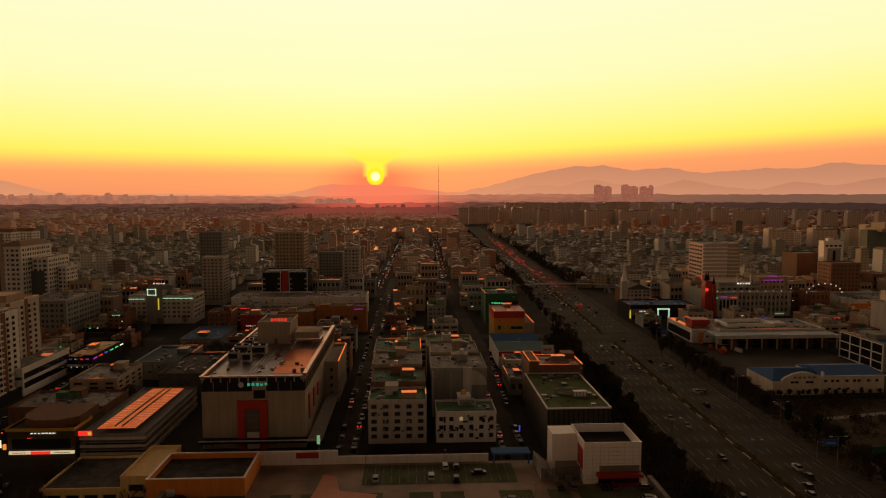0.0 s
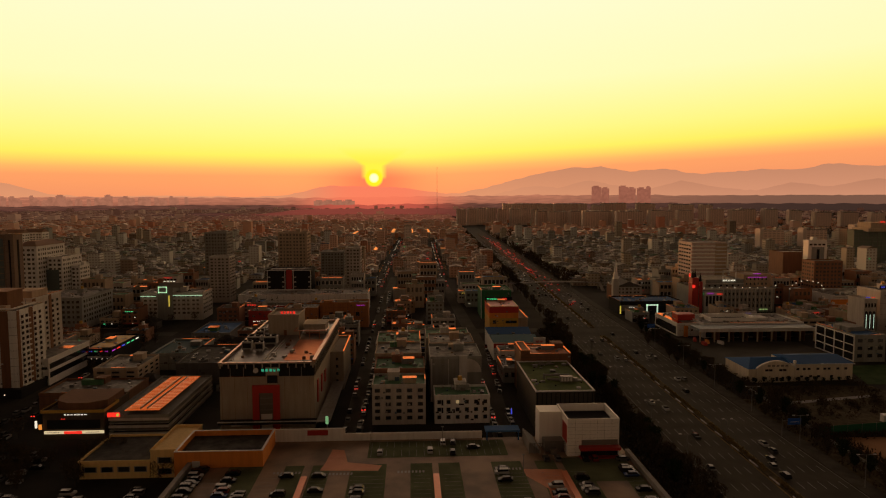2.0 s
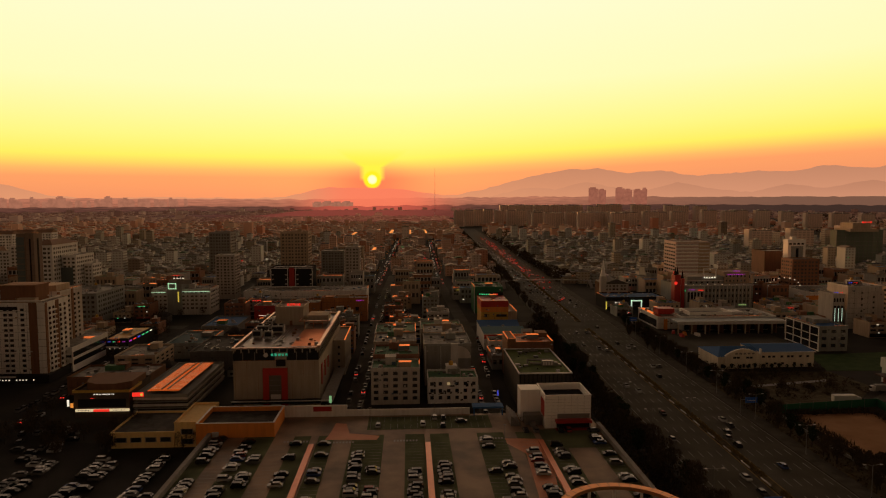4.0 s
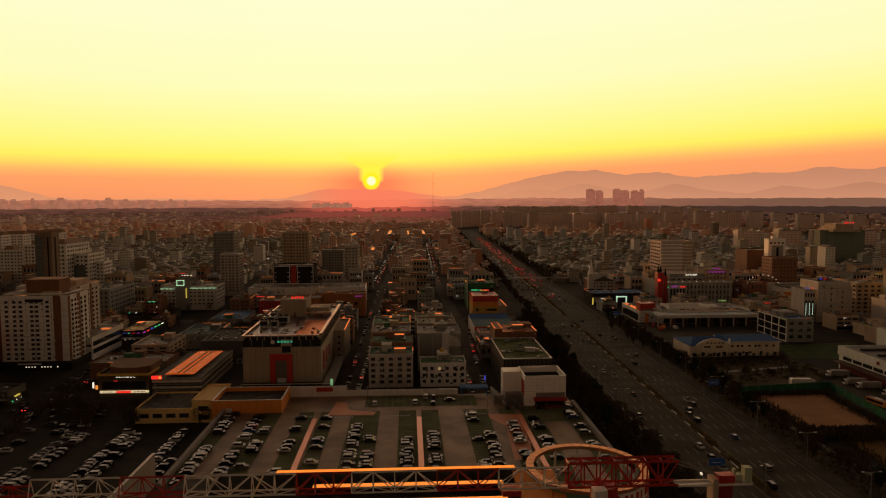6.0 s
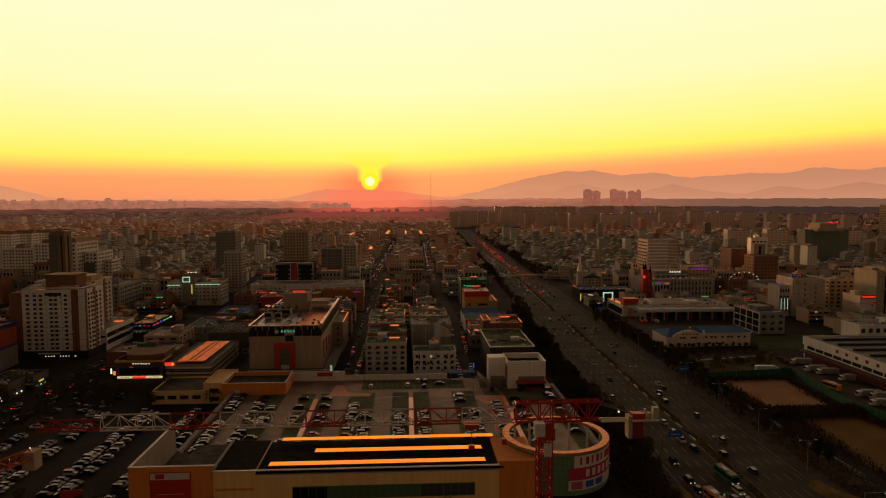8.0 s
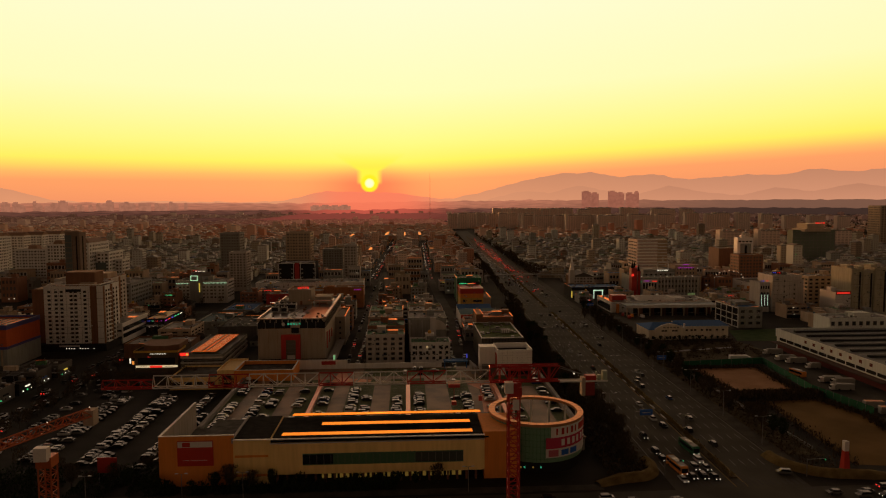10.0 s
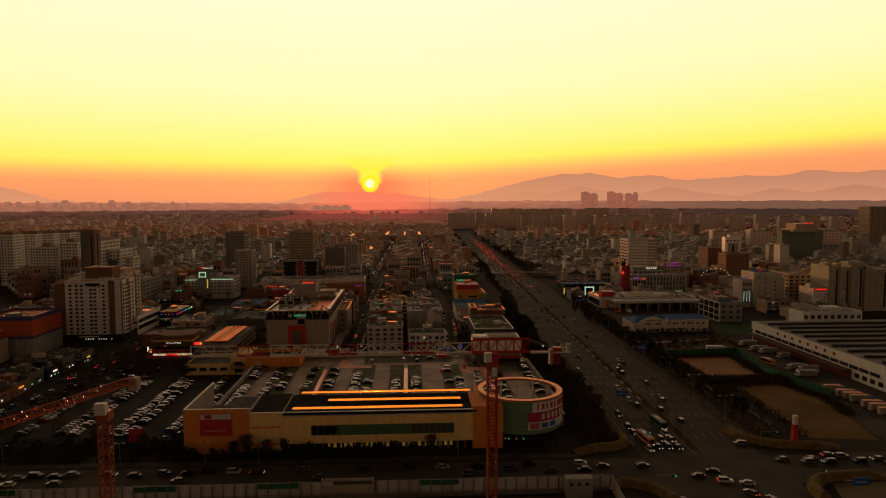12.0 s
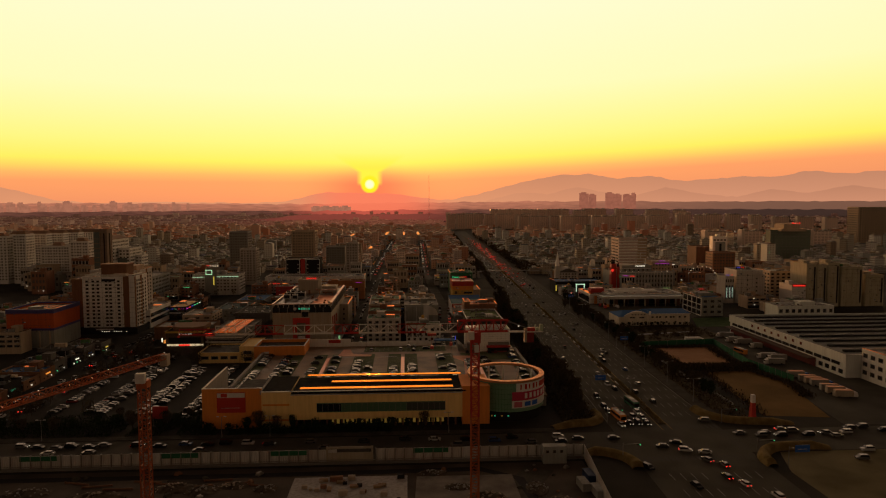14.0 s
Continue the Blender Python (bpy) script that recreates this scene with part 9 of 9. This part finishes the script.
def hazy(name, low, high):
    """The far edge of the plain: evening haze put into the emission, redder below the sun."""
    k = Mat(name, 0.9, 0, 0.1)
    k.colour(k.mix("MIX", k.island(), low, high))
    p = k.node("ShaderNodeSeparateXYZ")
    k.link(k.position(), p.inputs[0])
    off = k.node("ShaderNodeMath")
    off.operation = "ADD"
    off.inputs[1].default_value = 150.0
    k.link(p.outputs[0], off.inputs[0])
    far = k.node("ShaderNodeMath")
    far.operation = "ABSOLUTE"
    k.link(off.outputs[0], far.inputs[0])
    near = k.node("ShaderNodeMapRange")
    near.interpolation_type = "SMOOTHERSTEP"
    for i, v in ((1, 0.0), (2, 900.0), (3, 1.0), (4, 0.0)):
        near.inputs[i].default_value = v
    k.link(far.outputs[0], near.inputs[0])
    # haze glow painted as emission, redder near the sun's bearing
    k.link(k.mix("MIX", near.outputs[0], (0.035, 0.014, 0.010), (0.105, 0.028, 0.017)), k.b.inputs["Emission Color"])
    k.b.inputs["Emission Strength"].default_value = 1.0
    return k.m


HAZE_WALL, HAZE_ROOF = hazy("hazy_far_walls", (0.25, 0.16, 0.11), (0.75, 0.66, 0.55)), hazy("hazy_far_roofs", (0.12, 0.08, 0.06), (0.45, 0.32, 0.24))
for i in range(8):
    take(130 + i * 130, 200 + i * 130, 1690, 2120, 4)
city("town_quarter", 535, 1250, 17, "dense quarter of pale low town houses", 0.10)
city("town_quarter", 1250, 2150, 23, "hazy quarter of low houses towards the plain", 0.05)
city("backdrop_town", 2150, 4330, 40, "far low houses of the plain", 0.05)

# traffic and lamps in the two long streets
k = Geo()
rs = random.Random(77)
for line in (west_street, mid_street):
    y = 560.0
    while y < 1240:
        for side in (-1, 1):
            if rs.random() < 0.34:
                x = line(y) + side * 2.2
                k.slot = rs.choice([0, 0, 1])
                k.box(x - 0.9, x + 0.9, y - 2.2, y + 2.2, 0.3, 0.95).box(x - 0.75, x + 0.75, y - 1.6, y + 0.9, 0.95, 1.5)
                k.slot = 2 if side > 0 else 3
                for e in (-0.6, 0.6):
                    k.box(x + e - 0.28, x + e + 0.28, y - 2.3, y - 2.2, 0.6, 0.95)
            if rs.random() < 0.3:
                x = line(y) + side * 5.4
                k.slot = 1
                k.box(x - 0.09, x + 0.09, y - 0.09, y + 0.09, 0, 8).box(min(x, x - side * 1.6), max(x, x - side * 1.6), y - 0.06, y + 0.06, 7.9, 8.05)
                k.slot = rs.choice([3, 4, 4])
                k.box(x - side * 1.4 - 0.35, x - side * 1.4 + 0.35, y - 0.3, y + 0.3, 7.6, 7.9)
        y += rs.uniform(8, 16)
tagged(solid("far_traffic", k, [FILLER[0], BLACK, N_RED, N_WHITE, N_ORANGE], "small cars and lit lamps along far town streets", "traffic"), kind="stuff")

# apartment estates on the plain
def estate_wall():
    k = Mat("hazed_estate_wall", 0.85, 0, 0.2)
    p = k.node("ShaderNodeSeparateXYZ")
    k.link(k.position(), p.inputs[0])
    w = k.node("ShaderNodeMath")
    w.operation = "PINGPONG"
    w.inputs[1].default_value = 3.5
    k.link(p.outputs[0], w.inputs[0])
    v = k.node("ShaderNodeMath")
    v.operation = "PINGPONG"
    v.inputs[1].default_value = 1.4
    k.link(p.outputs[2], v.inputs[0])
    win = k.mix("MULTIPLY", 1.0, k.ramp(w.outputs[0], [(0.0, (0, 0, 0)), (0.999, (1, 1, 1))], True), k.ramp(v.outputs[0], [(0.0, (0, 0, 0)), (0.75, (1, 1, 1))], True))
    return k.colour(k.mix("MIX", win, k.mix("MIX", k.random(), (0.74, 0.55, 0.45), (0.86, 0.70, 0.60)), (0.46, 0.34, 0.28))).m


# slab walls and white gables carry warm haze in their base colours
ESTATE_WALL = estate_wall()
ESTATE_GABLE = plain("hazed_gable_white", (0.80, 0.66, 0.56), 0.7, 0.0, 0.3, 0.3, 0.5, (0.74, 0.69, 0.62))
rs = random.Random(31)


def estate(x, y, w, d, h, label="far pale apartment slab on the plain"):
    t = thing("apartment_slab", pose(x, y, 0), label, "apartment block", "far estates")
    part("wall", Geo().box(-w / 2, w / 2, -d / 2, d / 2, 0, h), ESTATE_WALL, t)
    part("gable_pier", Geo().box(-w / 2 - 0.6, -w / 2 + 5, -d / 2 - 1.6, d / 2, 0, h + 2.5), ESTATE_GABLE, t, "white painted gable")
    part("roof", Geo().box(-w / 2, w / 2, -d / 2, d / 2, h, h + 1.0), ROOF_GREY, t)
    for i in range(max(2, int(w / 18))):
        a = -w / 2 + (i + 0.5) * w / max(2, int(w / 18))
        part("lift_house", Geo().box(a - 2, a + 2, -3, 4, h + 1, h + 3.8), FILLER[0], t)


for i in range(11):
    estate(455 + i * 52, 1700 + rs.uniform(-60, 80), rs.uniform(40, 50), 14, rs.uniform(46, 54))
for i in range(4):
    estate(1040 + i * 72, 1640 + rs.uniform(-40, 40), rs.uniform(36, 56), 14, rs.uniform(42, 52))
for i in range(9):
    estate(135 + i * 33, 1960 + rs.uniform(-30, 40), 30, 14, rs.uniform(47, 52))
for i in range(10):
    estate(320 + i * 30, 2230 + rs.uniform(-10, 10), 29.5, 14, 62, "far slab with a serrated roofline on the plain")
for i in range(9):
    estate(350 + i * 31, 1770 + rs.uniform(-12, 12), 30.5, 14, rs.uniform(45, 48))
for i in range(8):
    estate(640 + i * 55, 2250 + rs.uniform(-60, 60), 46, 16, rs.uniform(58, 66))
for i in range(4):
    estate(560 + i * 62, 900 + i * 10 + rs.uniform(-40, 60), 40, 14, rs.uniform(34, 44), "pale apartment slab in the middle distance")
for i in range(7):
    estate(-760 + i * 44, 700 + rs.uniform(-20, 40), 36, 14, rs.uniform(40, 48), "pale apartment slab in the middle distance")
t = thing("radio_mast", pose(81, 2500, 0), "very tall thin radio mast on the plain", "radio mast")
for i in range(12):
    part("mast_section", Geo().tube((0, 0, i * 17.2), (0, 0, (i + 1) * 17.2), 0.75 - i * 0.03, 0.72 - i * 0.03, 6), RED_DARK if i % 2 == 0 else CRANE_WHITE, t)

# metal sheets on made-up walls, added for far glints of sun on roads
for x, y, w, l in ((-95, 1420, 7, 150), (-62, 1380, 7, 160), (-22, 1360, 7, 170), (14, 1370, 7, 150), (-140, 1300, 6, 110), (30, 905, 16, 14), (-8, 700, 22, 8), (-18, 560, 20, 7), (-30, 470, 18, 7), (42, 860, 14, 10), (-75, 905, 8, 60)):
    t = thing("arcade_roof", pose(x, y, 0), "raised metal sheet added for a far sun glint", "arcade")
    h = 11 if l < 100 else 14
    part("roof_sheet", Geo().box(-w / 2, w / 2, -l / 2, l / 2, h, h + 0.4), ROOF_METAL, t)
    part("end_wall", Geo().box(-w / 2 + 0.1, w / 2 - 0.1, -l / 2 + 0.1, -l / 2 + 0.38, 0, h), FILLER[0], t)
    for px in (-w / 2 + 0.4, w / 2 - 0.4):
        part("wall", Geo().box(px - 0.3, px + 0.3, -l / 2 + 0.4, l / 2 - 0.4, 0, h), FILLER[1], t)

# woods on the plain
k = Geo()
for _ in range(52000):
    y, x = rs.uniform(1200, 3600), rs.uniform(700, 3200)
    if x < (0.50 + 0.16 * rs.random() + 0.14 * noise.noise((x * 0.004, y * 0.01, 0))) * (y + 160):
        continue
    z, s = 1 + 10 * rs.random() ** 1.5, rs.uniform(1.2, 2.4)
    q = Euler((rs.uniform(-0.6, 0.6), rs.uniform(-0.6, 0.6), rs.uniform(0, 6))).to_matrix()
    k.add([Vector((x, y, z)) + q @ Vector(p) * s for p in ((-1, -0.7, -0.3), (1, -0.6, -0.3), (0.8, 0.7, 0.4), (-0.8, 0.7, 0.5))], [(0, 1, 2, 3)])
tagged(solid("far_woods", k, WOODS, "dark strips of woodland across the far plain", "woods"), kind="stuff")


# ---- distance ----
def ridge(name, radius, heights, colour_top, colour_foot, label, rough, seed, glare=(1.0, 0.205, 0.105), shade=None, streaks=0.0, foot=1.0):
    """A range of hills on a wide arc, its evening haze and sun glare painted as emission. heights: (degrees right of
    north, height in metres).
    """
    rs = random.Random(seed)
    vs, n = [], 260
    for i in range(n + 1):
        a = -52 + 104 * i / n
        for (a0, h0), (a1, h1) in zip(heights, heights[1:]):
            if a0 <= a <= a1:
                h = h0 + (h1 - h0) * (a - a0) / (a1 - a0)
        h += rough * (noise.noise((a * 0.9, seed, 0)) + 0.5 * noise.noise((a * 2.7, seed, 3)) + 0.3 * noise.noise((a * 7.3, seed, 5)))
        x, y = radius * math.sin(radians(a)), radius * math.cos(radians(a)) - 100
        vs += [(x, y, -5), (x, y, max(2, h)), (x * 1.02, y * 1.02, max(0, h - 30))]
    fs = []
    for i in range(n):
        fs += [(3 * i, 3 * i + 3, 3 * i + 4, 3 * i + 1), (3 * i + 1, 3 * i + 4, 3 * i + 5, 3 * i + 2)]
    k = Mat(name + "_haze", 1.0, 0, 0)
    p = k.node("ShaderNodeSeparateXYZ")
    k.link(k.position(), p.inputs[0])
    top = max(h for _, h in heights)
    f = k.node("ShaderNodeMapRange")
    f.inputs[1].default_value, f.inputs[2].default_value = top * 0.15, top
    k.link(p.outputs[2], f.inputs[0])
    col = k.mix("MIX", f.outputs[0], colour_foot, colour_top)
    col = k.mix("MULTIPLY", 0.12, col, k.ramp(k.noise(0.004, 6), [(0.3, (0.7, 0.7, 0.7)), (0.7, (1, 1, 1))]))
    if streaks:
        flat = k.node("ShaderNodeVectorMath")
        flat.operation = "MULTIPLY"
        flat.inputs[1].default_value = (0.012, 0.012, 0.16)
        k.link(k.position(), flat.inputs[0])
        grain = k.node("ShaderNodeTexNoise")
        grain.inputs["Scale"].default_value, grain.inputs["Detail"].default_value = 1.0, 5.0
        k.link(flat.outputs[0], grain.inputs["Vector"])
        col = k.mix("MULTIPLY", streaks, col, k.ramp(grain.outputs[0], [(0.35, (0.35, 0.35, 0.38)), (0.62, (1.25, 1.2, 1.15))]))
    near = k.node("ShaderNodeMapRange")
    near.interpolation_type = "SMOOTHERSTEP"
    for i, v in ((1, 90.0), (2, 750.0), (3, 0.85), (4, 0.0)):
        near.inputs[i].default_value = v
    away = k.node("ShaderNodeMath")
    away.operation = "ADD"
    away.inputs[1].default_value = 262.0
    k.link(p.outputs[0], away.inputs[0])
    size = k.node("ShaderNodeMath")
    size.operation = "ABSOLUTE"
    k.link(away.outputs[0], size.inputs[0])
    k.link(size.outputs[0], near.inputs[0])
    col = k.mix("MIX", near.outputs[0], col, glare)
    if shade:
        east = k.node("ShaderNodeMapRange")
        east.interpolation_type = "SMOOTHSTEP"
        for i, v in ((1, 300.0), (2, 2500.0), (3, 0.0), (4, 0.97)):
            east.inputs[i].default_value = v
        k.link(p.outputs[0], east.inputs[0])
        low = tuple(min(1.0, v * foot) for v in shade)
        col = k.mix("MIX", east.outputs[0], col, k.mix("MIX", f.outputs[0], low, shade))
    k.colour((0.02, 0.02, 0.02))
    # haze, glare and the darker east are all in the emitted colour
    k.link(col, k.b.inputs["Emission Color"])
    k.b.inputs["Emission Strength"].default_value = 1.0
    return solid(name, Geo().add(vs, fs), k.m, label, "hills", "structure")


def skyline(name, colour, rows, label):
    """Blocks of flats on the edge of the plain that emit a painted haze colour: rows of (degrees right of north, width,
    height in metres).
    """
    k = Geo()
    for a, w, h in rows:
        m = Matrix.Rotation(radians(-a), 4, "Z") @ Matrix.Translation((0, 4380, 0))
        k.box(-w / 2, w / 2, -12, 12, -2, h, m).box(-w / 3, w / 4, -8, 8, h, h + 9, m).box(-w / 2, -w / 2 + 7, -13, 12, -2, h + 4, m)
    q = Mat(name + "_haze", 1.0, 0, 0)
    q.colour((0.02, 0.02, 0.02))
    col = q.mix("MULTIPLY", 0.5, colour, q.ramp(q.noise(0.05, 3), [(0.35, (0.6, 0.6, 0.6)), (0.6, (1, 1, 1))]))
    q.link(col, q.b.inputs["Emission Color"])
    # the haze over the blocks is this emitted colour
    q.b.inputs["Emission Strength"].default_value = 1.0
    return solid(name, k, q.m, label, "skyline", "structure")


MOUNTAINS = [(-52, 230), (-36, 215), (-32.5, 200), (-31, 176), (-29.5, 138), (-28, 106), (-26, 95), (-20, 100), (-14, 90), (-11, 100), (-9, 140), (-7.2, 172), (-5.5, 166), (-3, 164), (-1, 156), (0.5, 138), (2, 118), (4, 115), (7, 170), (10, 240), (13, 290), (16, 300), (18.5, 262), (21, 282), (24, 240), (28, 265), (31, 262), (33, 298), (35, 275), (38, 285), (52, 270)]
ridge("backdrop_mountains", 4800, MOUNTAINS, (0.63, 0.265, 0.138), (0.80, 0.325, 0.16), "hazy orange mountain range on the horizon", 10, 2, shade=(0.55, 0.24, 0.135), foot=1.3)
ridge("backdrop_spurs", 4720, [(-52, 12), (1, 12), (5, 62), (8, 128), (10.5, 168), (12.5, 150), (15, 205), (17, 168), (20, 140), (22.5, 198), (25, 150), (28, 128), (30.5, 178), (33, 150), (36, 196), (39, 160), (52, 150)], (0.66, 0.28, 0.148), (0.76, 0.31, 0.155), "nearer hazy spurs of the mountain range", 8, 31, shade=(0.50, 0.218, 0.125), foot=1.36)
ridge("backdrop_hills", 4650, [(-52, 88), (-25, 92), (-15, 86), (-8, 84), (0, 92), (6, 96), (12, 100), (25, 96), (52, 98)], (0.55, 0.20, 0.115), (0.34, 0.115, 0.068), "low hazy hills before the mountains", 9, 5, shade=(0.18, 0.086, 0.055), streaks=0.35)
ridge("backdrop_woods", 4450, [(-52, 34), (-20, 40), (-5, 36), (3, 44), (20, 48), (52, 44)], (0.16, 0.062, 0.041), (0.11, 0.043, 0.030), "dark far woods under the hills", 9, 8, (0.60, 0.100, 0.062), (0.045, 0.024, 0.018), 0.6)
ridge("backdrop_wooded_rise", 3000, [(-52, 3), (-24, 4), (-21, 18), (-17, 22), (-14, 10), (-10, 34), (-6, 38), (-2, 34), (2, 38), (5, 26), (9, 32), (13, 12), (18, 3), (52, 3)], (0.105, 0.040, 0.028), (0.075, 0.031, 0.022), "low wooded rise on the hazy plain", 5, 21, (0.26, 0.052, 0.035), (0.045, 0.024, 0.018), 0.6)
rs = random.Random(12)
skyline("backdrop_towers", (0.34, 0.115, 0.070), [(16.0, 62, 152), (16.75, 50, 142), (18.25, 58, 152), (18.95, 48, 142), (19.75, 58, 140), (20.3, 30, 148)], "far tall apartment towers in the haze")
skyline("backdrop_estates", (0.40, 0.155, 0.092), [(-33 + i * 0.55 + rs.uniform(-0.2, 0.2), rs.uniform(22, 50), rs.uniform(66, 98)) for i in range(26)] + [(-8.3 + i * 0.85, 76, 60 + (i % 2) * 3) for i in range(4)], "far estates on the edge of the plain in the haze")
